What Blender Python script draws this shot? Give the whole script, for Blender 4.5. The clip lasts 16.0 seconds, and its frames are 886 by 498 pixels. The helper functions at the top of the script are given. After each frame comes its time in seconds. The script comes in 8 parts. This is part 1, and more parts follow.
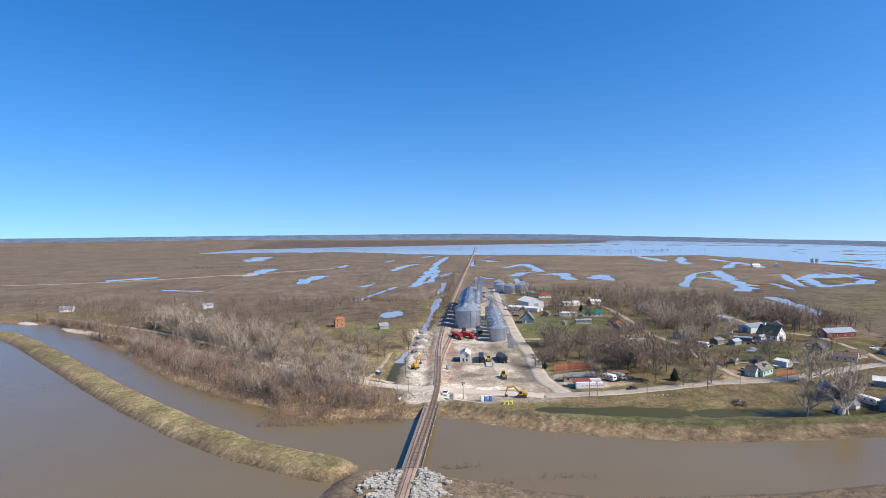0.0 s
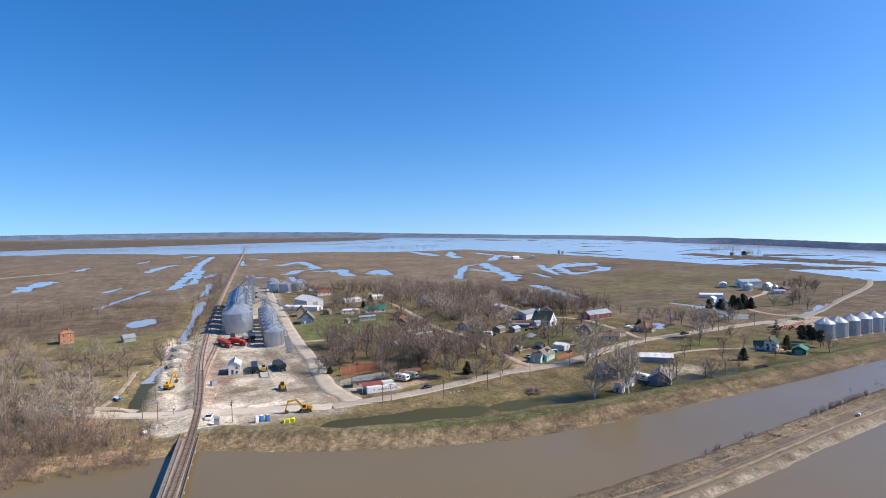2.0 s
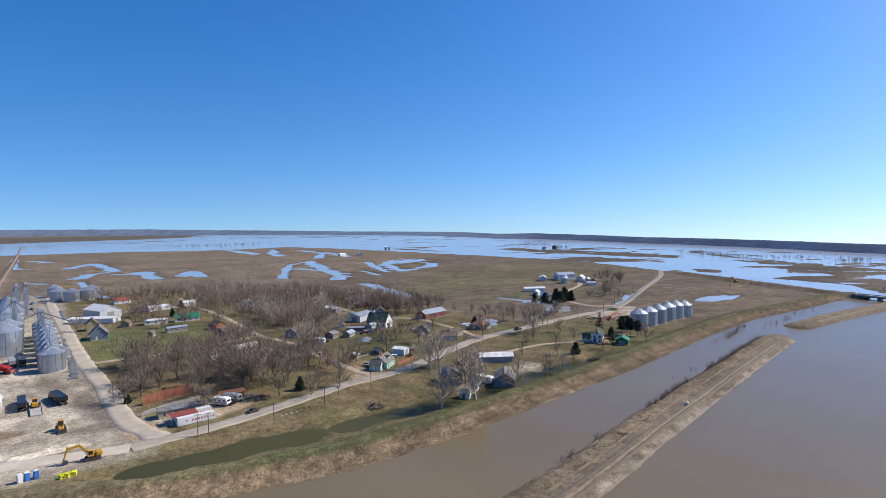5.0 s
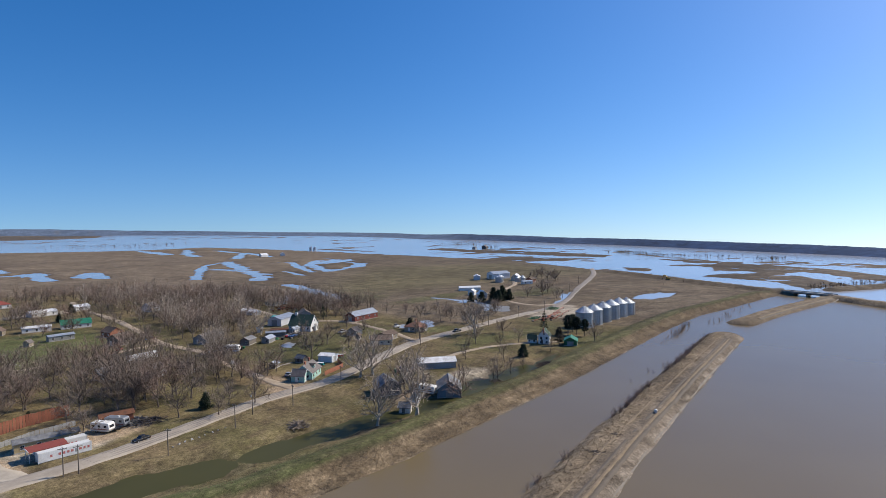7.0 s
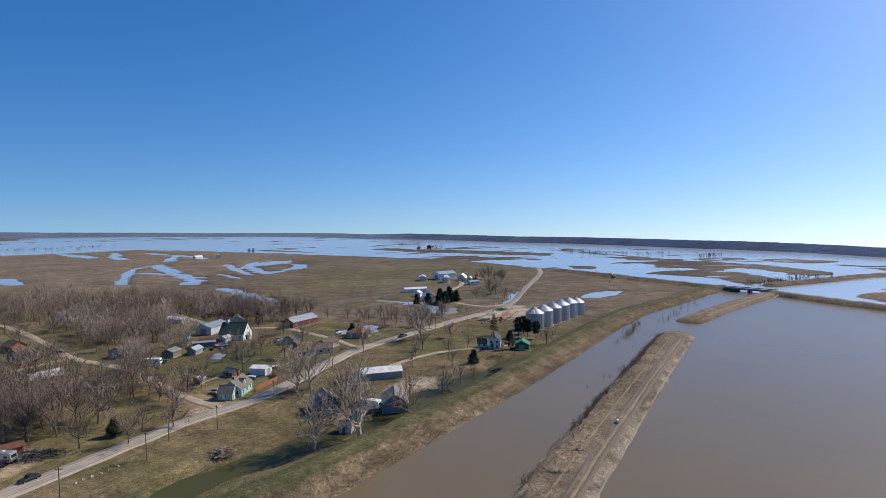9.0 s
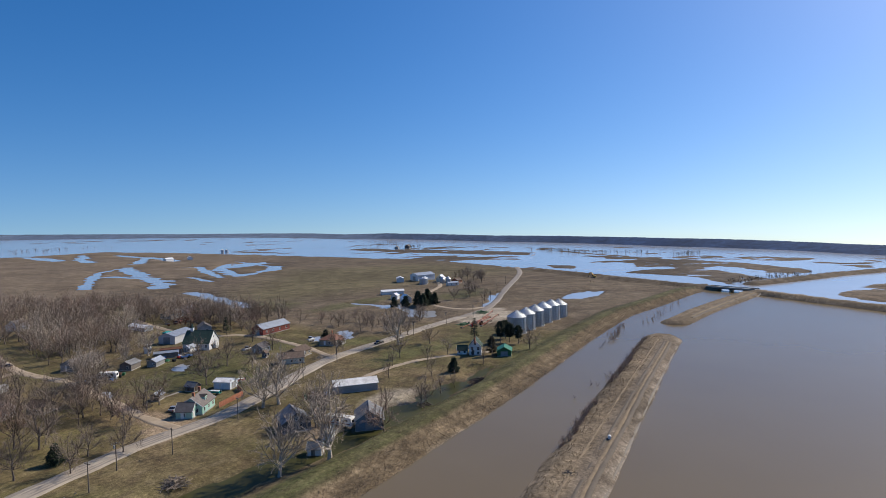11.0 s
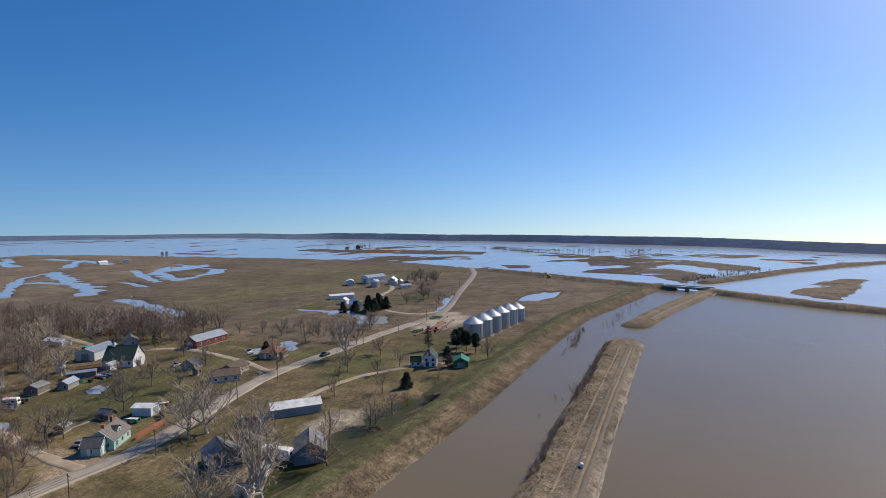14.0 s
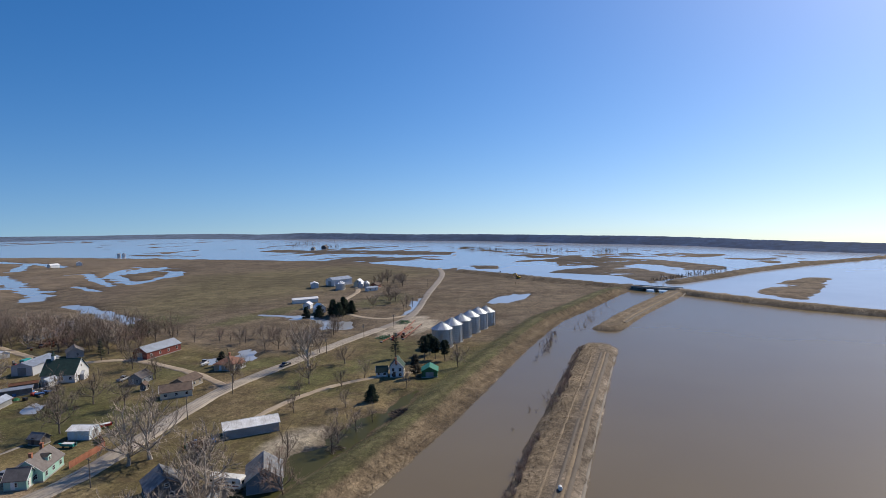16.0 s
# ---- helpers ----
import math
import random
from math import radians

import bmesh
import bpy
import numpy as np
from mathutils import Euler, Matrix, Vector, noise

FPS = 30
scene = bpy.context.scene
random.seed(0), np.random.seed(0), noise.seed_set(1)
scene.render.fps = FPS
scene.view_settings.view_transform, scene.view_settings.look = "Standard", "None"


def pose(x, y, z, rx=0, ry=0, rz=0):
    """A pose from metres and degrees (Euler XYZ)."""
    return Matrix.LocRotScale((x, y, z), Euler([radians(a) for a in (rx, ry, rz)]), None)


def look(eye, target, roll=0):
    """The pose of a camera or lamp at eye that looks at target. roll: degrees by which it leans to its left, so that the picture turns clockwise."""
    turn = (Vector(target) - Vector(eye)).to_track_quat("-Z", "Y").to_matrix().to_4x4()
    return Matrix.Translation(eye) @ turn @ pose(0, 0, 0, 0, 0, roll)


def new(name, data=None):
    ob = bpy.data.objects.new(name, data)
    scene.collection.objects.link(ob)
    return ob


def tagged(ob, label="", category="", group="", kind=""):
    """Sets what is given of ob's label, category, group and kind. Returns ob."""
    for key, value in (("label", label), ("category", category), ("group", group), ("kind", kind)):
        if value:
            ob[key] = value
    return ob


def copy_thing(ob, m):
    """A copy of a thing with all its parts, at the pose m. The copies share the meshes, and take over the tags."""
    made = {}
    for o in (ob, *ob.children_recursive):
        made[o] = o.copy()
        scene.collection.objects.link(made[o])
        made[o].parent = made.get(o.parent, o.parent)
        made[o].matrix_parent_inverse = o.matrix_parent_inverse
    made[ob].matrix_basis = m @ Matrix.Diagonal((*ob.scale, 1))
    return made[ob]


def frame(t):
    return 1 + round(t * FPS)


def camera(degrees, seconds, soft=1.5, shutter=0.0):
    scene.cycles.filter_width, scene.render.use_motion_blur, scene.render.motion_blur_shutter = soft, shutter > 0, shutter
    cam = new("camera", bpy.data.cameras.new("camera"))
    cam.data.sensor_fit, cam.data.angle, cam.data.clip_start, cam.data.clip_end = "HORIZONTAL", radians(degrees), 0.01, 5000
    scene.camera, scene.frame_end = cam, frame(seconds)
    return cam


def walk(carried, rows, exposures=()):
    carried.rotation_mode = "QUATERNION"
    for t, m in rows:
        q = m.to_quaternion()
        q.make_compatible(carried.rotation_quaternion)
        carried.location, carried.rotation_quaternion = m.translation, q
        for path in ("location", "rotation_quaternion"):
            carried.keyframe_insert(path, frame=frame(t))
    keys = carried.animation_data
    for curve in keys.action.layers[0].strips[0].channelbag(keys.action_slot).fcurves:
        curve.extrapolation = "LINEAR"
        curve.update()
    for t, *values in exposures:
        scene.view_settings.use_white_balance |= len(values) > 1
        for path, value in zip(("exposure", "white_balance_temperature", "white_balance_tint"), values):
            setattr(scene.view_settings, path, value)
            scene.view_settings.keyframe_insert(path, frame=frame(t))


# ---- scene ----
# Camera and its flight
cam = camera(73.5, 16.0, 0.5)
ROWS = [
    (0.0, look((-4.11, -36.44, 70.07), (2.58, 63.30, 67.41), -0.95)),
    (0.5, look((-2.74, -25.94, 68.23), (7.52, 73.50, 65.59), -1.06)),
    (1.0, look((-1.26, -15.35, 66.53), (20.07, 82.30, 63.57), -1.08)),
    (1.5, look((-0.50, -6.96, 65.50), (37.99, 85.27, 62.03), -1.19)),
    (2.0, look((0.27, -1.90, 65.11), (43.08, 88.40, 61.46), -1.26)),
    (2.5, look((1.40, 2.00, 64.91), (44.45, 92.19, 61.24), -1.36)),
    (3.0, look((2.89, 5.77, 64.68), (46.22, 95.82, 61.03), -1.49)),
    (3.5, look((4.49, 9.37, 64.77), (49.83, 98.42, 60.97), -1.55)),
    (4.0, look((5.30, 12.90, 65.10), (58.49, 97.47, 60.86), -1.60)),
    (4.5, look((5.80, 15.90, 65.80), (67.60, 94.37, 60.93), -1.57)),
    (4.7, look((6.60, 17.50, 65.80), (70.85, 93.97, 60.88), -1.44)),
    (7, look((26.89, 45.71, 60.15), (102.63, 110.83, 55.34), -0.93)),
    (7.5, look((30.71, 49.00, 59.73), (108.35, 111.84, 54.85), -0.89)),
    (8, look((34.17, 51.88, 59.50), (113.62, 112.41, 54.58), -1.08)),
    (8.5, look((37.46, 54.45, 59.44), (118.16, 113.30, 54.49), -1.12)),
    (9, look((40.44, 56.89, 59.55), (121.90, 114.67, 54.49), -1.24)),
    (11.5, look((54.74, 66.31, 60.40), (138.53, 120.64, 55.02), -1.57)),
    (12.0, look((57.78, 68.08, 60.65), (141.72, 122.14, 55.16), -1.52)),
    (12.5, look((60.80, 69.94, 60.81), (145.15, 123.37, 55.28), -1.55)),
    (13.0, look((63.62, 71.69, 60.87), (148.90, 123.61, 55.24), -1.65)),
    (13.5, look((66.25, 73.33, 60.88), (152.73, 123.23, 55.21), -1.71)),
    (14.0, look((68.80, 74.87, 60.98), (156.42, 122.74, 55.23), -1.82)),
    (14.5, look((71.43, 76.23, 61.27), (159.96, 122.36, 55.42), -1.79)),
    (15.0, look((74.16, 77.54, 61.55), (163.34, 122.40, 55.59), -1.82)),
    (15.5, look((76.81, 78.84, 61.74), (166.49, 122.67, 55.74), -1.94)),
    (16.0, look((79.38, 80.23, 61.96), (169.44, 123.26, 55.89), -1.97)),
]
EXPOSE = [(0.0, 0.28, 6700, 10), (2.0, 0.24, 6700, 10), (4.5, 0.1, 6600, 10), (7.0, -0.14, 6700, 10), (9.0, -0.2, 6800, 10), (11.5, -0.28, 6850, 10), (16.0, -0.32, 6900, 10)]
walk(cam, ROWS, EXPOSE)

# World and sun
SUN_AZ, SUN_EL = 116.0, 41.0
world = bpy.data.worlds.new("sky")
scene.world = world
world.use_nodes = True
wn = world.node_tree
wn.nodes.clear()
w_out = wn.nodes.new("ShaderNodeOutputWorld")
w_bg = wn.nodes.new("ShaderNodeBackground")
w_sky = wn.nodes.new("ShaderNodeTexSky")
w_sky.sky_type, w_sky.sun_disc = "NISHITA", False
w_sky.sun_elevation, w_sky.sun_rotation = radians(SUN_EL), radians(SUN_AZ)
w_sky.air_density, w_sky.dust_density, w_sky.ozone_density, w_sky.altitude = 1.0, 0.95, 3.0, 200
w_tc = wn.nodes.new("ShaderNodeTexCoord")
w_map = wn.nodes.new("ShaderNodeMapping")
w_map.inputs["Location"].default_value = (0, 0, 0.10)
w_hsv = wn.nodes.new("ShaderNodeHueSaturation")
w_hsv.inputs["Saturation"].default_value = 1.38
w_bg.inputs["Strength"].default_value = 0.142
wn.links.new(w_tc.outputs["Generated"], w_map.inputs["Vector"])
wn.links.new(w_map.outputs["Vector"], w_sky.inputs["Vector"])
wn.links.new(w_sky.outputs["Color"], w_hsv.inputs["Color"])
w_tint = wn.nodes.new("ShaderNodeMix")
w_tint.data_type, w_tint.blend_type = "RGBA", "MULTIPLY"
w_tint.inputs[0].default_value = 1.0
w_tint.inputs[7].default_value = (0.905, 0.97, 1.13, 1)
wn.links.new(w_hsv.outputs["Color"], w_tint.inputs[6])
wn.links.new(w_tint.outputs[2], w_bg.inputs["Color"])
wn.links.new(w_bg.outputs["Background"], w_out.inputs["Surface"])

sun_data = bpy.data.lights.new("sun", "SUN")
sun_data.energy, sun_data.angle, sun_data.color = 5.0, radians(0.5), (1.0, 0.925, 0.80)
sun = new("sun", sun_data)
sa, se = radians(SUN_AZ), radians(SUN_EL)
sun_to = Vector((math.sin(sa) * math.cos(se), math.cos(sa) * math.cos(se), math.sin(se)))
sun.matrix_world = look(sun_to * 300, (0, 0, 0))


# ---------------------------------------------------------------- materials
MATS = {}


def ramp_nodes(nt, fac, a, b, lo=0.35, hi=0.65):
    r = nt.nodes.new("ShaderNodeValToRGB")
    r.color_ramp.elements[0].position, r.color_ramp.elements[1].position = lo, hi
    r.color_ramp.elements[0].color, r.color_ramp.elements[1].color = (*a, 1), (*b, 1)
    nt.links.new(fac, r.inputs["Fac"])
    return r.outputs["Color"]


def noise_node(nt, vec, scale, detail=4, rough=0.6):
    n = nt.nodes.new("ShaderNodeTexNoise")
    n.inputs["Scale"].default_value, n.inputs["Detail"].default_value, n.inputs["Roughness"].default_value = scale, detail, rough
    nt.links.new(vec, n.inputs["Vector"])
    return n.outputs["Fac"]


def mix_nodes(nt, fac, a, b, mode="MIX"):
    m = nt.nodes.new("ShaderNodeMix")
    m.data_type, m.blend_type = "RGBA", mode
    for value, socket in ((fac, m.inputs[0]), (a, m.inputs[6]), (b, m.inputs[7])):
        if isinstance(value, (int, float)):
            socket.default_value = value
        elif isinstance(value, tuple):
            socket.default_value = (*value, 1)
        else:
            nt.links.new(value, socket)
    return m.outputs[2]


def mat(name, a, b=None, rough=0.8, metal=0.0, scale=1.0, fine=8.0, bump=0.1, bump_scale=None, rand=0.12, spec=0.4):
    """A weathered surface: two tones at a large scale, grain at a fine one, a little tone of its own per object."""
    if name in MATS:
        return MATS[name]
    m = bpy.data.materials.new(name)
    m.use_nodes = True
    nt = m.node_tree
    bs = nt.nodes["Principled BSDF"]
    tc = nt.nodes.new("ShaderNodeTexCoord")
    vec = tc.outputs["Object"]
    b = b or tuple(c * 0.75 for c in a)
    big = noise_node(nt, vec, scale)
    col = ramp_nodes(nt, big, a, b)
    small = noise_node(nt, vec, fine, 3)
    col = mix_nodes(nt, 0.35, col, ramp_nodes(nt, small, (0.55,) * 3, (1.0,) * 3, 0.3, 0.7), "MULTIPLY")
    if rand:
        oi = nt.nodes.new("ShaderNodeObjectInfo")
        mr = nt.nodes.new("ShaderNodeMapRange")
        mr.inputs[3].default_value, mr.inputs[4].default_value = 1 - rand, 1 + rand
        nt.links.new(oi.outputs["Random"], mr.inputs[0])
        hs = nt.nodes.new("ShaderNodeHueSaturation")
        nt.links.new(mr.outputs[0], hs.inputs["Value"])
        nt.links.new(col, hs.inputs["Color"])
        col = hs.outputs["Color"]
    nt.links.new(col, bs.inputs["Base Color"])
    bs.inputs["Roughness"].default_value, bs.inputs["Metallic"].default_value = rough, metal
    bs.inputs["Specular IOR Level"].default_value = spec
    if bump:
        bp = nt.nodes.new("ShaderNodeBump")
        bp.inputs["Strength"].default_value, bp.inputs["Distance"].default_value = bump, 0.1
        nt.links.new(noise_node(nt, vec, bump_scale or fine), bp.inputs["Height"])
        nt.links.new(bp.outputs["Normal"], bs.inputs["Normal"])
    MATS[name] = m
    return m


GALV = mat("galvanised_steel", (0.50, 0.53, 0.56), (0.42, 0.45, 0.48), 0.42, 0.8, 0.25, 2.0, 0.05)
GALV_ROOF = mat("galvanised_roof", (0.52, 0.55, 0.58), (0.42, 0.45, 0.48), 0.42, 0.7, 0.3, 2.0, 0.05)
STEEL_DARK = mat("dark_steel", (0.12, 0.12, 0.13), (0.08, 0.07, 0.06), 0.5, 0.5)
RUST = mat("rusty_iron", (0.20, 0.085, 0.045), (0.12, 0.06, 0.04), 0.85, 0.2)
WHITE = mat("white_paint", (0.78, 0.77, 0.74), (0.68, 0.67, 0.63), 0.6, scale=0.4, fine=3)
OFFWHITE = mat("cream_siding", (0.62, 0.58, 0.46), (0.55, 0.50, 0.40), 0.7, scale=0.4, fine=4)
TAN = mat("tan_siding", (0.42, 0.35, 0.26), (0.34, 0.28, 0.20), 0.75, scale=0.4, fine=4)
GREYSIDE = mat("grey_siding", (0.36, 0.36, 0.35), (0.28, 0.28, 0.27), 0.75, scale=0.4, fine=4)
BLUESIDE = mat("blue_grey_siding", (0.215, 0.29, 0.345), (0.165, 0.22, 0.265), 0.75, scale=0.4, fine=4)
MINT = mat("mint_siding", (0.38, 0.62, 0.52), (0.33, 0.55, 0.47), 0.7, scale=0.4, fine=4)
BRICK_RED = mat("red_brick", (0.44, 0.18, 0.10), (0.33, 0.13, 0.08), 0.85, scale=0.8, fine=6)
BARN_RED = mat("barn_red", (0.28, 0.07, 0.05), (0.20, 0.055, 0.045), 0.75, scale=0.6, fine=5)
ROOF_GREY = mat("grey_shingle", (0.205, 0.18, 0.165), (0.15, 0.13, 0.12), 0.9, scale=0.8, fine=6, bump=0.3)
ROOF_BROWN = mat("brown_shingle", (0.17, 0.12, 0.09), (0.12, 0.085, 0.065), 0.9, scale=0.8, fine=6, bump=0.3)
ROOF_GREEN = mat("dark_green_shingle", (0.045, 0.085, 0.06), (0.035, 0.06, 0.045), 0.85, scale=0.8, fine=6, bump=0.3)
ROOF_TEAL = mat("green_metal_roof", (0.03, 0.22, 0.13), (0.025, 0.18, 0.11), 0.5, 0.1, 0.5, 3)
ROOF_RED = mat("red_roof", (0.30, 0.075, 0.05), (0.24, 0.06, 0.045), 0.7, 0.0, 0.6, 4)
ROOF_TIN = mat("pale_tin_roof", (0.50, 0.54, 0.58), (0.40, 0.42, 0.44), 0.45, 0.5, 0.4, 3)
ROOF_WHITE = mat("white_metal_roof", (0.82, 0.82, 0.82), (0.74, 0.74, 0.73), 0.5, 0.0, 0.3, 2, 0.03)
ROOF_STAINED = mat("stained_white_roof", (0.82, 0.81, 0.79), (0.55, 0.52, 0.48), 0.65, 0.0, 0.35, 2.5, 0.1)
ROOF_PLANK = mat("weathered_grey_roof", (0.27, 0.27, 0.27), (0.13, 0.13, 0.135), 0.85, 0.0, 0.6, 2.5, 0.3)
WOODGREY = mat("weathered_wood", (0.24, 0.21, 0.18), (0.16, 0.14, 0.12), 0.9, scale=1, fine=6)
TIMBER = mat("creosoted_timber", (0.13, 0.10, 0.08), (0.085, 0.065, 0.055), 0.9, scale=0.8, fine=6)
CONCRETE = mat("concrete", (0.46, 0.44, 0.40), (0.36, 0.34, 0.31), 0.9, scale=0.4, fine=3)
POLEWOOD = mat("pole_wood", (0.20, 0.165, 0.13), (0.15, 0.12, 0.095), 0.9, scale=0.6, fine=6)
GLASS_DARK = mat("dark_window_glass", (0.03, 0.035, 0.045), (0.02, 0.024, 0.03), 0.08, 0.0, 1, 4, 0, rand=0, spec=0.6)
TYRE = mat("rubber", (0.025, 0.025, 0.025), (0.018, 0.018, 0.018), 0.9)
YELLOW = mat("machine_yellow", (0.65, 0.36, 0.03), (0.52, 0.28, 0.03), 0.5, scale=1, fine=5)
LIME = mat("safety_yellow", (0.75, 0.72, 0.05), (0.65, 0.62, 0.05), 0.6)
BLUE_PAINT = mat("bright_blue", (0.04, 0.22, 0.62), (0.03, 0.18, 0.52), 0.5)
RED_PAINT = mat("red_vehicle_paint", (0.55, 0.04, 0.03), (0.45, 0.035, 0.03), 0.4)
BLACK_PAINT = mat("black_vehicle_paint", (0.022, 0.023, 0.028), (0.016, 0.017, 0.02), 0.3)
SILVER = mat("silver_vehicle_paint", (0.45, 0.46, 0.48), (0.38, 0.39, 0.40), 0.35, 0.5)
GREEN_PAINT = mat("green_machine_paint", (0.03, 0.16, 0.06), (0.025, 0.12, 0.05), 0.5)
TEAL_PAINT = mat("teal_paint", (0.02, 0.36, 0.34), (0.02, 0.3, 0.29), 0.5)
RUST_WALL = mat("rusty_red_panels", (0.36, 0.13, 0.075), (0.24, 0.09, 0.055), 0.85, scale=0.7, fine=4)
TIE = mat("weathered_tie", (0.32, 0.255, 0.205), (0.22, 0.175, 0.14), 0.9, scale=0.8, fine=5, rand=0.25)
BARK = mat("brown_bark", (0.19, 0.152, 0.125), (0.125, 0.1, 0.083), 0.95, scale=1, fine=6, rand=0.25)
TWIG = mat("grey_brown_twigs", (0.290, 0.226, 0.172), (0.180, 0.138, 0.104), 0.95, scale=0.5, fine=3, bump=0, rand=0.25)
BARK_PALE = mat("pale_bark", (0.58, 0.51, 0.42), (0.33, 0.278, 0.225), 0.9, scale=0.7, fine=5, rand=0.15)
TWIG_PALE = mat("pale_twigs", (0.47, 0.385, 0.295), (0.32, 0.258, 0.198), 0.95, scale=0.4, fine=3, bump=0, rand=0.15)
TWIG_RED = mat("reddish_twigs", (0.330, 0.232, 0.175), (0.225, 0.156, 0.118), 0.95, scale=0.4, fine=3, bump=0, rand=0.2)
NEEDLE = mat("dark_needles", (0.038, 0.050, 0.024), (0.020, 0.028, 0.014), 0.9, scale=0.8, fine=4, bump=0, rand=0.25)
ROCK = mat("pale_limestone", (0.55, 0.52, 0.46), (0.40, 0.37, 0.32), 0.9, scale=0.8, fine=4, rand=0.25)
DEBRIS = mat("grey_driftwood", (0.27, 0.22, 0.17), (0.17, 0.135, 0.105), 0.95, scale=1, fine=5)
DRYSTEM = mat("dry_reed", (0.30, 0.22, 0.135), (0.21, 0.152, 0.092), 0.95, scale=0.3, fine=3, bump=0, rand=0.2)
GRAVEL = mat("pale_gravel", (0.66, 0.57, 0.455), (0.52, 0.44, 0.35), 0.95, scale=0.12, fine=1.2, bump=0.4, bump_scale=5, rand=0)
GRAVEL2 = mat("tan_gravel_track", (0.46, 0.365, 0.26), (0.33, 0.255, 0.175), 0.95, scale=0.15, fine=1.5, bump=0.4, bump_scale=5, rand=0)
BALLAST = mat("rail_ballast", (0.43, 0.325, 0.255), (0.30, 0.215, 0.165), 0.95, scale=0.1, fine=2.5, bump=0.6, bump_scale=6, rand=0)


# ---------------------------------------------------------------- mesh helpers
def mesh_of(bm, name, material, smooth=False):
    me = bpy.data.meshes.new(name)
    bm.to_mesh(me)
    bm.free()
    if smooth:
        me.polygons.foreach_set("use_smooth", [True] * len(me.polygons))
    if material:
        me.materials.append(material)
    return me


def part(name, bm, material, parent, label="", smooth=False):
    ob = new(name, mesh_of(bm, name, material, smooth))
    ob.parent = parent
    if label:
        ob["label"] = label
    return ob


def thing(name, x, y, z=0.0, turn=0.0, label="", category="", group="", kind=""):
    """An empty at a thing's base; turn: degrees anticlockwise from +x."""
    ob = new(name)
    ob.empty_display_size = 0.5
    ob.matrix_world = pose(x, y, z, 0, 0, turn)
    return tagged(ob, label, category, group, kind)


def box(bm, cx, cy, cz, sx, sy, sz, bevel=0.0, turn=None):
    r = bmesh.ops.create_cube(bm, size=1)
    vs = r["verts"]
    bmesh.ops.scale(bm, vec=(sx, sy, sz), verts=vs)
    if bevel:
        es = list({e for v in vs for e in v.link_edges})
        r2 = bmesh.ops.bevel(bm, geom=es, offset=bevel, segments=1, affect="EDGES")
        vs = list({v for f in r2["faces"] for v in f.verts} | {v for v in vs if v.is_valid})
    if turn is not None:
        bmesh.ops.transform(bm, matrix=turn, verts=vs)
    bmesh.ops.translate(bm, vec=(cx, cy, cz), verts=vs)
    return vs


def boxed(*args, **kw):
    bm = bmesh.new()
    box(bm, *args, **kw)
    return bm


def tube(bm, a, b, ra, rb=None, sides=8, caps=True):
    """A tapered rod from a to b."""
    a, b = Vector(a), Vector(b)
    rb = ra if rb is None else rb
    d = b - a
    r = bmesh.ops.create_cone(bm, cap_ends=caps, segments=sides, radius1=ra, radius2=max(rb, 0.002), depth=d.length)
    m = Matrix.Translation((a + b) / 2) @ d.to_track_quat("Z", "Y").to_matrix().to_4x4()
    bmesh.ops.transform(bm, matrix=m, verts=r["verts"])
    return r["verts"]


def tubed(*args, **kw):
    bm = bmesh.new()
    tube(bm, *args, **kw)
    return bm


def prism(bm, profile, y0, y1):
    """A profile in x and z drawn out along y."""
    a = [bm.verts.new((x, y0, z)) for x, z in profile]
    b = [bm.verts.new((x, y1, z)) for x, z in profile]
    n = len(profile)
    bm.faces.new(a)
    bm.faces.new(b[::-1])
    for i in range(n):
        bm.faces.new((a[i], b[i], b[(i + 1) % n], a[(i + 1) % n]))
    bmesh.ops.recalc_face_normals(bm, faces=bm.faces)


# ---------------------------------------------------------------- the lie of the land
WATER_Z = -1.2
SHORE = [(-420, 520), (-347, 490), (-296, 478), (-195, 364), (-121, 266), (-83, 228), (-54, 205), (-40, 190), (-26, 194), (-6, 190),
         (9, 191), (33, 176), (62, 163), (95, 153), (135, 151), (175, 152), (216, 153), (255, 155), (294, 158), (345, 161.5),
         (404, 163), (450, 156), (518, 148), (545, 141)]
SPIT = [(-8, 124), (14, 118), (45, 107), (95, 104.5), (140, 108.5), (171, 113), (224, 119.2), (275, 125), (345, 132.3)]
SPIT_FAR = [(392, 136), (440, 130), (500, 119), (538, 112)]
SPIT_WEST = [(-420, 500), (-300, 425), (-256, 380), (-171, 282), (-118, 222), (-84, 187), (-59, 164), (-39, 150), (-27, 143)]
CROSS_DIKE = [(545, 141), (650, 332)]
SOUTH_DIKE = [(536, 113), (503, 69), (481, 37), (440, -60), (400, -260)]
EAST_DIKE = [(592, 118), (634, 92), (690, 62), (760, 10), (900, -120)]
MAIN_ROAD = [(-330, 492), (-200, 392), (-90, 300), (-41, 262), (-20, 242), (3, 230), (29, 221), (55, 212), (80, 212), (105, 216), (139, 223), (165, 224),
             (189, 231), (214, 240), (240, 247), (279, 249), (320, 251), (355, 251), (394, 254), (466, 281), (608, 335), (700, 382), (782, 406), (1023, 501)]
RAIL = [(-22, 0), (-2.8, 137), (10, 228), (20, 355), (48, 587), (110, 1044), (225, 1893), (330, 2700)]
DITCH_POOL = [(52, 192), (66, 191), (82, 189), (98, 186)]
DITCH = [(112, 183), (126, 183), (140, 181.5), (158, 178), (178, 177), (197, 177.5), (216, 178), (234, 178)]
DITCH_END = [(238, 178), (262, 180)]


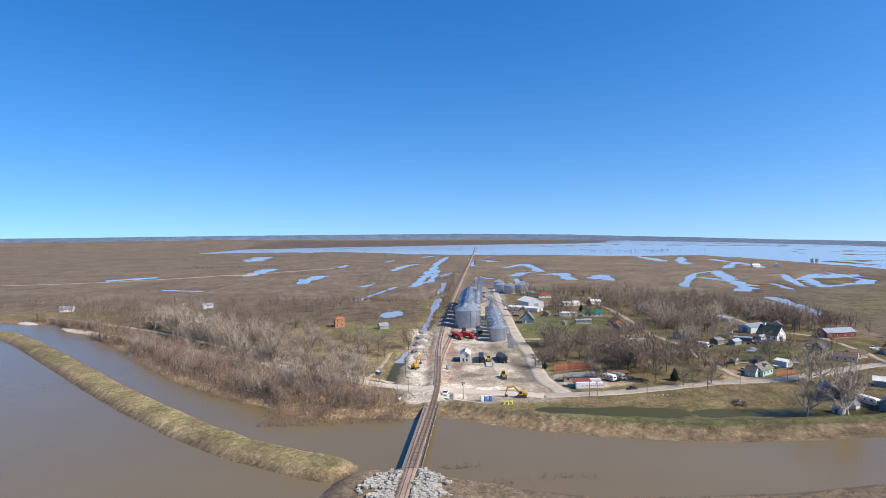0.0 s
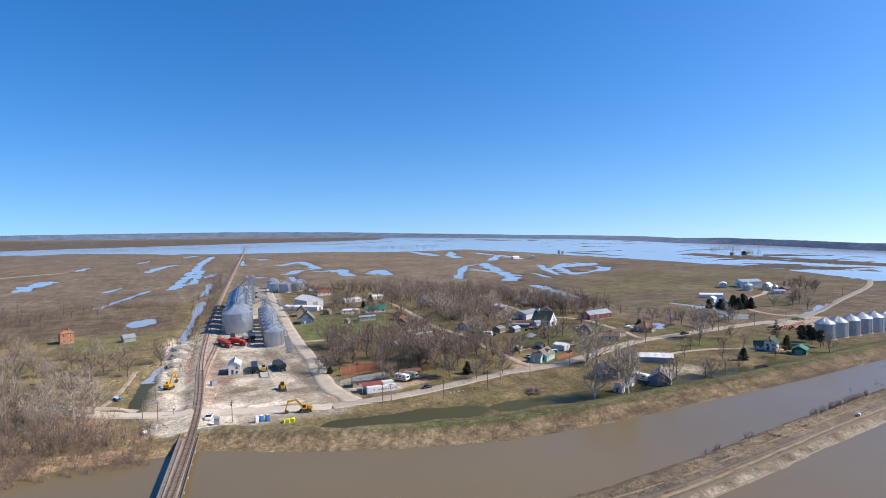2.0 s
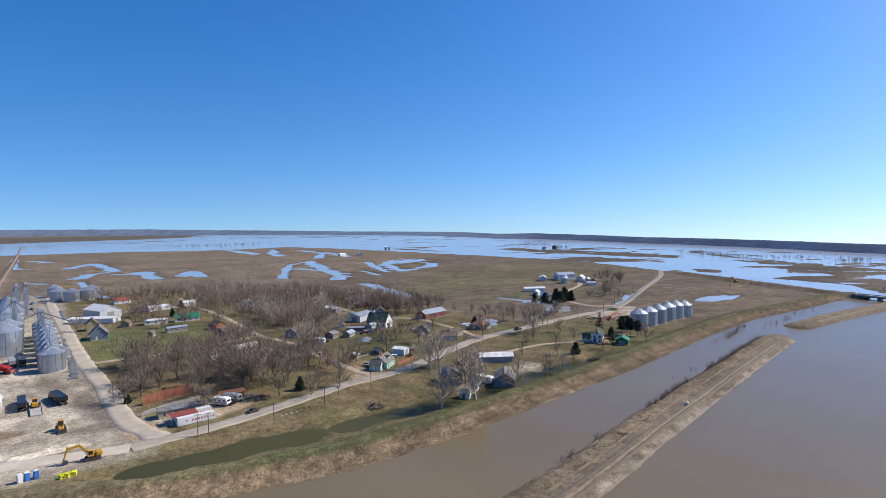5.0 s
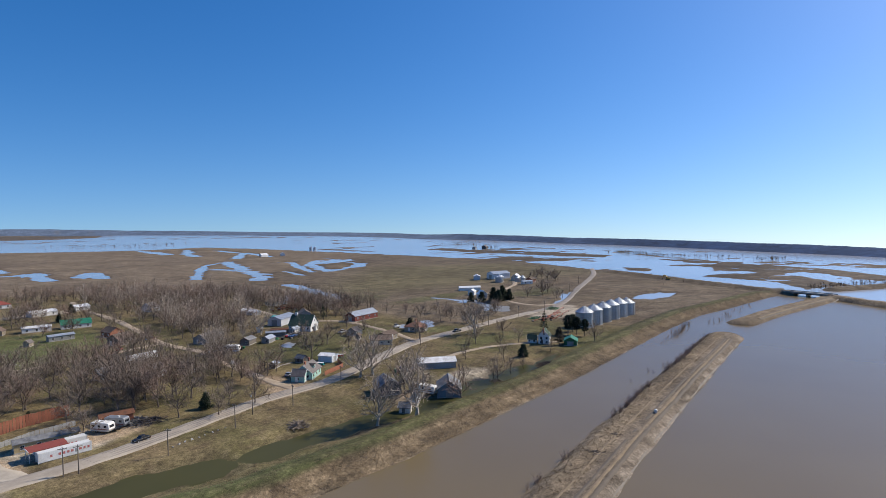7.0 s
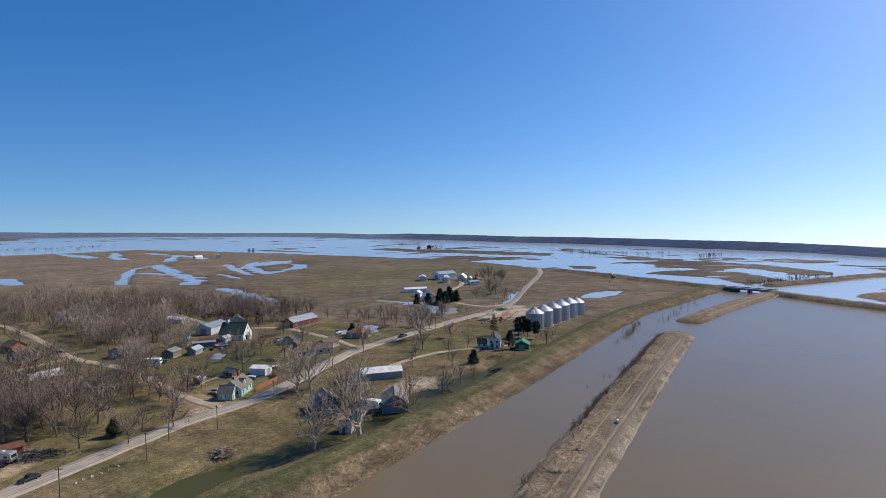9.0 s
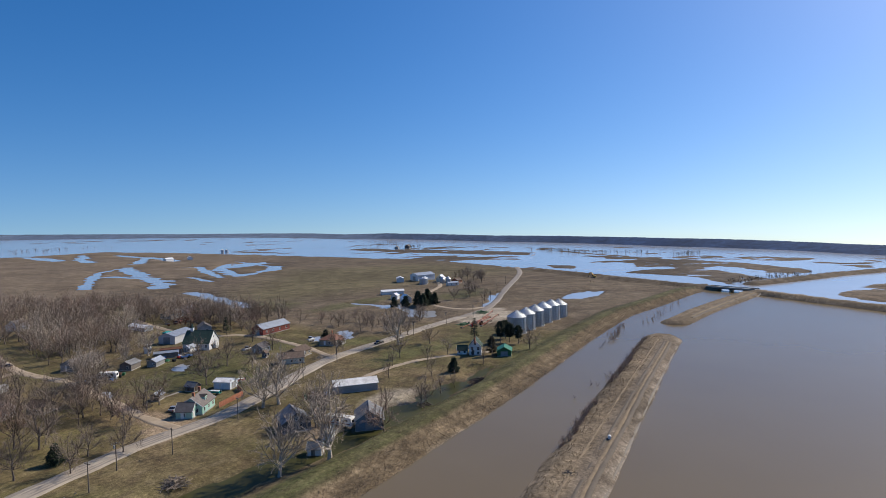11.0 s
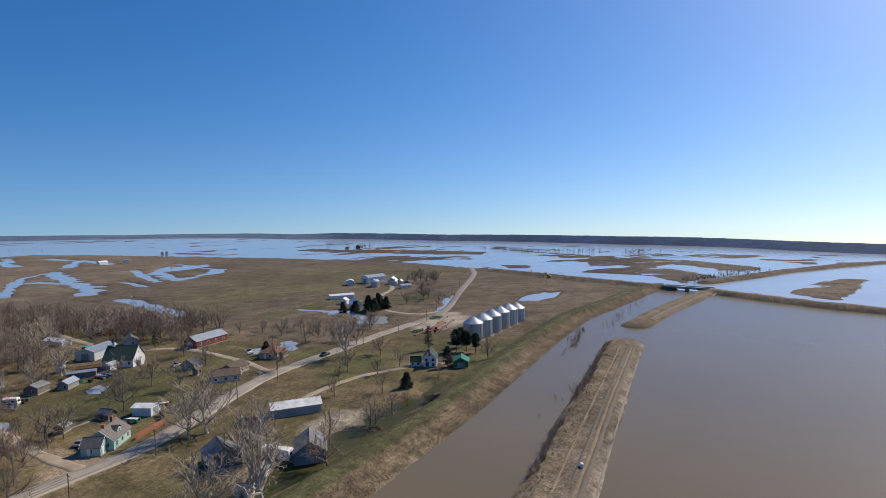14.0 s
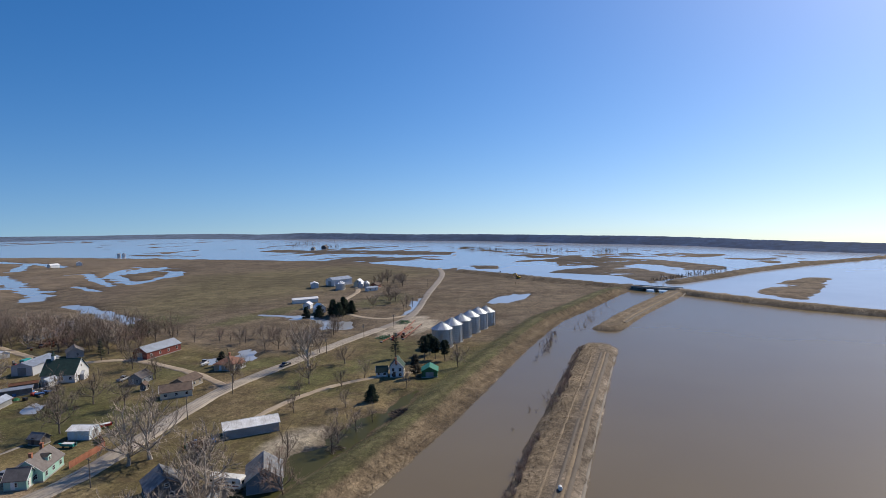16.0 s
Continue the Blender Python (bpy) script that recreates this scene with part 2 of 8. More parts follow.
def seg_dist(px, py, line):
    """Distance to a polyline, and how far along it the nearest place is."""
    best, along, run = np.full(px.shape, 1e9), np.zeros(px.shape), 0.0
    for (x0, y0), (x1, y1) in zip(line[:-1], line[1:]):
        dx, dy = x1 - x0, y1 - y0
        ln = math.hypot(dx, dy)
        u = np.clip(((px - x0) * dx + (py - y0) * dy) / ln ** 2, 0, 1)
        d = np.hypot(px - x0 - u * dx, py - y0 - u * dy)
        near = d < best
        best, along = np.where(near, d, best), np.where(near, run + u * ln, along)
        run += ln
    return best, along


def inside(px, py, poly):
    hit = np.zeros(px.shape, bool)
    for (x0, y0), (x1, y1) in zip(poly, poly[1:] + poly[:1]):
        if y0 == y1:
            continue
        c = ((y0 > py) != (y1 > py)) & (px < (x1 - x0) * (py - y0) / (y1 - y0) + x0)
        hit ^= c
    return hit


def region(px, py, poly, soft=4.0):
    """1 inside a polygon, 0 outside, with a soft border."""
    d, _ = seg_dist(px, py, poly + poly[:1])
    return np.clip(0.5 + np.where(inside(px, py, poly), d, -d) / (2 * soft), 0, 1)


def wobble(px, py, scale, seed=0):
    """Smooth noise from a few turned sine waves, about -1 to 1."""
    rng = np.random.RandomState(seed)
    v = np.zeros(px.shape)
    for k in range(9):
        a, f, p = rng.uniform(0, math.pi), (0.6 + 0.28 * k) / scale, rng.uniform(0, 6.28)
        v += np.sin((px * math.cos(a) + py * math.sin(a)) * f * 2 * math.pi + p + 1.3 * np.sin((px * math.sin(a) - py * math.cos(a)) * f * 3.1 + p)) / (1 + 0.35 * k)
    return v / 3.2


# bluff line: by compass bearing from (40, 30), distance and height
BLUFF = [(-180, 4550, 29.4, 5), (-90, 4550, 59.9, 35), (-50, 4550, 79.1, 54), (-33, 4550, 81.2, 56), (-24, 4550, 78.1, 51), (-15, 4550, 76.0, 47), (-5, 4550, 69.6, 33), (5, 4550, 63.2, 23), (10, 4550, 54.5, 14), (15.5, 4450, 43.7, 3),
         (21, 4200, 26.0, 0), (26, 3640, 19.3, 0), (33, 3000, 10.7, 0), (41, 2430, 9.1, 0), (47, 1950, 8.5, 0), (51, 1835, 14.5, 0), (56, 1639, 13.3, 0), (60, 1476, 11.6, 0), (66, 1342, 11.4, 0), (71, 1227, 11.1, 0),
         (76, 1129, 10.7, 0), (81, 1064, 10.3, 0), (85, 1010, 9.2, 0), (89, 940, 8.5, 0), (93, 895, 7.8, 0), (96, 871, 7.4, 0), (101, 849, 7.0, 0), (115, 847, 7.0, 0), (140, 1012, 9.8, 0), (180, 3016, 39.8, 0)]


def bluff_at(px, py):
    az = np.degrees(np.arctan2(px - 40, py - 30))
    b = np.array(BLUFF, float)
    return np.hypot(px - 40, py - 30), np.interp(az, b[:, 0], b[:, 1]), np.interp(az, b[:, 0], b[:, 2]), az


# pools in the fields: x, y, half width, half length, bearing of the long axis
POOLS = [(200, 298, 3.2, 8, 50), (162, 286, 2.4, 6, 20), (616, 780, 20, 45, 60), (482, 222, 11, 22, 90), (378, 325, 8, 9, 80), (360, 282, 9, 13, 45), (272, 287, 7, 6, 44), (440, 276, 4, 16, 60), (285, 282, 5, 11, 47),
         (398, 206, 4, 14, 75), (-16, 490, 9, 20, 10), (256, 930, 16, 34, 12), (300, 850, 12, 40, 18)]
# rills of standing water across the fields, each with its half width
RILLS = [([(11, 766), (28, 908), (48, 1085), (75, 1356), (122, 1706)], 11), ([(34, 828), (62, 1111)], 7), ([(-54, 610), (-39, 667), (-15, 759)], 5), ([(-60, 773), (-47, 827)], 5),
         ([(-22, 1118), (-2, 1273), (28, 1349)], 10), ([(-51, 1465), (-27, 1591)], 9), ([(-142, 1263), (-136, 1366)], 10), ([(-159, 856), (-154, 920), (-151, 1009)], 15),
         ([(37, 661), (47, 734), (55, 809)], 5), ([(23, 514), (29, 567), (35, 609)], 4), ([(60, 935), (77, 1017)], 7), ([(55, 1734), (87, 1821)], 15), ([(-142, 2400), (-64, 2281), (33, 2021)], 20),
         ([(-414, 2438), (-337, 2525)], 40), ([(139, 1223), (198, 1710)], 9), ([(204, 1149), (264, 1264), (239, 1010), (206, 985), (175, 918)], 13), ([(225, 941), (256, 949), (241, 820)], 13),
         ([(277, 836), (310, 900), (294, 799)], 11), ([(628, 1516), (580, 1265)], 17), ([(168, 860), (148, 725), (147, 648)], 5), ([(147, 1214), (169, 1189)], 10), ([(201, 1503), (217, 1398)], 12),
         ([(118, 909), (131, 867)], 7), ([(343, 678), (395, 770), (458, 880), (523, 935)], 7), ([(523, 935), (470, 810), (446, 750), (403, 640), (380, 616)], 14), ([(430, 803), (436, 745)], 10),
         ([(578, 998), (640, 1090), (694, 1167), (665, 1060), (640, 990)], 13), ([(704, 1436), (640, 1300), (612, 1252), (576, 1136)], 16), ([(546, 838), (572, 829), (520, 735), (476, 645)], 7),
         ([(548, 749), (625, 830), (622, 770), (612, 712)], 8), ([(612, 712), (575, 672), (500, 640), (505, 665), (540, 720), (550, 749)], 12), ([(372, 545), (358, 500), (340, 440), (332, 422)], 8),
         ([(660, 860), (640, 790), (650, 730)], 5), ([(377, 358), (379, 320), (355, 275)], 5), ([(398, 262), (430, 270), (470, 285)], 2.5), ([(466, 690), (440, 610)], 4), ([(300, 440), (322, 470)], 5),
         ([(-273, 761), (-330, 790)], 9), ([(-284, 1060), (-290, 1260)], 22), ([(-439, 1700), (-470, 2000)], 40), ([(-500, 1000), (-460, 1050)], 25), ([(-9, 1201), (6, 1290)], 9), ([(720, 1330), (690, 1180)], 12),
         ([(-1033, 6644), (-510, 5424), (-106, 5028)], 60), ([(-386, 3168), (-273, 3425), (-95, 3832)], 45), ([(42, 4377), (357, 3608)], 50), ([(-533, 2745), (-462, 2855)], 14), ([(375, 3008), (685, 2809), (924, 2389)], 60)]
# mud flats that stand out of the flood
FLATS = [[(861, 278), (844, 231), (814, 155), (741, 81), (699, 78), (690, 100), (720, 125), (757, 165), (735, 178), (700, 150), (655, 122), (641, 108), (585, 136), (632, 166), (648, 205), (656, 240), (690, 236), (715, 205), (740, 215), (720, 250), (760, 262)],
         [(1010, 900), (985, 640), (963, 539), (941, 471), (885, 452), (890, 578), (925, 760), (960, 900)], [(721, 353), (726, 318), (690, 306), (684, 330)],
         [(548, 62), (597, 48), (648, 22), (640, 2), (575, 16), (516, 34), (522, 50)], [(1040, 505), (955, 392), (888, 300), (878, 302), (940, 400), (1024, 505)],
         [(1078, 325), (994, 205), (932, 141), (884, 97), (872, 104), (920, 150), (980, 218), (1066, 330)], [(905, 60), (898, 30), (825, -8), (760, 0), (770, 14), (830, 16)],
         [(840, 560), (800, 470), (790, 476), (822, 565)], [(1010, 210), (1003, 190), (940, 128), (930, 134)], [(890, 1150), (870, 1000), (850, 1010), (860, 1160)]]
FLOOD = [(-900, 2600), (-300, 2500), (150, 1900), (418, 1760), (520, 1640), (640, 1540), (800, 1540), (810, 1250), (790, 1000), (775, 700), (735, 500), (690, 400),
         (650, 325), (583, 216), (548, 145), (538, 112), (600, 100), (900, -100), (3000, -400), (5000, 800), (5000, 4300), (-900, 4300)]
TOWN = [(-420, 560), (-200, 575), (-60, 600), (6, 575), (90, 700), (160, 665), (240, 610), (296, 500), (300, 405), (288, 321), (284, 262), (330, 256), (335, 176), (250, 166), (0, 172), (-60, 205), (-120, 260), (-420, 500)]
YARD = [(-6, 226), (-3, 216), (12, 204), (58, 204), (66, 232), (64, 300), (73, 371), (92, 520), (118, 690), (98, 720), (56, 560), (24, 430), (4, 340), (-4, 290), (-6, 255)]
GREEN = [(76, 340), (120, 335), (150, 360), (150, 430), (100, 440), (80, 420)]


def ground(px, py):
    """Height of the land, and its cover's colour, at each place."""
    d, along_shore = seg_dist(px, py, SHORE)
    land_poly = SHORE + [(560, 145), (1400, 400), (6000, 900), (6000, 7000), (-7000, 7000), (-7000, 1500), (-600, 640)]
    s = np.where(inside(px, py, land_poly), d, -d)
    s_w = s + (0.35 + 0.85 * np.clip((10 - px) / 30, 0, 1)) * wobble(px, py, 22, 3)
    levee = np.clip((px - 2) / 14, 0, 1) * np.clip((640 - px) / 20, 0, 1)
    hi = np.interp(s_w, [-14, -3, 0, 2, 5, 8.5, 10, 13, 14.5, 20, 30], [-5, -2.3, -1.2, -0.75, -0.1, 1.75, 2.2, 2.2, 1.9, 0.1, 0.0])
    lo = np.interp(s_w, [-14, -3, 0, 3, 10, 30], [-5, -2.2, -1.2, -0.5, 0.0, 0.0])
    h = hi * levee + lo * (1 - levee)
    # spits and dikes
    hump = np.full(px.shape, -9.0)
    spit_d = np.full(px.shape, 99.0)
    for line, half, top in ((SPIT, 9.0, 0.9), (SPIT_FAR, 8.0, 0.8), (SPIT_WEST, 8.0, 1.4), (SOUTH_DIKE, 7.0, 1.6), (EAST_DIKE, 8.0, 1.2), (CROSS_DIKE, 7.0, 1.8)):
        dd, _ = seg_dist(px, py, line)
        dd = dd + 0.6 * wobble(px, py, 34, 5)
        hump = np.maximum(hump, 0.10 * np.sin(dd * 2.1) + np.interp(dd, [0, half * 0.55, half, half + 6], [top, top, -1.2, -4.0]))
        spit_d = np.minimum(spit_d, dd / half)
    south = np.interp(seg_dist(px, py, [(-19, 108), (-13, 128), (-2, 124), (22, 112)])[0] + 1.2 * wobble(px, py, 12, 6), [0, 9, 13, 20], [1.2, 1.2, -1.2, -4])
    h = np.maximum(h, np.maximum(hump, south))
    # rail bank
    rd, _ = seg_dist(px, py, RAIL)
    bank_ok = (py > 198) | (py < 138)
    h = np.where(bank_ok, np.maximum(h, np.interp(rd, [0, 3.2, 6.5, 8], [0.95, 0.95, -0.2, -9])), h)
    # pools and flood
    dip = np.zeros(px.shape)
    far = np.clip((np.hypot(px - 40, py - 30) - 250) / 300, 0, 1)
    for x, y, a, b, t in POOLS:
        c, q = math.cos(radians(t)), math.sin(radians(t))
        u, v = ((px - x) * c - (py - y) * q) / a, ((px - x) * q + (py - y) * c) / b
        r = np.sqrt(u * u + v * v) + 0.42 * wobble(u * 40, v * 16, 46, int(abs(x))) + 0.28 * wobble(px, py, max(a, 14) * 0.9, int(abs(y)))
        dip = np.maximum(dip, np.interp(r, [0, 1, 1.5, 2.2], [2.2, 1.25, 0.5, 0]))
    w1, w2 = wobble(px, py, 70, 61), wobble(px + 0.55 * py, (py - 0.55 * px) * 0.45, 22, 62)
    for line, half in RILLS:
        dd, _ = seg_dist(px, py, line)
        r = dd / (half * 0.72) + 0.6 * w1 + 0.7 * w2
        dip = np.maximum(dip, np.interp(r, [0, 1, 1.6, 2.6], [2.0, 1.25, 0.6, 0]))
    for line, half in ((DITCH_POOL, 6.5), (DITCH, 5.0), (DITCH_END, 1.5)):
        dd, _ = seg_dist(px, py, line)
        dip = np.maximum(dip, np.interp(dd + 2.0 * wobble(px, py, 16, 8), [0, half, half + 5], [1.5, 1.25, 0]))
    dip = np.maximum(dip, np.interp(seg_dist(px, py, [(-11, 243), (-11, 262), (-9, 280), (2, 340), (14, 430), (28, 560)])[0] + 1.6 * wobble(px, py, 26, 9), [0, 2.0, 5], [1.9, 1.25, 0]))
    h = np.where(h > -1.1, h - dip, h)
    for x, y, rx, ry, hh in ((-1, 300, 5, 12, 1.0), (2, 330, 5, 10, 1.6), (5, 352, 5, 9, 1.8), (7, 375, 5, 10, 1.5), (-1, 258, 4, 6, 0.9)):
        h = h + hh * np.clip(1.2 - np.hypot((px - x) / rx, (py - y) / ry) + 0.25 * wobble(px, py, 5, 18), 0, 1)
    fl = region(px, py, FLOOD, 25)
    dist, bd, bh, az = bluff_at(px, py)
    # strips of higher land stand out of the flood
    strips = 0.7 * wobble(az * 5, dist, 230, 11) + 0.6 * wobble(az * 7, dist, 75, 12) + 0.45 * wobble(az * 12, dist, 34, 20)
    flat = np.zeros(px.shape)
    for poly in FLATS:
        flat = np.maximum(flat, region(px, py, poly, 7))
    ribs = 0.55 * wobble(px + 0.8 * py, (py - 0.8 * px) * 0.22, 26, 19) + 0.35 * wobble(px + 0.8 * py, (py - 0.8 * px) * 0.3, 11, 39)
    strips = strips + 0.3 * np.clip((dist - 2300) / 500, 0, 1) * np.clip((40 - az) / 10, 0, 1) + 0.14 * np.clip((az - 40) / 12, 0, 1) * np.clip((dist - 620) / 120, 0, 1)
    flood_h = -1.95 + 1.5 * np.clip(strips - 0.06 - 0.2 * np.clip((dist - 900) / 900, 0, 1), -1, 1)
    flood_h = np.maximum(flood_h, -2.0 + flat * (1.3 + 0.5 * wobble(az * 9, dist * 1.6, 60, 13) + ribs))
    inner = (hump < -1.3)
    h = np.where(inner, h * (1 - fl) + flood_h * fl, np.maximum(h, hump))
    h = np.where(flat > 0.05, np.maximum(h, -2.0 + flat * (1.3 + 0.5 * wobble(az * 9, dist * 1.6, 60, 13) + ribs)), h)
    fieldy = (1 - region(px, py, TOWN, 6)) * np.clip((s - 40) / 30, 0, 1)
    h = h + 0.22 * fieldy * wobble(px, py, 120, 14) + 0.10 * wobble(px, py, 17, 15)
    # the valley's edge rises gently to the hills in the north, and the land falls away behind the bluffs
    h = h + np.interp(az, [b[0] for b in BLUFF], [b[3] for b in BLUFF]) * np.clip((dist / bd - 0.74) / 0.26, 0, 1)
    h = np.where((dist > 0.82 * bd) & (dist < bd - 15) & (fl > 0.5) & (az > 50), h - 0.7 * np.clip((dist / bd - 0.82) / 0.06, 0, 1), h)
    h = np.where(dist > bd, h - 0.4 - (dist - bd) * 0.12, h)

    # cover
    def blend(col, tone, k):
        return col * (1 - k[:, None]) + np.array(tone)[None, :] * k[:, None]

    n1, n2 = 0.5 + 0.5 * wobble(px, py, 46, 21), 0.5 + 0.5 * wobble(px, py, 13, 22)
    n3 = 0.5 + 0.5 * wobble(px, py * 0.35, 210, 23)
    col = np.tile(np.array((0.172, 0.132, 0.092)), (len(px), 1))
    col = blend(col, (0.190, 0.146, 0.096), np.clip(n3 * 1.3 - 0.2, 0, 1) * np.clip((px - 40) / 120, 0, 1))
    col = blend(col, (0.125, 0.090, 0.058), np.clip(n1 * 1.5 - 0.6, 0, 1) * 0.75)
    east = region(px, py, [(300, 420), (520, 380), (640, 345), (700, 500), (560, 620), (360, 480)], 30)
    col = blend(col, (0.150, 0.128, 0.062), east * (0.4 + 0.5 * n2))
    town = region(px, py, TOWN, 8)
    col = blend(col, (0.190, 0.142, 0.074), town)
    col = blend(col, (0.118, 0.110, 0.040), town * np.clip(1.5 * n1 - 0.45 + 0.3 * n2, 0, 1) * 0.8)
    col = blend(col, (0.150, 0.105, 0.066), town * np.clip(1.8 * n2 - 1.0, 0, 1) * 0.7)
    litter = 0.5 + 0.5 * wobble(px, py, 8, 25)
    col = blend(col, (0.115, 0.080, 0.050), town * np.clip(2.4 * litter - 1.25, 0, 1) * 0.7)
    col = blend(col, (0.26, 0.20, 0.125), town * np.clip(2.4 * (1 - litter) - 1.6, 0, 1) * 0.6)
    col = blend(col, (0.125, 0.092, 0.062), region(px, py, [(-160, 445), (-60, 440), (4, 432), (16, 556), (-70, 596), (-210, 570)], 5) * 0.9)
    col = blend(col, (0.105, 0.125, 0.044), region(px, py, GREEN, 6) * (0.45 + 0.5 * n2))
    for x, y, rx, ry in ((185, 276, 20, 18), (212, 292, 22, 20), (250, 288, 14, 12), (196, 262, 16, 14), (300, 214, 26, 12), (262, 224, 26, 10), (445, 306, 34, 16), (372, 352, 44, 12), (330, 402, 30, 22), (-30, 400, 26, 34), (-6, 262, 9, 14), (300, 180, 34, 7), (270, 262, 13, 9)):
        r = np.hypot((px - x) / rx, (py - y) / ry) + 0.5 * (n2 - 0.5) + 0.3 * (litter - 0.5)
        col = blend(col, (0.112, 0.116, 0.044), np.clip((1.2 - r) * 2, 0, 1) * 0.6)
    woods = region(px, py, [(-420, 500), (-195, 372), (-83, 236), (-50, 212), (-8, 205), (-20, 238), (-100, 296), (-220, 400), (-420, 560)], 6)
    col = blend(col, (0.31, 0.215, 0.120), woods * (0.6 + 0.4 * n2))
    bank = np.interp(s_w, [-3, 0, 8.0, 8.6], [0, 1, 1, 0]) * levee + np.interp(s_w, [-3, 0, 8.8, 9.8], [0, 1, 1, 0]) * (1 - levee)
    straw = np.interp(px, [20, 160], [0.0, 1.0])
    col = blend(col, (0.250, 0.176, 0.098), bank * (0.75 + 0.25 * n2))
    col = blend(col, (0.200, 0.148, 0.090), bank * straw * 0.9)
    col = blend(col, (0.300, 0.200, 0.115), bank * np.clip(-px / 20, 0, 1) * 0.85)
    col = blend(col, (0.20, 0.145, 0.085), np.interp(s_w, [0, 1.0, 2.2, 3.2], [0.8, 0.8, 0.5, 0]) * bank)
    green_side = np.interp(s_w, [8.0, 8.6, 17, 21], [0, 1, 1, 0]) * levee
    col = blend(col, (0.098, 0.096, 0.040), green_side * (0.7 + 0.3 * n2))
    col = blend(col, (0.096, 0.108, 0.040), green_side * np.clip((190 - px) / 90, 0, 1) * np.clip((px - 40) / 40, 0, 1) * (0.4 + 0.4 * n2))
    col = blend(col, (0.175, 0.135, 0.080), green_side * np.clip((75 - px) / 40, 0, 1) * (0.6 + 0.4 * n2))
    crest = np.interp(s_w, [10.5, 11.2, 12, 12.8], [0, 1, 1, 0]) * levee
    col = blend(col, (0.17, 0.15, 0.075), crest * 0.5)
    drift = 0.5 + 0.5 * wobble(s_w * 9, along_shore * 0.5, 9, 71)
    col = blend(col, (0.095, 0.070, 0.045), bank * levee * np.clip(2.2 * drift - 1.0, 0, 1) * 0.75)
    col = blend(col, (0.285, 0.215, 0.135), bank * levee * np.clip(1.9 * (1 - drift) - 1.0, 0, 1) * 0.8)
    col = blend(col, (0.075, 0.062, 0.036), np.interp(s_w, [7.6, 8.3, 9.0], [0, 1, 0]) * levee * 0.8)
    col = blend(col, (0.30, 0.245, 0.170), np.interp(s_w, [-0.2, 0.35, 0.9], [0, 1, 0]) * levee * 0.7)
    sp = np.clip((1.25 - spit_d) * 4, 0, 1)
    mid_y = np.interp(px, [q[0] for q in SPIT], [q[1] for q in SPIT])
    side = (py - mid_y + 0.8 * wobble(px, py, 30, 41)) * ((px > 30) & (px < 352))
    col = blend(col, (0.170, 0.132, 0.092), sp)
    col = blend(col, (0.250, 0.196, 0.130), sp * np.clip(2.4 * (0.5 + 0.5 * wobble(px * 0.35, py * 2.2, 5, 72)) - 1.3, 0, 1) * np.clip(side * 0.4 + 0.4, 0, 1))
    west = sp * (px < -16)
    col = blend(col, (0.300, 0.222, 0.120), west * (0.6 + 0.4 * n2))
    col = blend(col, (0.130, 0.138, 0.052), west * np.clip(1 - np.abs(spit_d - 0.25) * 3, 0, 1) * (0.35 + 0.5 * n1))
    col = blend(col, (0.105, 0.078, 0.054), west * np.clip((spit_d - 0.72) * 5, 0, 1) * 0.8)
    col = blend(col, (0.190, 0.140, 0.085), sp * (px > -16) * np.clip(0.3 + 0.5 * (n2 - 0.4), 0, 1))
    col = blend(col, (0.160, 0.126, 0.092), sp * np.clip((-0.3 - side) * 0.9, 0, 1))
    col = blend(col, (0.36, 0.30, 0.23), sp * np.clip(1 - np.abs(side + 8.2) / 0.9, 0, 1) * 0.8)
    col = blend(col, (0.150, 0.150, 0.055), np.clip((0.55 - spit_d) * 4, 0, 1) * (px < -20) * 0.25 * n1)
    n4 = 0.5 + 0.5 * wobble(px, py, 7, 24)
    col = blend(col, (0.350, 0.298, 0.228), region(px, py, YARD, 4) * (0.8 + 0.2 * n2))
    col = blend(col, (0.20, 0.160, 0.118), region(px, py, YARD, 4) * np.clip(2.2 * n2 - 1.1 + 0.5 * n4, 0, 1) * 0.6)
    col = blend(col, (0.25, 0.155, 0.115), np.clip(1 - np.abs(rd - 6) / 5, 0, 1) * (py > 232) * (py < 340) * (px > 5) * 0.8)
    for x, y, rx, ry, k in ((5, 214, 11, 9, 1), (2, 250, 5, 16, .8), (14, 212, 9, 6, 1), (12, 268, 7, 9, 1), (2, 300, 6, 40, .9), (6, 365, 7, 34, .9), (4, 215, 9, 9, 1), (15, 214, 8, 9, 1), (80, 230, 14, 9, .8), (206, 186, 13, 10, .7), (360, 236, 26, 12, .8), (378, 246, 18, 8, .8), (155, 520, 26, 10, .8)):
        r = np.hypot((px - x) / rx, (py - y) / ry) + 0.2 * (n2 - 0.5)
        col = blend(col, (0.46, 0.395, 0.305), np.clip((1.15 - r) * 3, 0, 1) * k)
    for x, y, rx, ry in ((151, 228, 9, 7), (154, 240, 5, 12), (146, 223, 16, 4), (242, 250, 8, 6), (88, 231, 16, 7), (62, 222, 7, 12), (176, 184, 12, 8)):
        r = np.hypot((px - x) / rx, (py - y) / ry) + 0.4 * (n4 - 0.5)
        col = blend(col, (0.36, 0.265, 0.175), np.clip((1.15 - r) * 2.5, 0, 1) * 0.85)
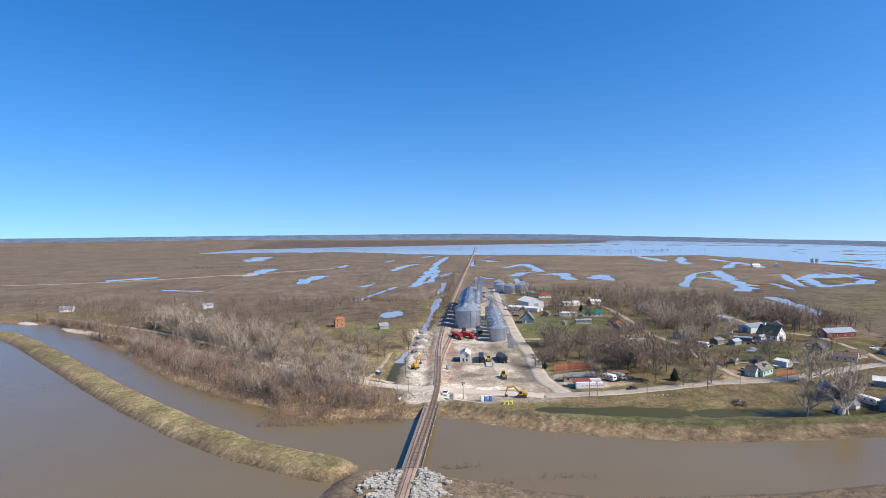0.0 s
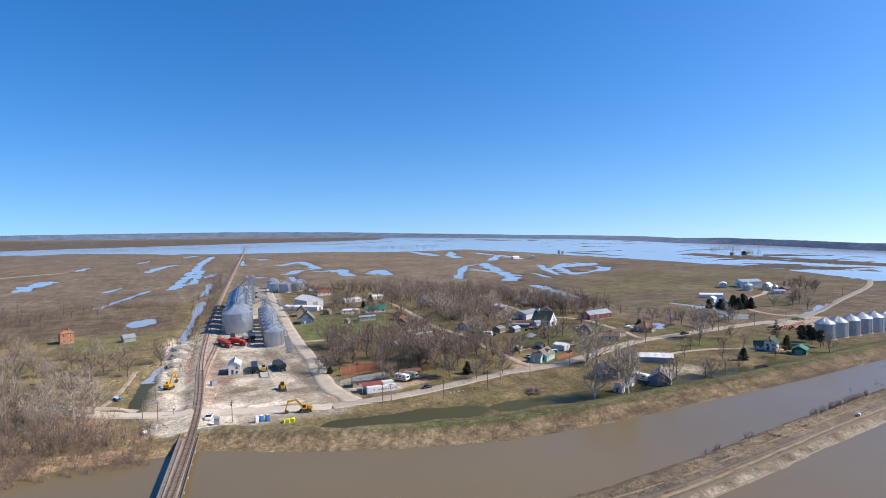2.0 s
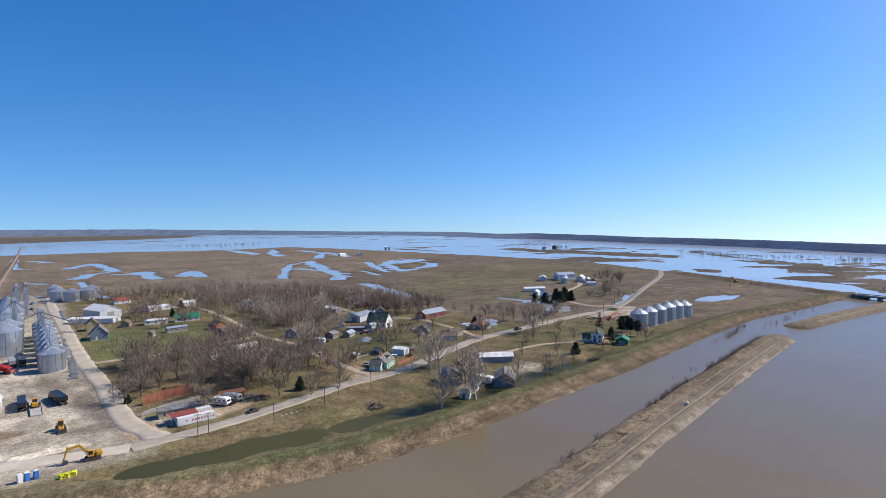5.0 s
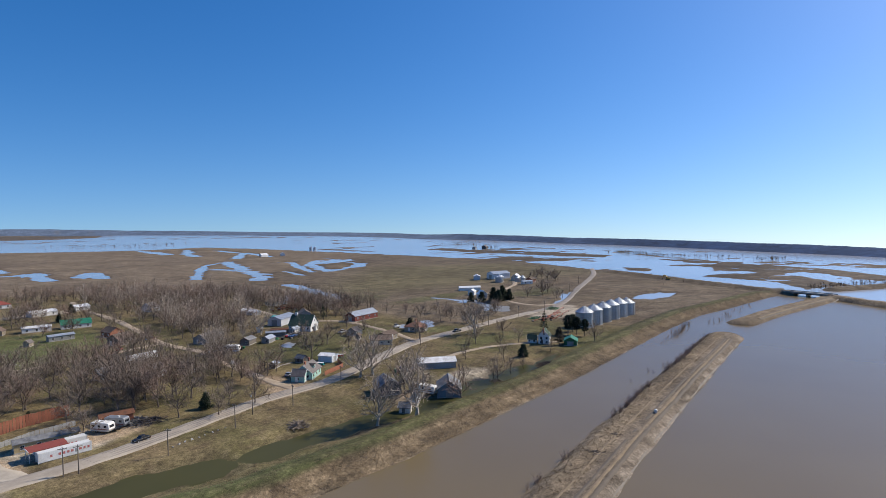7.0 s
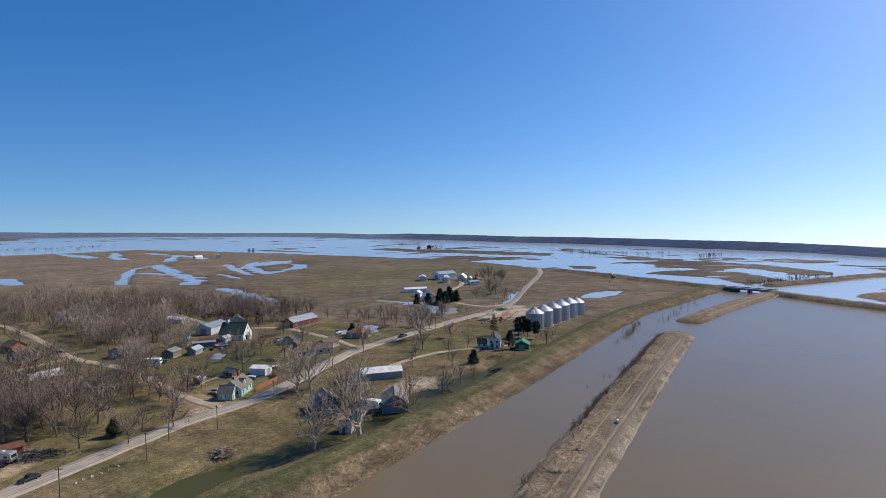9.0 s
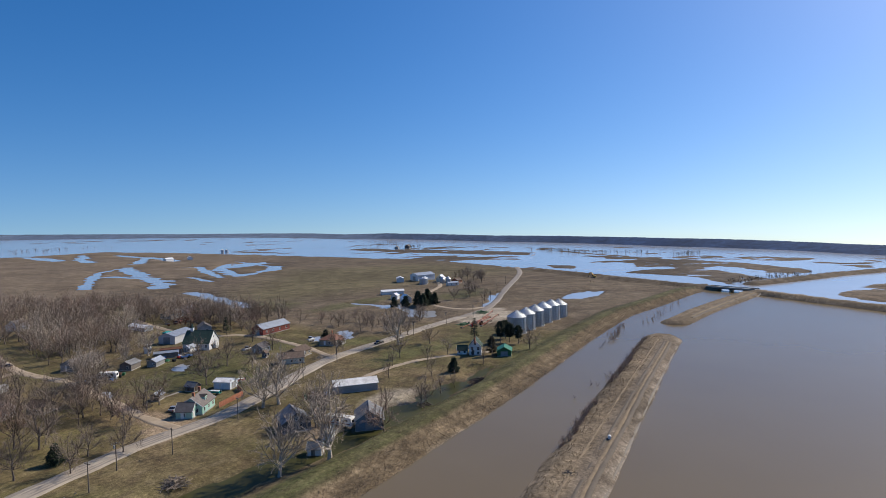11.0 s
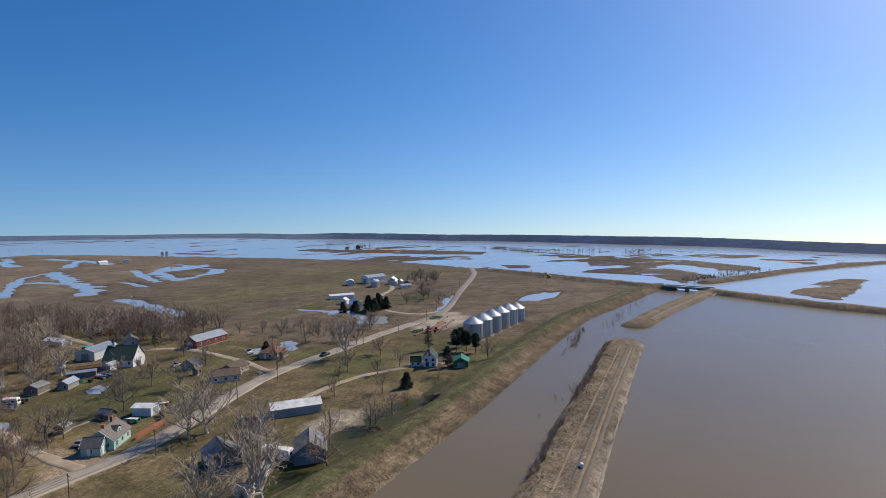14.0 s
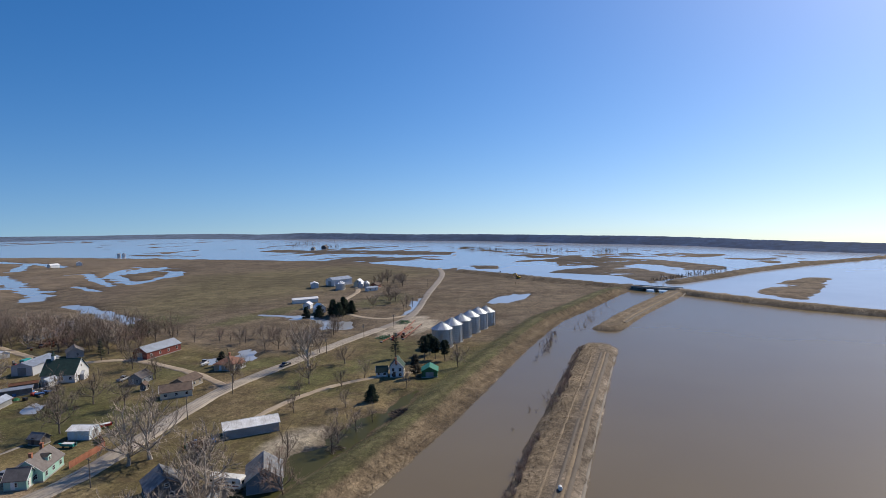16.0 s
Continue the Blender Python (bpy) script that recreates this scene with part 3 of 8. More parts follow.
    for x, y, rx, ry, tone in ((20, 232, 7, 6, (0.55, 0.47, 0.37)), (46, 262, 6, 12, (0.50, 0.43, 0.335)), (28, 252, 6, 5, (0.15, 0.105, 0.065)), (36, 226, 12, 3, (0.56, 0.48, 0.375)), (56, 268, 5, 22, (0.16, 0.132, 0.10)),
                               (34, 320, 8, 14, (0.46, 0.39, 0.30)), (50, 310, 5, 18, (0.18, 0.148, 0.11)), (24, 276, 3, 12, (0.24, 0.15, 0.11)), (52, 240, 9, 5, (0.17, 0.14, 0.105)), (30, 268, 5, 7, (0.52, 0.44, 0.345)), (40, 340, 12, 8, (0.48, 0.41, 0.32)), (22, 300, 5, 30, (0.27, 0.195, 0.15)), (10, 256, 5, 14, (0.24, 0.20, 0.15))):
        r = np.hypot((px - x) / rx, (py - y) / ry) + 0.55 * (n4 - 0.5) + 0.3 * (n2 - 0.5)
        col = blend(col, tone, np.clip((1.15 - r) * 2.5, 0, 1) * 0.8)
    for line, w in ((DITCH_POOL, 13), (DITCH, 9)):
        dd, _ = seg_dist(px, py, line)
        col = blend(col, (0.070, 0.062, 0.036), np.clip(1 - dd / w, 0, 1) * 0.8)
    wet = np.clip((-0.55 - h) * 2.0, 0, 1) * np.clip((dist - 180) / 60, 0, 1)
    col = blend(col, (0.105, 0.078, 0.056), wet * 0.6)
    mud = fl * np.clip((h + 1.2) * 2, 0, 1)
    col = blend(col, (0.100, 0.082, 0.064), mud * 0.85)
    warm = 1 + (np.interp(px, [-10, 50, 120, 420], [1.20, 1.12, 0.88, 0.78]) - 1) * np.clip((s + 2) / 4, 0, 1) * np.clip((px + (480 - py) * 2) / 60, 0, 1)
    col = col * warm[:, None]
    return h, col


# ---------------------------------------------------------------- ground sheet
def steps(*runs):
    """Grid lines from runs of (start, end, step)."""
    out = []
    for a, b, st in runs:
        out += list(np.arange(a, b, st))
    return np.array(out + [runs[-1][1]], float)


def grown(start, end, first, rate):
    out, p, st = [], start, first
    while p < end:
        p += st
        st *= rate
        out.append(min(p, end))
    return np.array(out)


gx = np.concatenate([-grown(700, 5200, 14, 1.08)[::-1], steps((-700, -360, 9), (-360, -60, 3.2), (-60, 345, 1.8), (345, 560, 3.0), (560, 900, 5.5)), grown(900, 4600, 10, 1.07)])
gy = np.concatenate([-grown(40, 4000, 12, 1.25)[::-1], steps((-40, 95, 6), (95, 290, 1.7), (290, 440, 2.8), (440, 760, 5), (760, 1300, 7)), grown(1300, 4950, 11, 1.045)])
mx, my = [a.ravel() for a in np.meshgrid(gx, gy)]
mh, mc = ground(mx, my)
nx, ny = len(gx), len(gy)
ii = (np.arange(ny - 1)[:, None] * nx + np.arange(nx - 1)[None, :]).ravel()
quads = np.stack([ii, ii + 1, ii + nx + 1, ii + nx], 1)
me = bpy.data.meshes.new("ground")
me.vertices.add(len(mx))
me.vertices.foreach_set("co", np.stack([mx, my, mh], 1).ravel())
me.loops.add(len(quads) * 4)
me.loops.foreach_set("vertex_index", quads.ravel())
me.polygons.add(len(quads))
me.polygons.foreach_set("loop_start", np.arange(len(quads)) * 4)
me.polygons.foreach_set("use_smooth", np.ones(len(quads), bool))
me.update(calc_edges=True)
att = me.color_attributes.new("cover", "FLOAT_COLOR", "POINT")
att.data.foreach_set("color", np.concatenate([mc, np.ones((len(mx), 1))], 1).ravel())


def ground_material():
    m = bpy.data.materials.new("land_cover")
    m.use_nodes = True
    nt = m.node_tree
    bs = nt.nodes["Principled BSDF"]
    at = nt.nodes.new("ShaderNodeAttribute")
    at.attribute_name = "cover"
    vec = nt.nodes.new("ShaderNodeTexCoord").outputs["Object"]
    col = at.outputs["Color"]
    for sc, lo, k in ((0.012, 0.6, 0.5), (0.09, 0.5, 0.6), (0.55, 0.5, 0.65), (1.3, 0.5, 0.6), (3.2, 0.5, 0.6), (9.0, 0.5, 0.6)):
        col = mix_nodes(nt, k, col, ramp_nodes(nt, noise_node(nt, vec, sc, 5), (lo,) * 3, (1.5,) * 3, 0.32, 0.68), "MULTIPLY")
    # faint drill rows and wheel tracks, bent by the lie of the land
    mp = nt.nodes.new("ShaderNodeMapping")
    mp.inputs["Rotation"].default_value = (0, 0, radians(24))
    mp.inputs["Scale"].default_value = (1.0, 0.05, 1.0)
    nt.links.new(vec, mp.inputs["Vector"])
    col = mix_nodes(nt, 0.3, col, ramp_nodes(nt, noise_node(nt, mp.outputs["Vector"], 0.16, 4), (0.55,) * 3, (1.35,) * 3, 0.35, 0.65), "MULTIPLY")
    mp2 = nt.nodes.new("ShaderNodeMapping")
    mp2.inputs["Rotation"].default_value = (0, 0, radians(-62))
    mp2.inputs["Scale"].default_value = (1.0, 0.12, 1.0)
    nt.links.new(vec, mp2.inputs["Vector"])
    col = mix_nodes(nt, 0.12, col, ramp_nodes(nt, noise_node(nt, mp2.outputs["Vector"], 0.35, 5), (0.55,) * 3, (1.4,) * 3, 0.35, 0.65), "MULTIPLY")
    nt.links.new(col, bs.inputs["Base Color"])
    bs.inputs["Roughness"].default_value = 0.95
    bs.inputs["Specular IOR Level"].default_value = 0.15
    bp = nt.nodes.new("ShaderNodeBump")
    bp.inputs["Strength"].default_value, bp.inputs["Distance"].default_value = 0.5, 0.3
    nt.links.new(noise_node(nt, vec, 1.4, 6), bp.inputs["Height"])
    nt.links.new(bp.outputs["Normal"], bs.inputs["Normal"])
    return m


me.materials.append(ground_material())
LAND = me.materials[0]
tagged(new("ground", me), "flat flood plain of brown fields, olive grass and straw-coloured levees", "ground", kind="structure")


def bluffs():
    """The wooded hills that close the flood plain: a long ridge with an uneven line of treetops."""
    b = np.array(BLUFF, float)
    az = np.arange(-75, 130.01, 0.12)
    bd, bh = np.interp(az, b[:, 0], b[:, 1]), np.interp(az, b[:, 0], b[:, 2])
    foot, rise = 40 + 0.02 * bd + 260 * np.clip(np.minimum(az - 12, 52 - az) / 8, 0, 1), np.interp(az, b[:, 0], b[:, 3])
    rg = np.random.RandomState(31)
    tops = 1 + 0.035 * wobble(az * 40, az * 7, 60, 16) + 0.012 * wobble(az * 40, az * 3, 14, 17) + 0.006 * rg.randn(len(az))
    # aerial haze put into the ridge's colour: blue, paling towards the north
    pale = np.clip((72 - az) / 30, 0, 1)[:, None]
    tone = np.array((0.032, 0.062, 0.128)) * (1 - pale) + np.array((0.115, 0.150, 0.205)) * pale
    fields = np.clip(2.5 * wobble(az * 40, az * 11, 90, 18) - 1.1, 0, 1)[:, None] * 0.5 * (az < 35)[:, None]
    co, col = [], []
    for out, up, k in ((-0.1, -0.1, 0), (0.1, 0.16, 0.3), (0.35, 0.42, 1), (0.6, 0.68, 1), (0.8, 0.88, 0), (0.92, 0.97, 0), (1.0, 1.0, 0), (1.2, 0.97, 0), (2.6, -0.5, 0)):
        r = bd + out * foot
        base = rise - 1.6
        z = base + (bh - base) * up * (1 + (tops - 1) * max(up, 0))
        co.append(np.stack([40 + r * np.sin(np.radians(az)), 30 + r * np.cos(np.radians(az)), z], 1))
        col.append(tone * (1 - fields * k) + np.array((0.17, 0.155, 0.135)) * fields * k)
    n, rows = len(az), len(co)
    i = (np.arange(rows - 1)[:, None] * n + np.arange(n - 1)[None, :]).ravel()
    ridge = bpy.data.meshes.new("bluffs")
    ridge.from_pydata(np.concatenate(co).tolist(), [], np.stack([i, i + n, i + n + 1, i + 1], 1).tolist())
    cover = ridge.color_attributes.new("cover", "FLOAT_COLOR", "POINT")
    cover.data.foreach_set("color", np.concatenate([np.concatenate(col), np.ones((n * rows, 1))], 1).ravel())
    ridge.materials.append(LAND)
    ridge.polygons.foreach_set("use_smooth", np.ones(len(ridge.polygons), bool))
    ridge.update()
    tagged(new("bluffs", ridge), "long low line of wooded bluffs beyond the flood, with haze painted in blue-grey", "hills", kind="structure")


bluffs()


def at(x, y):
    """Ground height at one place."""
    return float(ground(np.array([float(x)]), np.array([float(y)]))[0][0])


def ats(pts):
    a = np.array(pts, float)
    return ground(a[:, 0], a[:, 1])[0]


def smooth_line(line, step=4.0):
    """A curve through the points, as places and cross directions."""
    p = [Vector((*q, 0)) for q in line]
    p = [p[0] * 2 - p[1], *p, p[-1] * 2 - p[-2]]
    out = []
    for i in range(1, len(p) - 2):
        a, b, c, d = p[i - 1:i + 3]
        n = max(1, int((c - b).length / step))
        for k in range(n):
            t = k / n
            out.append(0.5 * ((2 * b) + (c - a) * t + (2 * a - 5 * b + 4 * c - d) * t * t + (3 * b - a - 3 * c + d) * t ** 3))
    out.append(p[-2])
    side = []
    for i, q in enumerate(out):
        t = (out[min(i + 1, len(out) - 1)] - out[max(i - 1, 0)]).normalized()
        side.append(Vector((t.y, -t.x, 0)))
    return out, side


# ---------------------------------------------------------------- water
def water_material(name, a, b, wave=0.7, gloss=0.5, ripple=0.02, rough=0.04):
    m = bpy.data.materials.new(name)
    m.use_nodes = True
    nt = m.node_tree
    bs = nt.nodes["Principled BSDF"]
    vec = nt.nodes.new("ShaderNodeTexCoord").outputs["Object"]
    col = ramp_nodes(nt, noise_node(nt, vec, 0.012, 3), a, b, 0.35, 0.65)
    nt.links.new(col, bs.inputs["Base Color"])
    bs.inputs["Roughness"].default_value, bs.inputs["IOR"].default_value = rough, 1.33
    bs.inputs["Specular IOR Level"].default_value = gloss
    bp = nt.nodes.new("ShaderNodeBump")
    bp.inputs["Strength"].default_value, bp.inputs["Distance"].default_value = ripple, 0.08
    mp = nt.nodes.new("ShaderNodeMapping")
    mp.inputs["Scale"].default_value = (1.0, 0.55, 1.0)
    nt.links.new(vec, mp.inputs["Vector"])
    nt.links.new(noise_node(nt, mp.outputs["Vector"], wave, 4), bp.inputs["Height"])
    nt.links.new(bp.outputs["Normal"], bs.inputs["Normal"])
    return m


bm = bmesh.new()
hub = bm.verts.new((40, 30, WATER_Z))
ring = []
for k in range(240):
    a = -180 + 360 * k / 240
    b = np.array(BLUFF, float)
    r = np.interp(a, b[:, 0], b[:, 1]) + 40
    ring.append(bm.verts.new((40 + r * math.sin(radians(a)), 30 + r * math.cos(radians(a)), WATER_Z)))
for k in range(240):
    bm.faces.new((hub, ring[(k + 1) % 240], ring[k]))
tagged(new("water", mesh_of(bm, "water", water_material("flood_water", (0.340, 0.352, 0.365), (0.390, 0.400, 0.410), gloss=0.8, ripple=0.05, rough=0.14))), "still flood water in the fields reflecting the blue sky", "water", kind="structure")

# the muddy river lies between the levee and the dikes
bm = bmesh.new()
rp, rside = smooth_line(SHORE, 12)
north = [(q.x - s.x * 7, q.y - s.y * 7) for q, s in zip(rp, rside)]
vs = [bm.verts.new((x, y, WATER_Z + 0.05)) for x, y in [(-3800, 1700), *north, (541, 127), (536, 113), (503, 69), (481, 37), (440, -60), (400, -260), (300, -3000), (-3800, -2000)]]
bm.faces.new(vs)
bmesh.ops.triangulate(bm, faces=bm.faces)
tagged(new("river", mesh_of(bm, "river", water_material("muddy_water", (0.180, 0.132, 0.062), (0.164, 0.119, 0.056), gloss=0.6, ripple=0.05, rough=0.24))), "smooth muddy brown river water", "water", kind="structure")


# ---------------------------------------------------------------- roads and tracks
def strip(name, line, width, material, label, lift=0.12, ragged=0.0, z=None, step=4.0, cross=5, camber=0.06, seed=1):
    pts, side = smooth_line(line, step)
    rng = random.Random(seed)
    ribs = []
    for q, s in zip(pts, side):
        w = width / 2 + rng.uniform(-ragged, ragged)
        ribs.append([q + s * (w * (2 * k / (cross - 1) - 1)) for k in range(cross)])
    flat = [(v.x, v.y) for rib in ribs for v in rib]
    hs = ats(flat) if z is None else [z] * len(flat)
    bm = bmesh.new()
    vs = []
    for i, rib in enumerate(ribs):
        base = hs[i * cross:(i + 1) * cross]
        top = max(base) if z is None else z
        row = []
        for k, v in enumerate(rib):
            u = abs(2 * k / (cross - 1) - 1)
            hh = 0.5 * base[k] + 0.5 * top if z is None else z
            row.append(bm.verts.new((v.x, v.y, hh + lift + camber * (1 - u * u))))
        low = [bm.verts.new((rib[0].x - side[i].x * 0.4, rib[0].y - side[i].y * 0.4, base[0] - 0.4)), bm.verts.new((rib[-1].x + side[i].x * 0.4, rib[-1].y + side[i].y * 0.4, base[-1] - 0.4))]
        vs.append([low[0], *row, low[1]])
    for a, b in zip(vs[:-1], vs[1:]):
        for k in range(cross + 1):
            bm.faces.new((a[k], a[k + 1], b[k + 1], b[k]))
    return tagged(new(name, mesh_of(bm, name, material, True)), label, "road", kind="structure")


ROAD_PALE = mat("pale_worn_road", (0.46, 0.392, 0.310), (0.35, 0.295, 0.232), 0.9, scale=0.1, fine=1.2, bump=0.3, bump_scale=5, rand=0)
ROAD_GREY = mat("worn_grey_road", (0.33, 0.285, 0.235), (0.24, 0.205, 0.17), 0.9, scale=0.1, fine=1.0, bump=0.2, bump_scale=5, rand=0)
WEST_LANE = [(-322, 518), (-275, 485), (-190, 418), (-135, 364), (-92, 320), (-67, 293), (-48, 274), (-29, 256), (-10, 246)]
LANE = mat("dusty_gravel_lane", (0.52, 0.450, 0.355), (0.40, 0.340, 0.265), 0.95, scale=0.12, fine=1.2, bump=0.4, bump_scale=5, rand=0)
strip("road", MAIN_ROAD[:8], 6.8, GRAVEL, "pale gravel-covered country road past the crossing", 0.16, 0.25, step=3)
strip("road", MAIN_ROAD[7:18], 6.6, ROAD_PALE, "pale grey two-lane country road with worn edges", 0.16, 0.2, step=3)
strip("road", MAIN_ROAD[17:], 5.2, ROAD_GREY, "narrow grey road running out to the flooded dike", 0.16, 0.2, step=4, seed=31)
for off in (-2.0, -0.7, 0.8, 2.1):
    pts, side = smooth_line(MAIN_ROAD[8:18], 6)
    strip("wheel_track", [(q.x + s.x * off, q.y + s.y * off) for q, s in zip(pts, side)], 0.55, ROAD_GREY, "darker worn wheel track along the road", 0.225, 0.12, step=4, cross=3, camber=0.01, seed=32)
strip("gravel_street", [(64, 214), (61, 240), (66, 290), (72, 371), (84, 480), (96, 600), (108, 690)], 7.2, LANE, "tan gravel lane beside the grain bins", 0.14, 0.5, seed=2)
strip("gravel_street", [(152, 224), (153, 245), (157, 275), (162, 310), (160, 350), (168, 400), (176, 458), (180, 530), (190, 575)], 3.8, GRAVEL2, "tan gravel town street", 0.14, 0.4, seed=3)
strip("gravel_street", [(240, 247), (250, 275), (257, 310), (256, 330), (244, 352), (250, 400), (262, 450)], 3.6, GRAVEL2, "pale gravel side street past the church", 0.14, 0.4, seed=4)
strip("gravel_street", [(73, 345), (90, 343), (112, 342), (140, 346), (158, 350)], 3.6, GRAVEL2, "narrow dirt lane between the lots", 0.12, 0.4, seed=5)
strip("driveway", [(205, 208), (222, 214), (250, 212), (272, 200), (282, 190)], 2.8, GRAVEL2, "faint gravel driveway to the farmhouse", 0.10, 0.3, seed=6)
strip("driveway", [(394, 256), (380, 268), (392, 300), (430, 330), (480, 350), (510, 370)], 4.0, GRAVEL2, "farm driveway across the field", 0.12, 0.3, seed=7)
strip("footpath", [(165, 259.5), (170, 260.2), (176, 261)], 1.1, ROAD_GREY, "narrow concrete footpath across the lawn", 0.09, 0.1, step=2, seed=41)
strip("footpath", [(198, 238.5), (210, 242), (222, 246)], 1.2, ROAD_GREY, "pale concrete footpath beside the street", 0.09, 0.1, step=2, seed=42)
strip("driveway", WEST_LANE, 3.8, LANE, "pale gravel lane through the bare woods", 0.14, 0.5, seed=8)
strip("driveway", [(-25, 247), (-20, 262), (-16, 285), (-13, 312)], 2.2, GRAVEL2, "wheel-rutted farm track", 0.10, 0.3, seed=9)
strip("farm_road", [(-900, 900), (-560, 930), (-420, 985), (-250, 1120), (-150, 1220)], 6.0, GRAVEL2, "pale farm road across the brown fields", 0.25, 0.3, step=20, seed=10)

ASPHALT = mat("wet_asphalt", (0.20, 0.195, 0.19), (0.13, 0.128, 0.125), 0.5, scale=0.2, fine=2, bump=0.05, rand=0)
strip("asphalt_lane", [(60, 318), (66, 352), (72, 400), (80, 455), (90, 520), (97, 570)], 3.6, ASPHALT, "wet dark asphalt lane beside the bins", 0.13, 0.6, seed=15)

# still, dark water in the ditches behind the levee and beside the tracks
DITCHWATER = water_material("murky_ditch_water", (0.050, 0.050, 0.020), (0.074, 0.070, 0.028), 0.7, 0.05, rough=0.3)
for line, wide in (([(30, 195), *DITCH_POOL, *DITCH, (240, 178), (262, 180), (270, 181)], 24), ([(-11, 240), (-11, 262), (-9, 280), (-7, 290)], 8)):
    strip("ditch_water", line, wide, DITCHWATER, "dark murky olive water standing in a ditch", 0.0, 0.0, z=WATER_Z + 0.03, camber=0.0)

# wheel ruts and the pale waterline along the muddy spit
MUD = mat("grey_brown_mud", (0.155, 0.124, 0.092), (0.128, 0.102, 0.075), 0.85, scale=0.3, fine=2, bump=0.3, bump_scale=4, rand=0)
SILT = mat("pale_silt", (0.28, 0.24, 0.19), (0.21, 0.18, 0.14), 0.9, scale=0.3, fine=2, bump=0.2, bump_scale=4, rand=0)
STRAW = mat("trampled_straw", (0.28, 0.21, 0.135), (0.20, 0.15, 0.095), 0.95, scale=0.4, fine=2.5, bump=0.4, bump_scale=5, rand=0)


def beside(line, off):
    """A line shifted to its right."""
    pts, side = smooth_line(line, 12)
    return [(q.x + s.x * off, q.y + s.y * off) for q, s in zip(pts, side)][1:-1]


for line in (SPIT[1:], SPIT_FAR):
    for off, wide, material, label in ((2.9, 0.8, MUD, "wheel rut in the mud of the spit"), (4.4, 0.6, STRAW, "line of washed-up straw on the spit"),
                                       (5.5, 0.9, MUD, "dark wet mud ledge on the spit"), (-0.4, 0.6, STRAW, "line of washed-up straw on the spit"), (8.3, 0.5, SILT, "pale silt line at the water's edge")):
        strip("mud_track", beside(line, off), wide, material, label, 0.035, wide * 0.12, step=7, cross=3, camber=0.01, seed=int(off * 10) + 40)

# ---------------------------------------------------------------- railway
strip("rail_bed", RAIL[2:], 3.6, BALLAST, "reddish-brown ballast of the railway", 0.16, 0.15, z=0.95, step=6, seed=12)
strip("rail_bed", [(-9.5, 90), (-3, 136)], 3.4, BALLAST, "pale ballast of the railway south of the bridge", 0.16, 0.15, z=1.15, step=6, seed=13)
strip("rail_siding_bed", [(12, 252), (17.5, 300), (27, 360), (36, 430), (44, 520)], 3.0, BALLAST, "reddish siding ballast beside the grain bins", 0.1, 0.2, seed=14)


def rails(line, z, name, label, gauge=1.435):
    pts, side = smooth_line(line, 6)
    for sgn in (-1, 1):
        bm = bmesh.new()
        prev = None
        for q, s in zip(pts, side):
            c = q + s * (sgn * gauge / 2)
            ringv = [bm.verts.new((c.x + s.x * o, c.y + s.y * o, z + hh)) for o, hh in ((-0.07, 0), (-0.04, 0.16), (0.04, 0.16), (0.07, 0))]
            if prev:
                for k in range(3):
                    bm.faces.new((prev[k], prev[k + 1], ringv[k + 1], ringv[k]))
            prev = ringv
        part(name, bm, RUST, TRACK)


TRACK = thing("railway_track", 0, 0, 0, 0, "single railway track with rusty rails on dark timber ties", "railway track", kind="structure")
RAIL_LINE = [(-9.5, 90), *RAIL[1:]]
rails(RAIL_LINE, 1.30, "rail", "")
rails([(11, 245), (17.5, 300), (27, 360), (36, 430), (44, 520), (50, 587)], 1.05, "rail", "")


# ---------------------------------------------------------------- trees
def limb(vs, fs, a, b, ra, rb, sides):
    d = b - a
    if d.length < 1e-4:
        return
    q = d.to_track_quat("Z", "Y")
    n = len(vs)
    if sides == 1:
        w = q @ Vector((ra * 1.5, 0, 0))
        vs.extend((tuple(a - w), tuple(a + w), tuple(b)))
        fs.append((n, n + 1, n + 2))
        return
    for c, r in ((a, ra), (b, rb)):
        if r <= 0:
            vs.append(tuple(c))
            continue
        for k in range(sides):
            t = 2 * math.pi * k / sides
            vs.append(tuple(c + q @ Vector((r * math.cos(t), r * math.sin(t), 0))))
    for k in range(sides):
        if rb <= 0:
            fs.append((n + k, n + (k + 1) % sides, n + sides))
        else:
            fs.append((n + k, n + (k + 1) % sides, n + sides + (k + 1) % sides, n + sides + k))


def raw_mesh(name, vs, fs, material):
    me = bpy.data.meshes.new(name)
    me.from_pydata(vs, [], fs)
    me.materials.append(material)
    me.update()
    return me


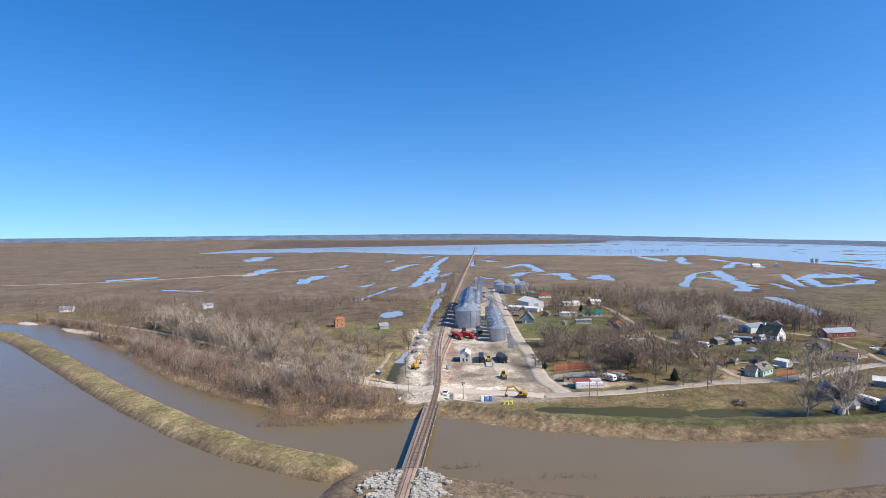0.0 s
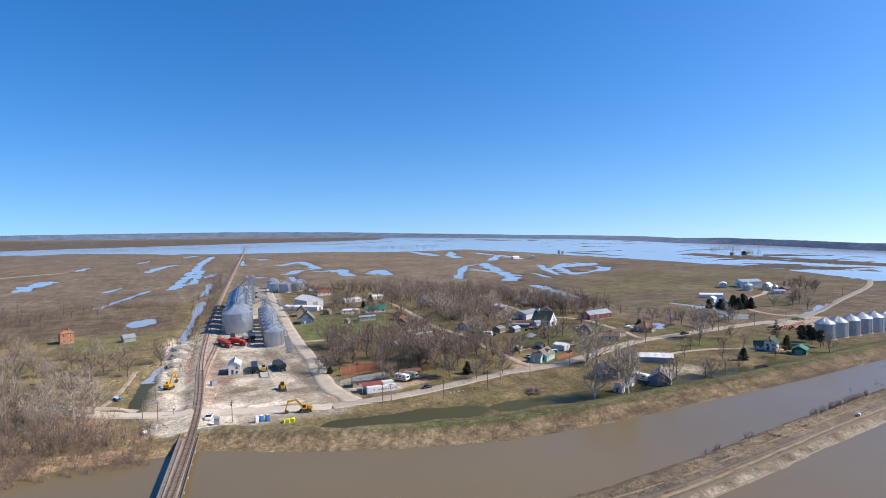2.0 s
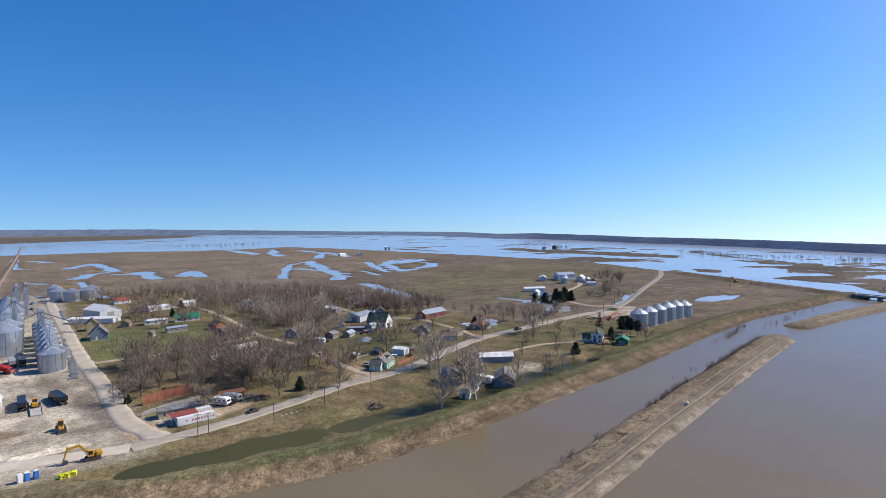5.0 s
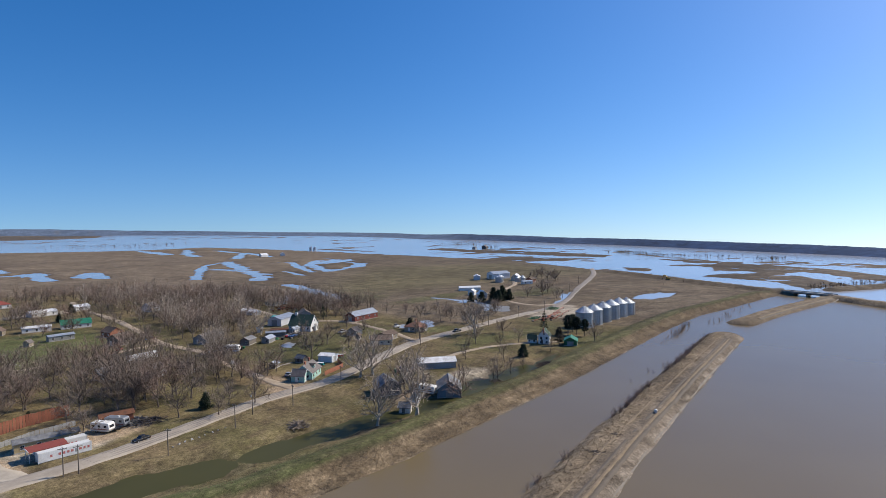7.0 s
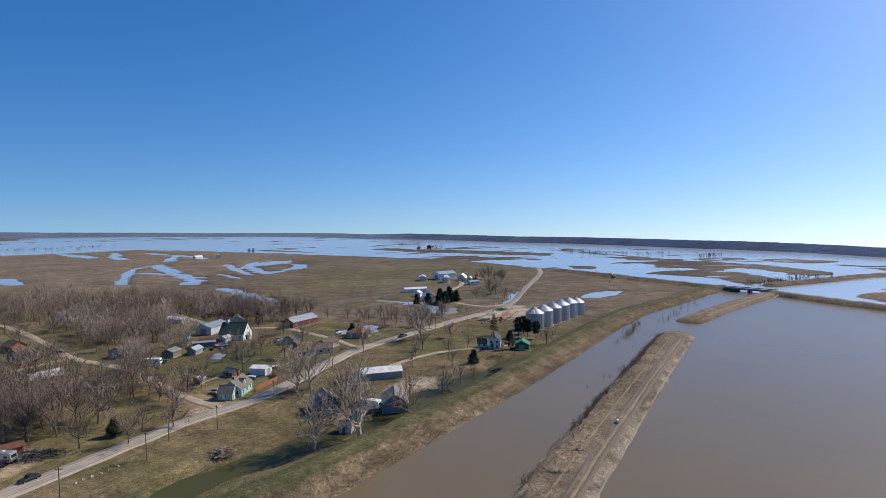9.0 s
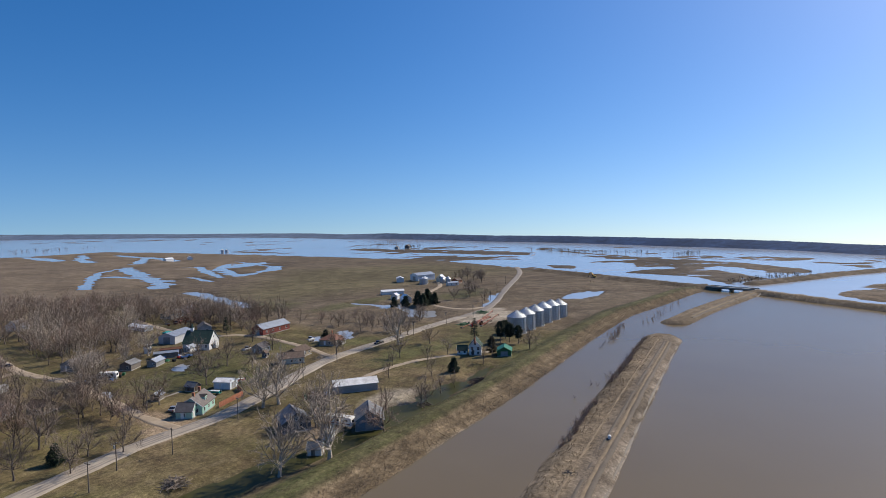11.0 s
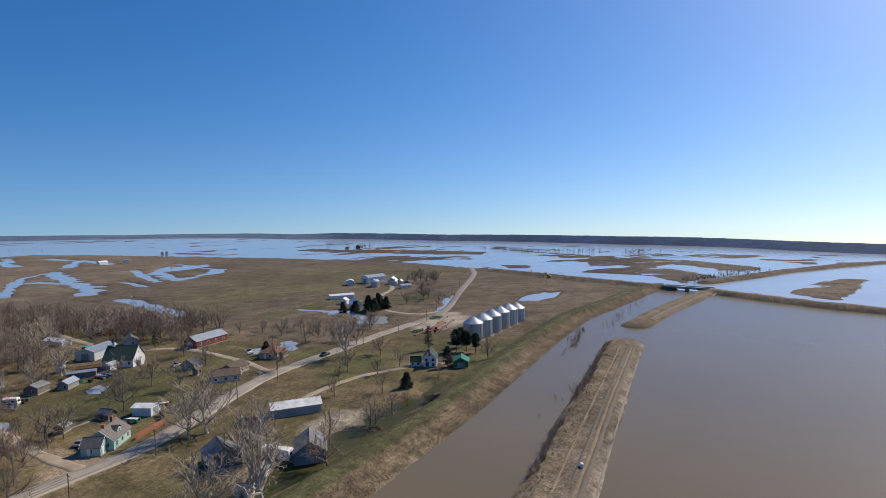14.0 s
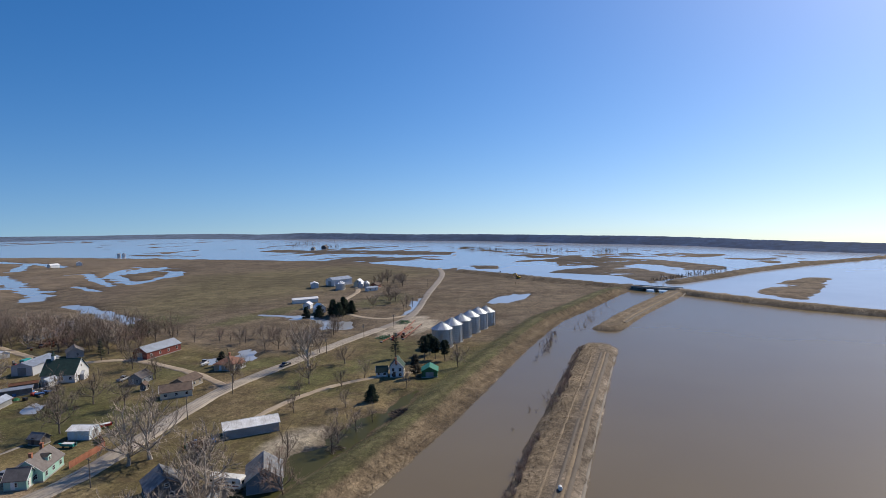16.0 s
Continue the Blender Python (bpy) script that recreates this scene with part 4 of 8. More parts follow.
def bare_tree_meshes(seed, h, spread, bark, twig, fork=0.28, limbs=9, twigs=6, thick=1.0, boughs=9, subs=3, fine=False):
    """A leafless tree: trunk with main limbs, and a crown of branches and twigs."""
    rng = random.Random(seed)
    tv, tf, cv, cf = [], [], [], []

    def wild(k):
        return Vector((rng.uniform(-k, k), rng.uniform(-k, k), rng.uniform(-k, k)))

    r0 = 0.024 * h * thick
    p = Vector((0, 0, -0.2))
    trunk = [p]
    for k in range(4):
        p = p + Vector((rng.uniform(-1, 1) * 0.02 * h, rng.uniform(-1, 1) * 0.02 * h, h * (fork + 0.2) / 4))
        trunk.append(p)
    for k in range(4):
        limb(tv, tf, trunk[k], trunk[k + 1], r0 * (1.25 if k == 0 else 1) * (1 - 0.12 * k), r0 * (1 - 0.12 * (k + 1)), 6)
    for i in range(limbs):
        az = 2 * math.pi * (i + rng.uniform(-0.35, 0.35)) / limbs * 1.62
        low = i % 3 == 1
        start = trunk[1].lerp(trunk[3], rng.random()) if low else trunk[2].lerp(trunk[4], rng.random())
        u_top = 1.0 if i == 0 else rng.uniform(0.42, 0.66) if low else rng.uniform(0.62, 0.97)
        top = h * u_top
        out = spread * h * (rng.uniform(0.34, 0.52) if low else rng.uniform(0.12, 0.40)) * (0.35 if i == 0 else 1)
        end = Vector((math.cos(az) * out, math.sin(az) * out, top))
        mid = start.lerp(end, 0.45) + Vector((math.cos(az), math.sin(az), -0.2)) * 0.12 * out + wild(0.02 * h)
        limb(tv, tf, start, mid, r0 * 0.45, r0 * 0.27, 5)
        limb(tv, tf, mid, end, r0 * 0.27, r0 * 0.08, 4)
        for j in range(boughs):
            u = 0.22 + 0.78 * (j + rng.random()) / boughs
            a = start.lerp(mid, u / 0.5) if u < 0.5 else mid.lerp(end, (u - 0.5) / 0.5)
            d = (end - start).normalized() * 0.5 + wild(0.95)
            d.z += 0.15
            b = a + d.normalized() * h * rng.uniform(0.15, 0.32) * (1.15 - 0.35 * u)
            limb(cv, cf, a, b, r0 * 0.2, r0 * 0.09, 3)
            for k in range(twigs):
                w = a.lerp(b, rng.uniform(0.25, 1))
                dd = (d.normalized() + wild(0.9))
                dd.z += 0.35
                e = w + dd.normalized() * h * rng.uniform(0.08, 0.17)
                limb(cv, cf, w, e, r0 * 0.085 + 0.008, 0, 3 if fine else 1)
                for m in range(subs):
                    w2 = w.lerp(e, rng.uniform(0.3, 0.9))
                    e2 = w2 + (dd.normalized() + wild(0.9)).normalized() * h * rng.uniform(0.05, 0.10)
                    limb(cv, cf, w2, e2, r0 * 0.065 + 0.006, 0, 1)
    return raw_mesh("trunk", tv, tf, bark), raw_mesh("crown", cv, cf, twig)


def tree_kind(name, meshes, label, category="tree"):
    ob = new(name)
    ob.empty_display_size = 0.5
    for nm, m in zip(("trunk", "crown"), meshes):
        c = new(nm, m)
        c.parent = ob
    return tagged(ob, label, category)


KINDS = {"far": [], "far_red": [], "dark": [], "pale": [], "red": [], "thin": [], "wood": [], "wood_pale": [], "wood_red": []}
for sd in range(4):
    KINDS["dark"].append(tree_kind("bare_tree", bare_tree_meshes(10 + sd, 10, 1.05 + 0.1 * sd, BARK, TWIG, 0.3), "leafless grey-brown deciduous tree on the lawn"))
for sd in range(3):
    KINDS["pale"].append(tree_kind("bare_tree", bare_tree_meshes(30 + sd, 14, 1.0, BARK_PALE, TWIG_PALE, 0.25, 11, 5, 1.35, 8, 3), "tall leafless tree with pale whitish limbs"))
for sd in range(2):
    KINDS["red"].append(tree_kind("bare_tree", bare_tree_meshes(50 + sd, 8, 1.25, BARK, TWIG_RED, 0.12, 9, 7, 0.8), "spreading leafless tree with reddish-brown twigs"))
for sd in range(2):
    KINDS["thin"].append(tree_kind("bare_tree", bare_tree_meshes(70 + sd, 9, 0.7, BARK, TWIG, 0.22, 6, 5, 0.8), "slender young leafless tree on the grass"))
# lighter builds of the same trees for woods too dense to count
for sd in range(4):
    KINDS["wood"].append(bare_tree_meshes(110 + sd, 12, 1.2, BARK, TWIG, 0.2, 7, 5, 1.0, 6, 3))
    KINDS["wood_pale"].append(bare_tree_meshes(130 + sd, 12, 1.35, BARK_PALE, TWIG_PALE, 0.14, 8, 5, 1.15, 6, 3))
    KINDS["wood_red"].append(bare_tree_meshes(150 + sd, 9, 1.1, BARK, TWIG_RED, 0.1, 7, 5, 0.9, 6, 3))
for sd in range(3):
    KINDS["far"].append(bare_tree_meshes(210 + sd, 12, 1.15, BARK, TWIG, 0.2, 7, 5, 1.0, 5, 1))
    KINDS["far_red"].append(bare_tree_meshes(230 + sd, 9, 1.1, BARK, TWIG_RED, 0.1, 7, 5, 0.9, 5, 1))
USED = set()
BASE_H = {"far": 12, "far_red": 9, "dark": 10, "pale": 14, "red": 8, "thin": 9, "wood": 12, "wood_pale": 12, "wood_red": 9}


def plant(kind, x, y, height, rng, z=None):
    src = rng.choice(KINDS[kind])
    s = height / BASE_H[kind]
    m = pose(x, y, at(x, y) if z is None else z, rng.uniform(-3, 3), rng.uniform(-3, 3), rng.uniform(0, 360))
    if src.name not in USED:
        USED.add(src.name)
        ob = src
        ob.matrix_world = m
    else:
        ob = copy_thing(src, m)
    ob.scale = (s * rng.uniform(0.9, 1.15), s * rng.uniform(0.9, 1.15), s)
    return ob


rng = random.Random(4)
# trees that stand singly
SINGLES = [("dark", 111, 228, 11), ("dark", 128, 228, 8), ("dark", 137, 326, 14), ("dark", 85, 231, 9), ("dark", 99, 279, 11), ("dark", 160, 289, 12), ("dark", 160, 257, 9),
           ("pale", 146, 175, 15), ("pale", 158, 170, 17), ("red", 181, 171, 10), ("pale", 183, 217, 16), ("pale", 178, 219, 14), ("dark", 173, 190, 12), ("pale", 176, 189, 14),
           ("dark", 134, 222, 8), ("dark", 120, 220, 9), ("dark", 186, 260, 12), ("dark", 163, 253, 10), ("dark", 239, 285, 9), ("dark", 247, 309, 11), ("pale", 274, 237, 17),
           ("dark", 245, 250, 11), ("dark", 254, 221, 9), ("thin", 255, 207, 7), ("thin", 267, 205, 8), ("thin", 236, 192, 7), ("thin", 206, 176, 8), ("thin", 221, 178, 8)]
SINGLES += [("dark", 292, 177, 9), ("thin", 199, 185, 8), ("dark", 296, 248, 8), ("dark", 283, 225, 8), ("thin", 226, 205, 7), ("thin", 240, 214, 7), ("dark", 144, 268, 8),
            ("dark", 86, 452, 9), ("dark", 143, 428, 9), ("pale", 165, 303, 14), ("pale", 160, 298, 12), ("dark", -2, 325, 13), ("dark", -16, 306, 9), ("pale", -45, 297, 13),
            ("pale", -33, 258, 15), ("pale", -27, 252, 14), ("pale", -24, 246, 11), ("dark", 212, 178, 8), ("thin", 230, 178, 6), ("thin", 262, 184, 7), ("dark", 300, 258, 9),
            ("pale", -30, 243, 12), ("pale", -40, 250, 13), ("pale", -52, 262, 14), ("pale", -60, 275, 13), ("dark", 66, 262, 9), ("dark", 270, 362, 12), ("dark", 283, 380, 10)]
for k, x, y, h in SINGLES:
    plant(k, x, y, h, rng)


def joined_wood(spots, seed, label):
    """A wood too dense to count, as one mesh for each kind of bark."""
    rg = random.Random(seed)
    heaps = {}
    for kind, x, y, z, h in spots:
        src = rg.choice(KINDS[kind])
        s = h / BASE_H[kind]
        a = rg.uniform(0, 6.28)
        for me in src:
            if me.name not in CACHE:
                co = np.empty(len(me.vertices) * 3)
                me.vertices.foreach_get("co", co)
                CACHE[me.name] = (co.reshape(-1, 3), [tuple(p.vertices) for p in me.polygons], me.materials[0])
            co, fs, material = CACHE[me.name]
            rot = np.array([[math.cos(a), -math.sin(a), 0], [math.sin(a), math.cos(a), 0], [0, 0, 1]])
            heap = heaps.setdefault(material.name, ([], [], [0], material))
            heap[0].append(co @ rot.T * s + np.array([x, y, z]))
            heap[1].append((fs, heap[2][0]))
            heap[2][0] += len(co)
    for name, (vs, runs, _, material) in heaps.items():
        co = np.concatenate(vs)
        loops = np.concatenate([np.fromiter((i for f in fs for i in f), int) + off for fs, off in runs])
        sizes = np.concatenate([np.fromiter((len(f) for f in fs), int) for fs, _ in runs])
        me = bpy.data.meshes.new("woods")
        me.vertices.add(len(co))
        me.vertices.foreach_set("co", co.ravel())
        me.loops.add(len(loops))
        me.loops.foreach_set("vertex_index", loops)
        me.polygons.add(len(sizes))
        me.polygons.foreach_set("loop_start", np.concatenate([[0], np.cumsum(sizes)[:-1]]))
        me.update(calc_edges=True)
        me.materials.append(material)
        tagged(new("woods", me), label, "woods", kind="stuff")


CACHE = {}


def scatter(poly, count, kinds, lo, hi, seed, gap=4.0, avoid=(), joined=""):
    spots = []
    rg = random.Random(seed)
    xs, ys = [q[0] for q in poly], [q[1] for q in poly]
    cand = np.array([(rg.uniform(min(xs), max(xs)), rg.uniform(min(ys), max(ys))) for _ in range(count * 40)])
    ok = inside(cand[:, 0], cand[:, 1], list(poly))
    for line, w in ((MAIN_ROAD, 6), *avoid):
        ok &= seg_dist(cand[:, 0], cand[:, 1], line)[0] > w
    for bx, by, br in KEEP_CLEAR:
        ok &= np.hypot(cand[:, 0] - bx, cand[:, 1] - by) > br
    if not joined:
        ok &= wobble(cand[:, 0], cand[:, 1], 26, seed) > -0.25
    cand = cand[ok]
    hs = ground(cand[:, 0], cand[:, 1])[0]
    got = []
    for (x, y), z in zip(cand, hs):
        if z < WATER_Z + 0.3 or any((x - a) ** 2 + (y - b) ** 2 < gap * gap for a, b in got):
            continue
        got.append((x, y))
        if joined:
            spots.append((rg.choice(kinds), x, y, z, rg.uniform(lo, hi)))
        else:
            plant(rg.choice(kinds), x, y, rg.uniform(lo, hi), rg, z)
        if len(got) >= count:
            break
    if joined:
        joined_wood(spots, seed, joined)


KEEP_CLEAR = [(112, 505, 26), (103, 485, 20), (91, 415, 14), (95, 455, 10), (144, 583, 12), (146, 441, 18), (131, 405, 8), (148, 366, 8), (176, 335, 10), (138, 315, 8), (115, 297, 6),
              (127, 285, 7), (230, 348, 14), (224, 314, 20), (240, 398, 16), (270, 321, 18), (262, 269, 10), (233, 287, 8), (229, 259, 14), (166, 236, 11), (186, 250, 9), (276, 424, 9),
              (166, 259, 5), (179, 257, 5), (77, 228, 11), (95, 236, 8), (136, 308, 13), (204, 312, 13), (171, 303, 12), (200, 255, 12)]
ST1 = [(152, 224), (153, 245), (157, 275), (162, 310), (160, 350), (168, 400), (176, 458), (180, 530)]
ST2 = [(240, 247), (250, 275), (257, 310), (256, 330), (244, 352), (250, 400)]
AV = ((ST1, 5), (ST2, 5))
scatter([(70, 250), (150, 236), (154, 300), (152, 340), (78, 335)], 52, ["dark", "dark", "red", "thin"], 8, 15, 61, 3.2, AV)
scatter([(165, 270), (215, 262), (220, 320), (205, 345), (170, 340)], 9, ["dark", "dark", "thin", "pale"], 8, 13, 64, 7, AV)
scatter([(258, 330), (300, 330), (302, 420), (270, 440), (255, 380)], 26, ["dark", "red", "thin"], 7, 13, 66, 5, AV)
scatter([(286, 262), (345, 262), (352, 275), (300, 330), (286, 330)], 10, ["dark", "thin"], 6, 9, 67, 6, AV)
scatter([(120, 420), (175, 400), (176, 520), (150, 560), (125, 480)], 20, ["dark", "red"], 7, 13, 68, 4, AV)
scatter([(-60, 232), (-12, 215), (-20, 236), (-60, 262)], 14, ["pale", "pale", "red"], 8, 13, 59, 4)
scatter([(-110, 340), (-50, 280), (-14, 275), (-10, 330), (-60, 400), (-120, 420)], 22, ["dark", "pale", "dark"], 8, 11, 70, 7)
scatter([(516, 325), (560, 345), (560, 375), (520, 360)], 10, ["dark"], 8, 11, 74, 6)
scatter([(395, 268), (455, 275), (480, 320), (430, 322)], 6, ["dark"], 7, 9, 75, 8)
WOOD = "dense leafless grey-brown woodland on the edge of town"
scatter([(182, 362), (222, 335), (225, 420), (262, 470), (240, 590), (192, 570), (184, 440)], 200, ["wood", "wood", "wood_pale", "wood_red", "wood"], 7, 15, 62, 2.6, AV, WOOD)
scatter([(110, 640), (160, 650), (240, 610), (300, 505), (300, 425), (262, 455), (238, 560), (130, 590)], 150, ["far", "far_red"], 8, 14, 63, 3.2, AV, WOOD)
scatter([(225, 425), (262, 385), (296, 345), (312, 352), (318, 400), (300, 440), (262, 475), (228, 478)], 100, ["wood", "wood", "wood_red", "wood_pale"], 7, 14, 53, 2.8, AV, "leafless grey woodland belt between the town and the fields")
scatter([(170, 345), (205, 342), (222, 420), (185, 440)], 26, ["wood", "wood_red"], 8, 14, 65, 3.4, AV, WOOD)
scatter([(72, 262), (150, 246), (150, 300), (150, 338), (80, 332)], 60, ["wood", "wood", "wood_red"], 6, 13, 57, 3.0, AV, "leafless grey trees between the houses")
scatter([(300, 330), (306, 330), (330, 275), (350, 268), (345, 262), (290, 262), (290, 330)], 14, ["wood", "wood_red"], 6, 9, 55, 4, AV, "leafless trees beside the flooded field")
BANK = ((WEST_LANE, 4),)
scatter([(-330, 505), (-195, 372), (-112, 268), (-56, 214), (-44, 236), (-96, 292), (-190, 398), (-330, 512)], 230, ["wood_red", "wood_red", "wood_red", "wood", "wood_pale"], 6.5, 11, 69, 2.6, BANK, "dense reddish leafless thicket along the flooded bank")
scatter([(-215, 440), (-130, 345), (-100, 300), (-76, 270), (-62, 276), (-82, 318), (-120, 362), (-200, 462)], 44, ["pale"], 13, 18, 60, 5.5, BANK)
scatter([(-150, 372), (-60, 300), (-52, 308), (-60, 350), (-120, 410), (-160, 412)], 30, ["dark", "pale", "red", "dark"], 8, 13, 76, 6, BANK)
scatter([(-85, 235), (-54, 212), (-28, 200), (-10, 200), (-18, 222), (-50, 250)], 90, ["wood_red", "wood_red", "wood"], 5, 9, 56, 2.3, BANK, "dense reddish thicket of leafless trees on the bank")
scatter([(-330, 540), (-190, 425), (-130, 372), (-110, 430), (-60, 400), (-120, 480), (-330, 600)], 170, ["far", "wood", "far"], 8, 13, 58, 3.6, BANK, "leafless grey woodland beyond the lane")
scatter([(-420, 600), (-120, 490), (-60, 470), (-45, 560), (-60, 610), (-420, 650)], 120, ["far", "far_red"], 9, 12, 71, 4.2, (), "leafless woodland strip at the field's edge")
scatter([(8, 390), (16, 380), (60, 700), (80, 950), (62, 950), (30, 640)], 80, ["far_red", "far"], 5, 9, 72, 4, (), "leafless scrub trees along the railway")
scatter([(-2, 560), (2, 590), (-70, 612), (-74, 600)], 36, ["far", "far_red"], 5, 8, 73, 3, (), "leafless hedgerow trees")


def brush(name, places, material, label, h_lo, h_hi, stems, seed, category="brush"):
    """Thickets of thin stems, too many to count."""
    rg = random.Random(seed)
    vs, fs = [], []
    zs = ats(places)
    for (x, y), z in zip(places, zs):
        base = Vector((x, y, max(z, WATER_Z) - 0.1))
        for k in range(stems):
            h = rg.uniform(h_lo, h_hi)
            a = rg.uniform(0, 6.28)
            lean = rg.uniform(0.1, 0.6)
            tip = base + Vector((math.cos(a) * h * lean, math.sin(a) * h * lean, h))
            limb(vs, fs, base + Vector((rg.uniform(-.4, .4), rg.uniform(-.4, .4), 0)), tip, 0.035, 0, 3)
            for j in range(3):
                w = base.lerp(tip, rg.uniform(0.35, 0.9))
                e = w + Vector((rg.uniform(-1, 1), rg.uniform(-1, 1), rg.uniform(0, 0.9))) * h * 0.3
                limb(vs, fs, w, e, 0.025, 0, 3)
    return tagged(new(name, raw_mesh(name, vs, fs, material)), label, category, kind="stuff")


def along(line, lo, hi, count, seed, t0=0.0, t1=1.0):
    """Places strewn beside a line, at offsets to its left."""
    pts, side = smooth_line(line, 2)
    rg = random.Random(seed)
    out = []
    for _ in range(count):
        f = (t0 + (t1 - t0) * rg.random()) * (len(pts) - 2)
        i, o = int(f), rg.uniform(lo, hi)
        q = pts[i].lerp(pts[i + 1], f - i)
        out.append((q.x - side[i].x * o, q.y - side[i].y * o))
    return out


brush("riverbank_brush", along(SHORE, -1, 10, 800, 81, 0.08, 0.50), TWIG_RED, "dense reddish leafless brush along the muddy bank", 2.0, 5.0, 6, 81)
brush("riverbank_brush", along(SHORE, 4, 30, 620, 182, 0.16, 0.47), TWIG_RED, "reddish-brown leafless thicket among the trees", 1.8, 4.6, 6, 182)
brush("riverbank_brush", along(SHORE, 6, 22, 260, 82, 0.10, 0.48), TWIG, "tangled grey leafless undergrowth under the trees", 1.5, 4.0, 6, 82)
rg = random.Random(5)
brush("riverbank_brush", [(rg.uniform(-60, -4), rg.uniform(186, 222)) for _ in range(620)], TWIG_RED, "tangled reddish brush on the bank by the crossing", 1.0, 3.2, 6, 80)
SPIT_BUSHES = [(142, 117.5, 5), (158, 119, 4), (196, 122.5, 8), (206, 123.5, 9), (213, 124.5, 9), (221, 125.5, 10), (228, 126.5, 9), (262, 130, 8), (268, 130.5, 9), (274, 131, 9), (281, 131.5, 10), (288, 132.5, 10), (295, 133.5, 10), (303, 134.5, 9),
               (311, 135.5, 7), (322, 136.5, 5), (334, 137.5, 6)]
rg = random.Random(83)
brush("spit_brush", [(x + rg.gauss(0, 1.8), y + rg.gauss(0, 0.7)) for x, y, n in SPIT_BUSHES for _ in range(n)], TWIG_RED, "reddish-brown leafless bushes along the spit's edge", 1.0, 2.9, 10, 83)
brush("levee_reeds", along(SHORE, 0.3, 7.9, 5200, 84, 0.50, 0.97), DRYSTEM, "flattened dry straw-coloured stalks on the levee slope", 0.2, 0.55, 3, 84, "reeds")
brush("levee_reeds", along(SHORE, 0.2, 7.6, 3000, 184, 0.50, 0.97), DEBRIS, "dark matted reeds and drift left by the flood on the levee slope", 0.15, 0.4, 3, 184, "reeds")
brush("spit_reeds", along(SPIT, -1, 8, 2200, 85, 0.0, 1.0), DRYSTEM, "dry stalks on the muddy spit", 0.2, 0.6, 3, 85, "reeds")
brush("spit_reeds", along(SPIT_WEST, -9, 9, 900, 86, 0.2, 1.0), DRYSTEM, "dry yellow grass on the western spit", 0.25, 0.7, 3, 86, "reeds")
brush("ditch_brush", along([(2, 300), (18, 420), (34, 560), (60, 760)], -8, 9, 330, 87), TWIG_RED, "leafless scrub along the railway ditch", 1.0, 3.0, 6, 87)
brush("hedge", along([(-74, 606), (-2, 590), (8, 572)], -4, 4, 160, 88), TWIG_RED, "dark leafless hedgerow at the field's edge", 2.0, 4.2, 7, 88, "hedge")
rg = random.Random(9)
clump = [(x + rg.gauss(0, 4), y + rg.gauss(0, 1.5)) for x, y, n in [(369.6, 158.9, 22), (355.1, 156.6, 26), (341.9, 154.5, 20), (333.1, 153.5, 10), (323.7, 152.2, 6)] for _ in range(n)]
clump += [(13 + rg.gauss(0, 4), 141 + rg.gauss(0, .8)) for _ in range(16)] + [(40 + rg.gauss(0, 4), 130 + rg.gauss(0, 1)) for _ in range(14)] + [(25 + rg.gauss(0, 2), 128 + rg.gauss(0, 1)) for _ in range(7)]
clump += [(440 + rg.uniform(-60, 60), 150 + rg.gauss(0, 2)) for _ in range(40)] + [(255 + rg.gauss(0, 12), 135 + rg.gauss(0, 1.5)) for _ in range(9)]
brush("drowned_brush", clump, TWIG_RED, "bare bush tops standing in the flooded channel", 0.8, 2.4, 5, 90)


def flooded_trees(line, wide, count, seed, lo=4, hi=9):
    rg = random.Random(seed)
    vs, fs = [], []
    pts, _ = smooth_line(line, 10)
    for _ in range(count):
        q = rg.choice(pts) + Vector((rg.gauss(0, wide), rg.gauss(0, wide), 0))
        h = rg.uniform(lo, hi)
        base = Vector((q.x, q.y, -1.5))
        limb(vs, fs, base, base + Vector((0, 0, h * 0.8)), 0.1, 0.03, 3)
        for k in range(22):
            w = base + Vector((0, 0, h * rg.uniform(0.15, 0.95)))
            e = w + Vector((rg.uniform(-1, 1), rg.uniform(-1, 1), rg.uniform(0.1, 0.8))) * h * 0.42
            limb(vs, fs, w, e, 0.10, 0, 1)
            for m in range(2):
                w2 = w.lerp(e, rg.uniform(0.3, 0.9))
                limb(vs, fs, w2, w2 + Vector((rg.uniform(-1, 1), rg.uniform(-1, 1), rg.uniform(0, 0.8))) * h * 0.2, 0.08, 0, 1)
    return tagged(new("flooded_trees", raw_mesh("flooded_trees", vs, fs, BARK)), "far rows of leafless trees standing in the flood", "trees", kind="stuff")


flooded_trees([(1030, 500), (985, 430), (950, 385), (960, 300)], 9, 150, 91, 2.5, 5)
flooded_trees([(922, 233), (960, 235)], 10, 40, 92, 3, 5)
flooded_trees([(600, 130), (640, 112), (700, 80)], 6, 90, 93, 1.8, 3.6)
flooded_trees([(600, 2000), (750, 1900), (900, 1800)], 60, 150, 94, 4, 7)
flooded_trees([(-300, 2700), (100, 2600), (400, 2500)], 60, 220, 95, 4, 7)
flooded_trees([(-900, 1900), (-500, 2000), (-350, 1900)], 50, 180, 96, 4, 7)
flooded_trees([(1100, 900), (1200, 1000), (1300, 1100)], 40, 90, 97, 3, 6)
flooded_trees([(560, 235), (600, 262), (640, 300)], 6, 14, 98, 1, 3)
flooded_trees([(1040, 790), (1052, 800)], 7, 26, 99, 5, 8)
flooded_trees([(-480, 1300), (-300, 1330)], 12, 60, 100, 5, 9)


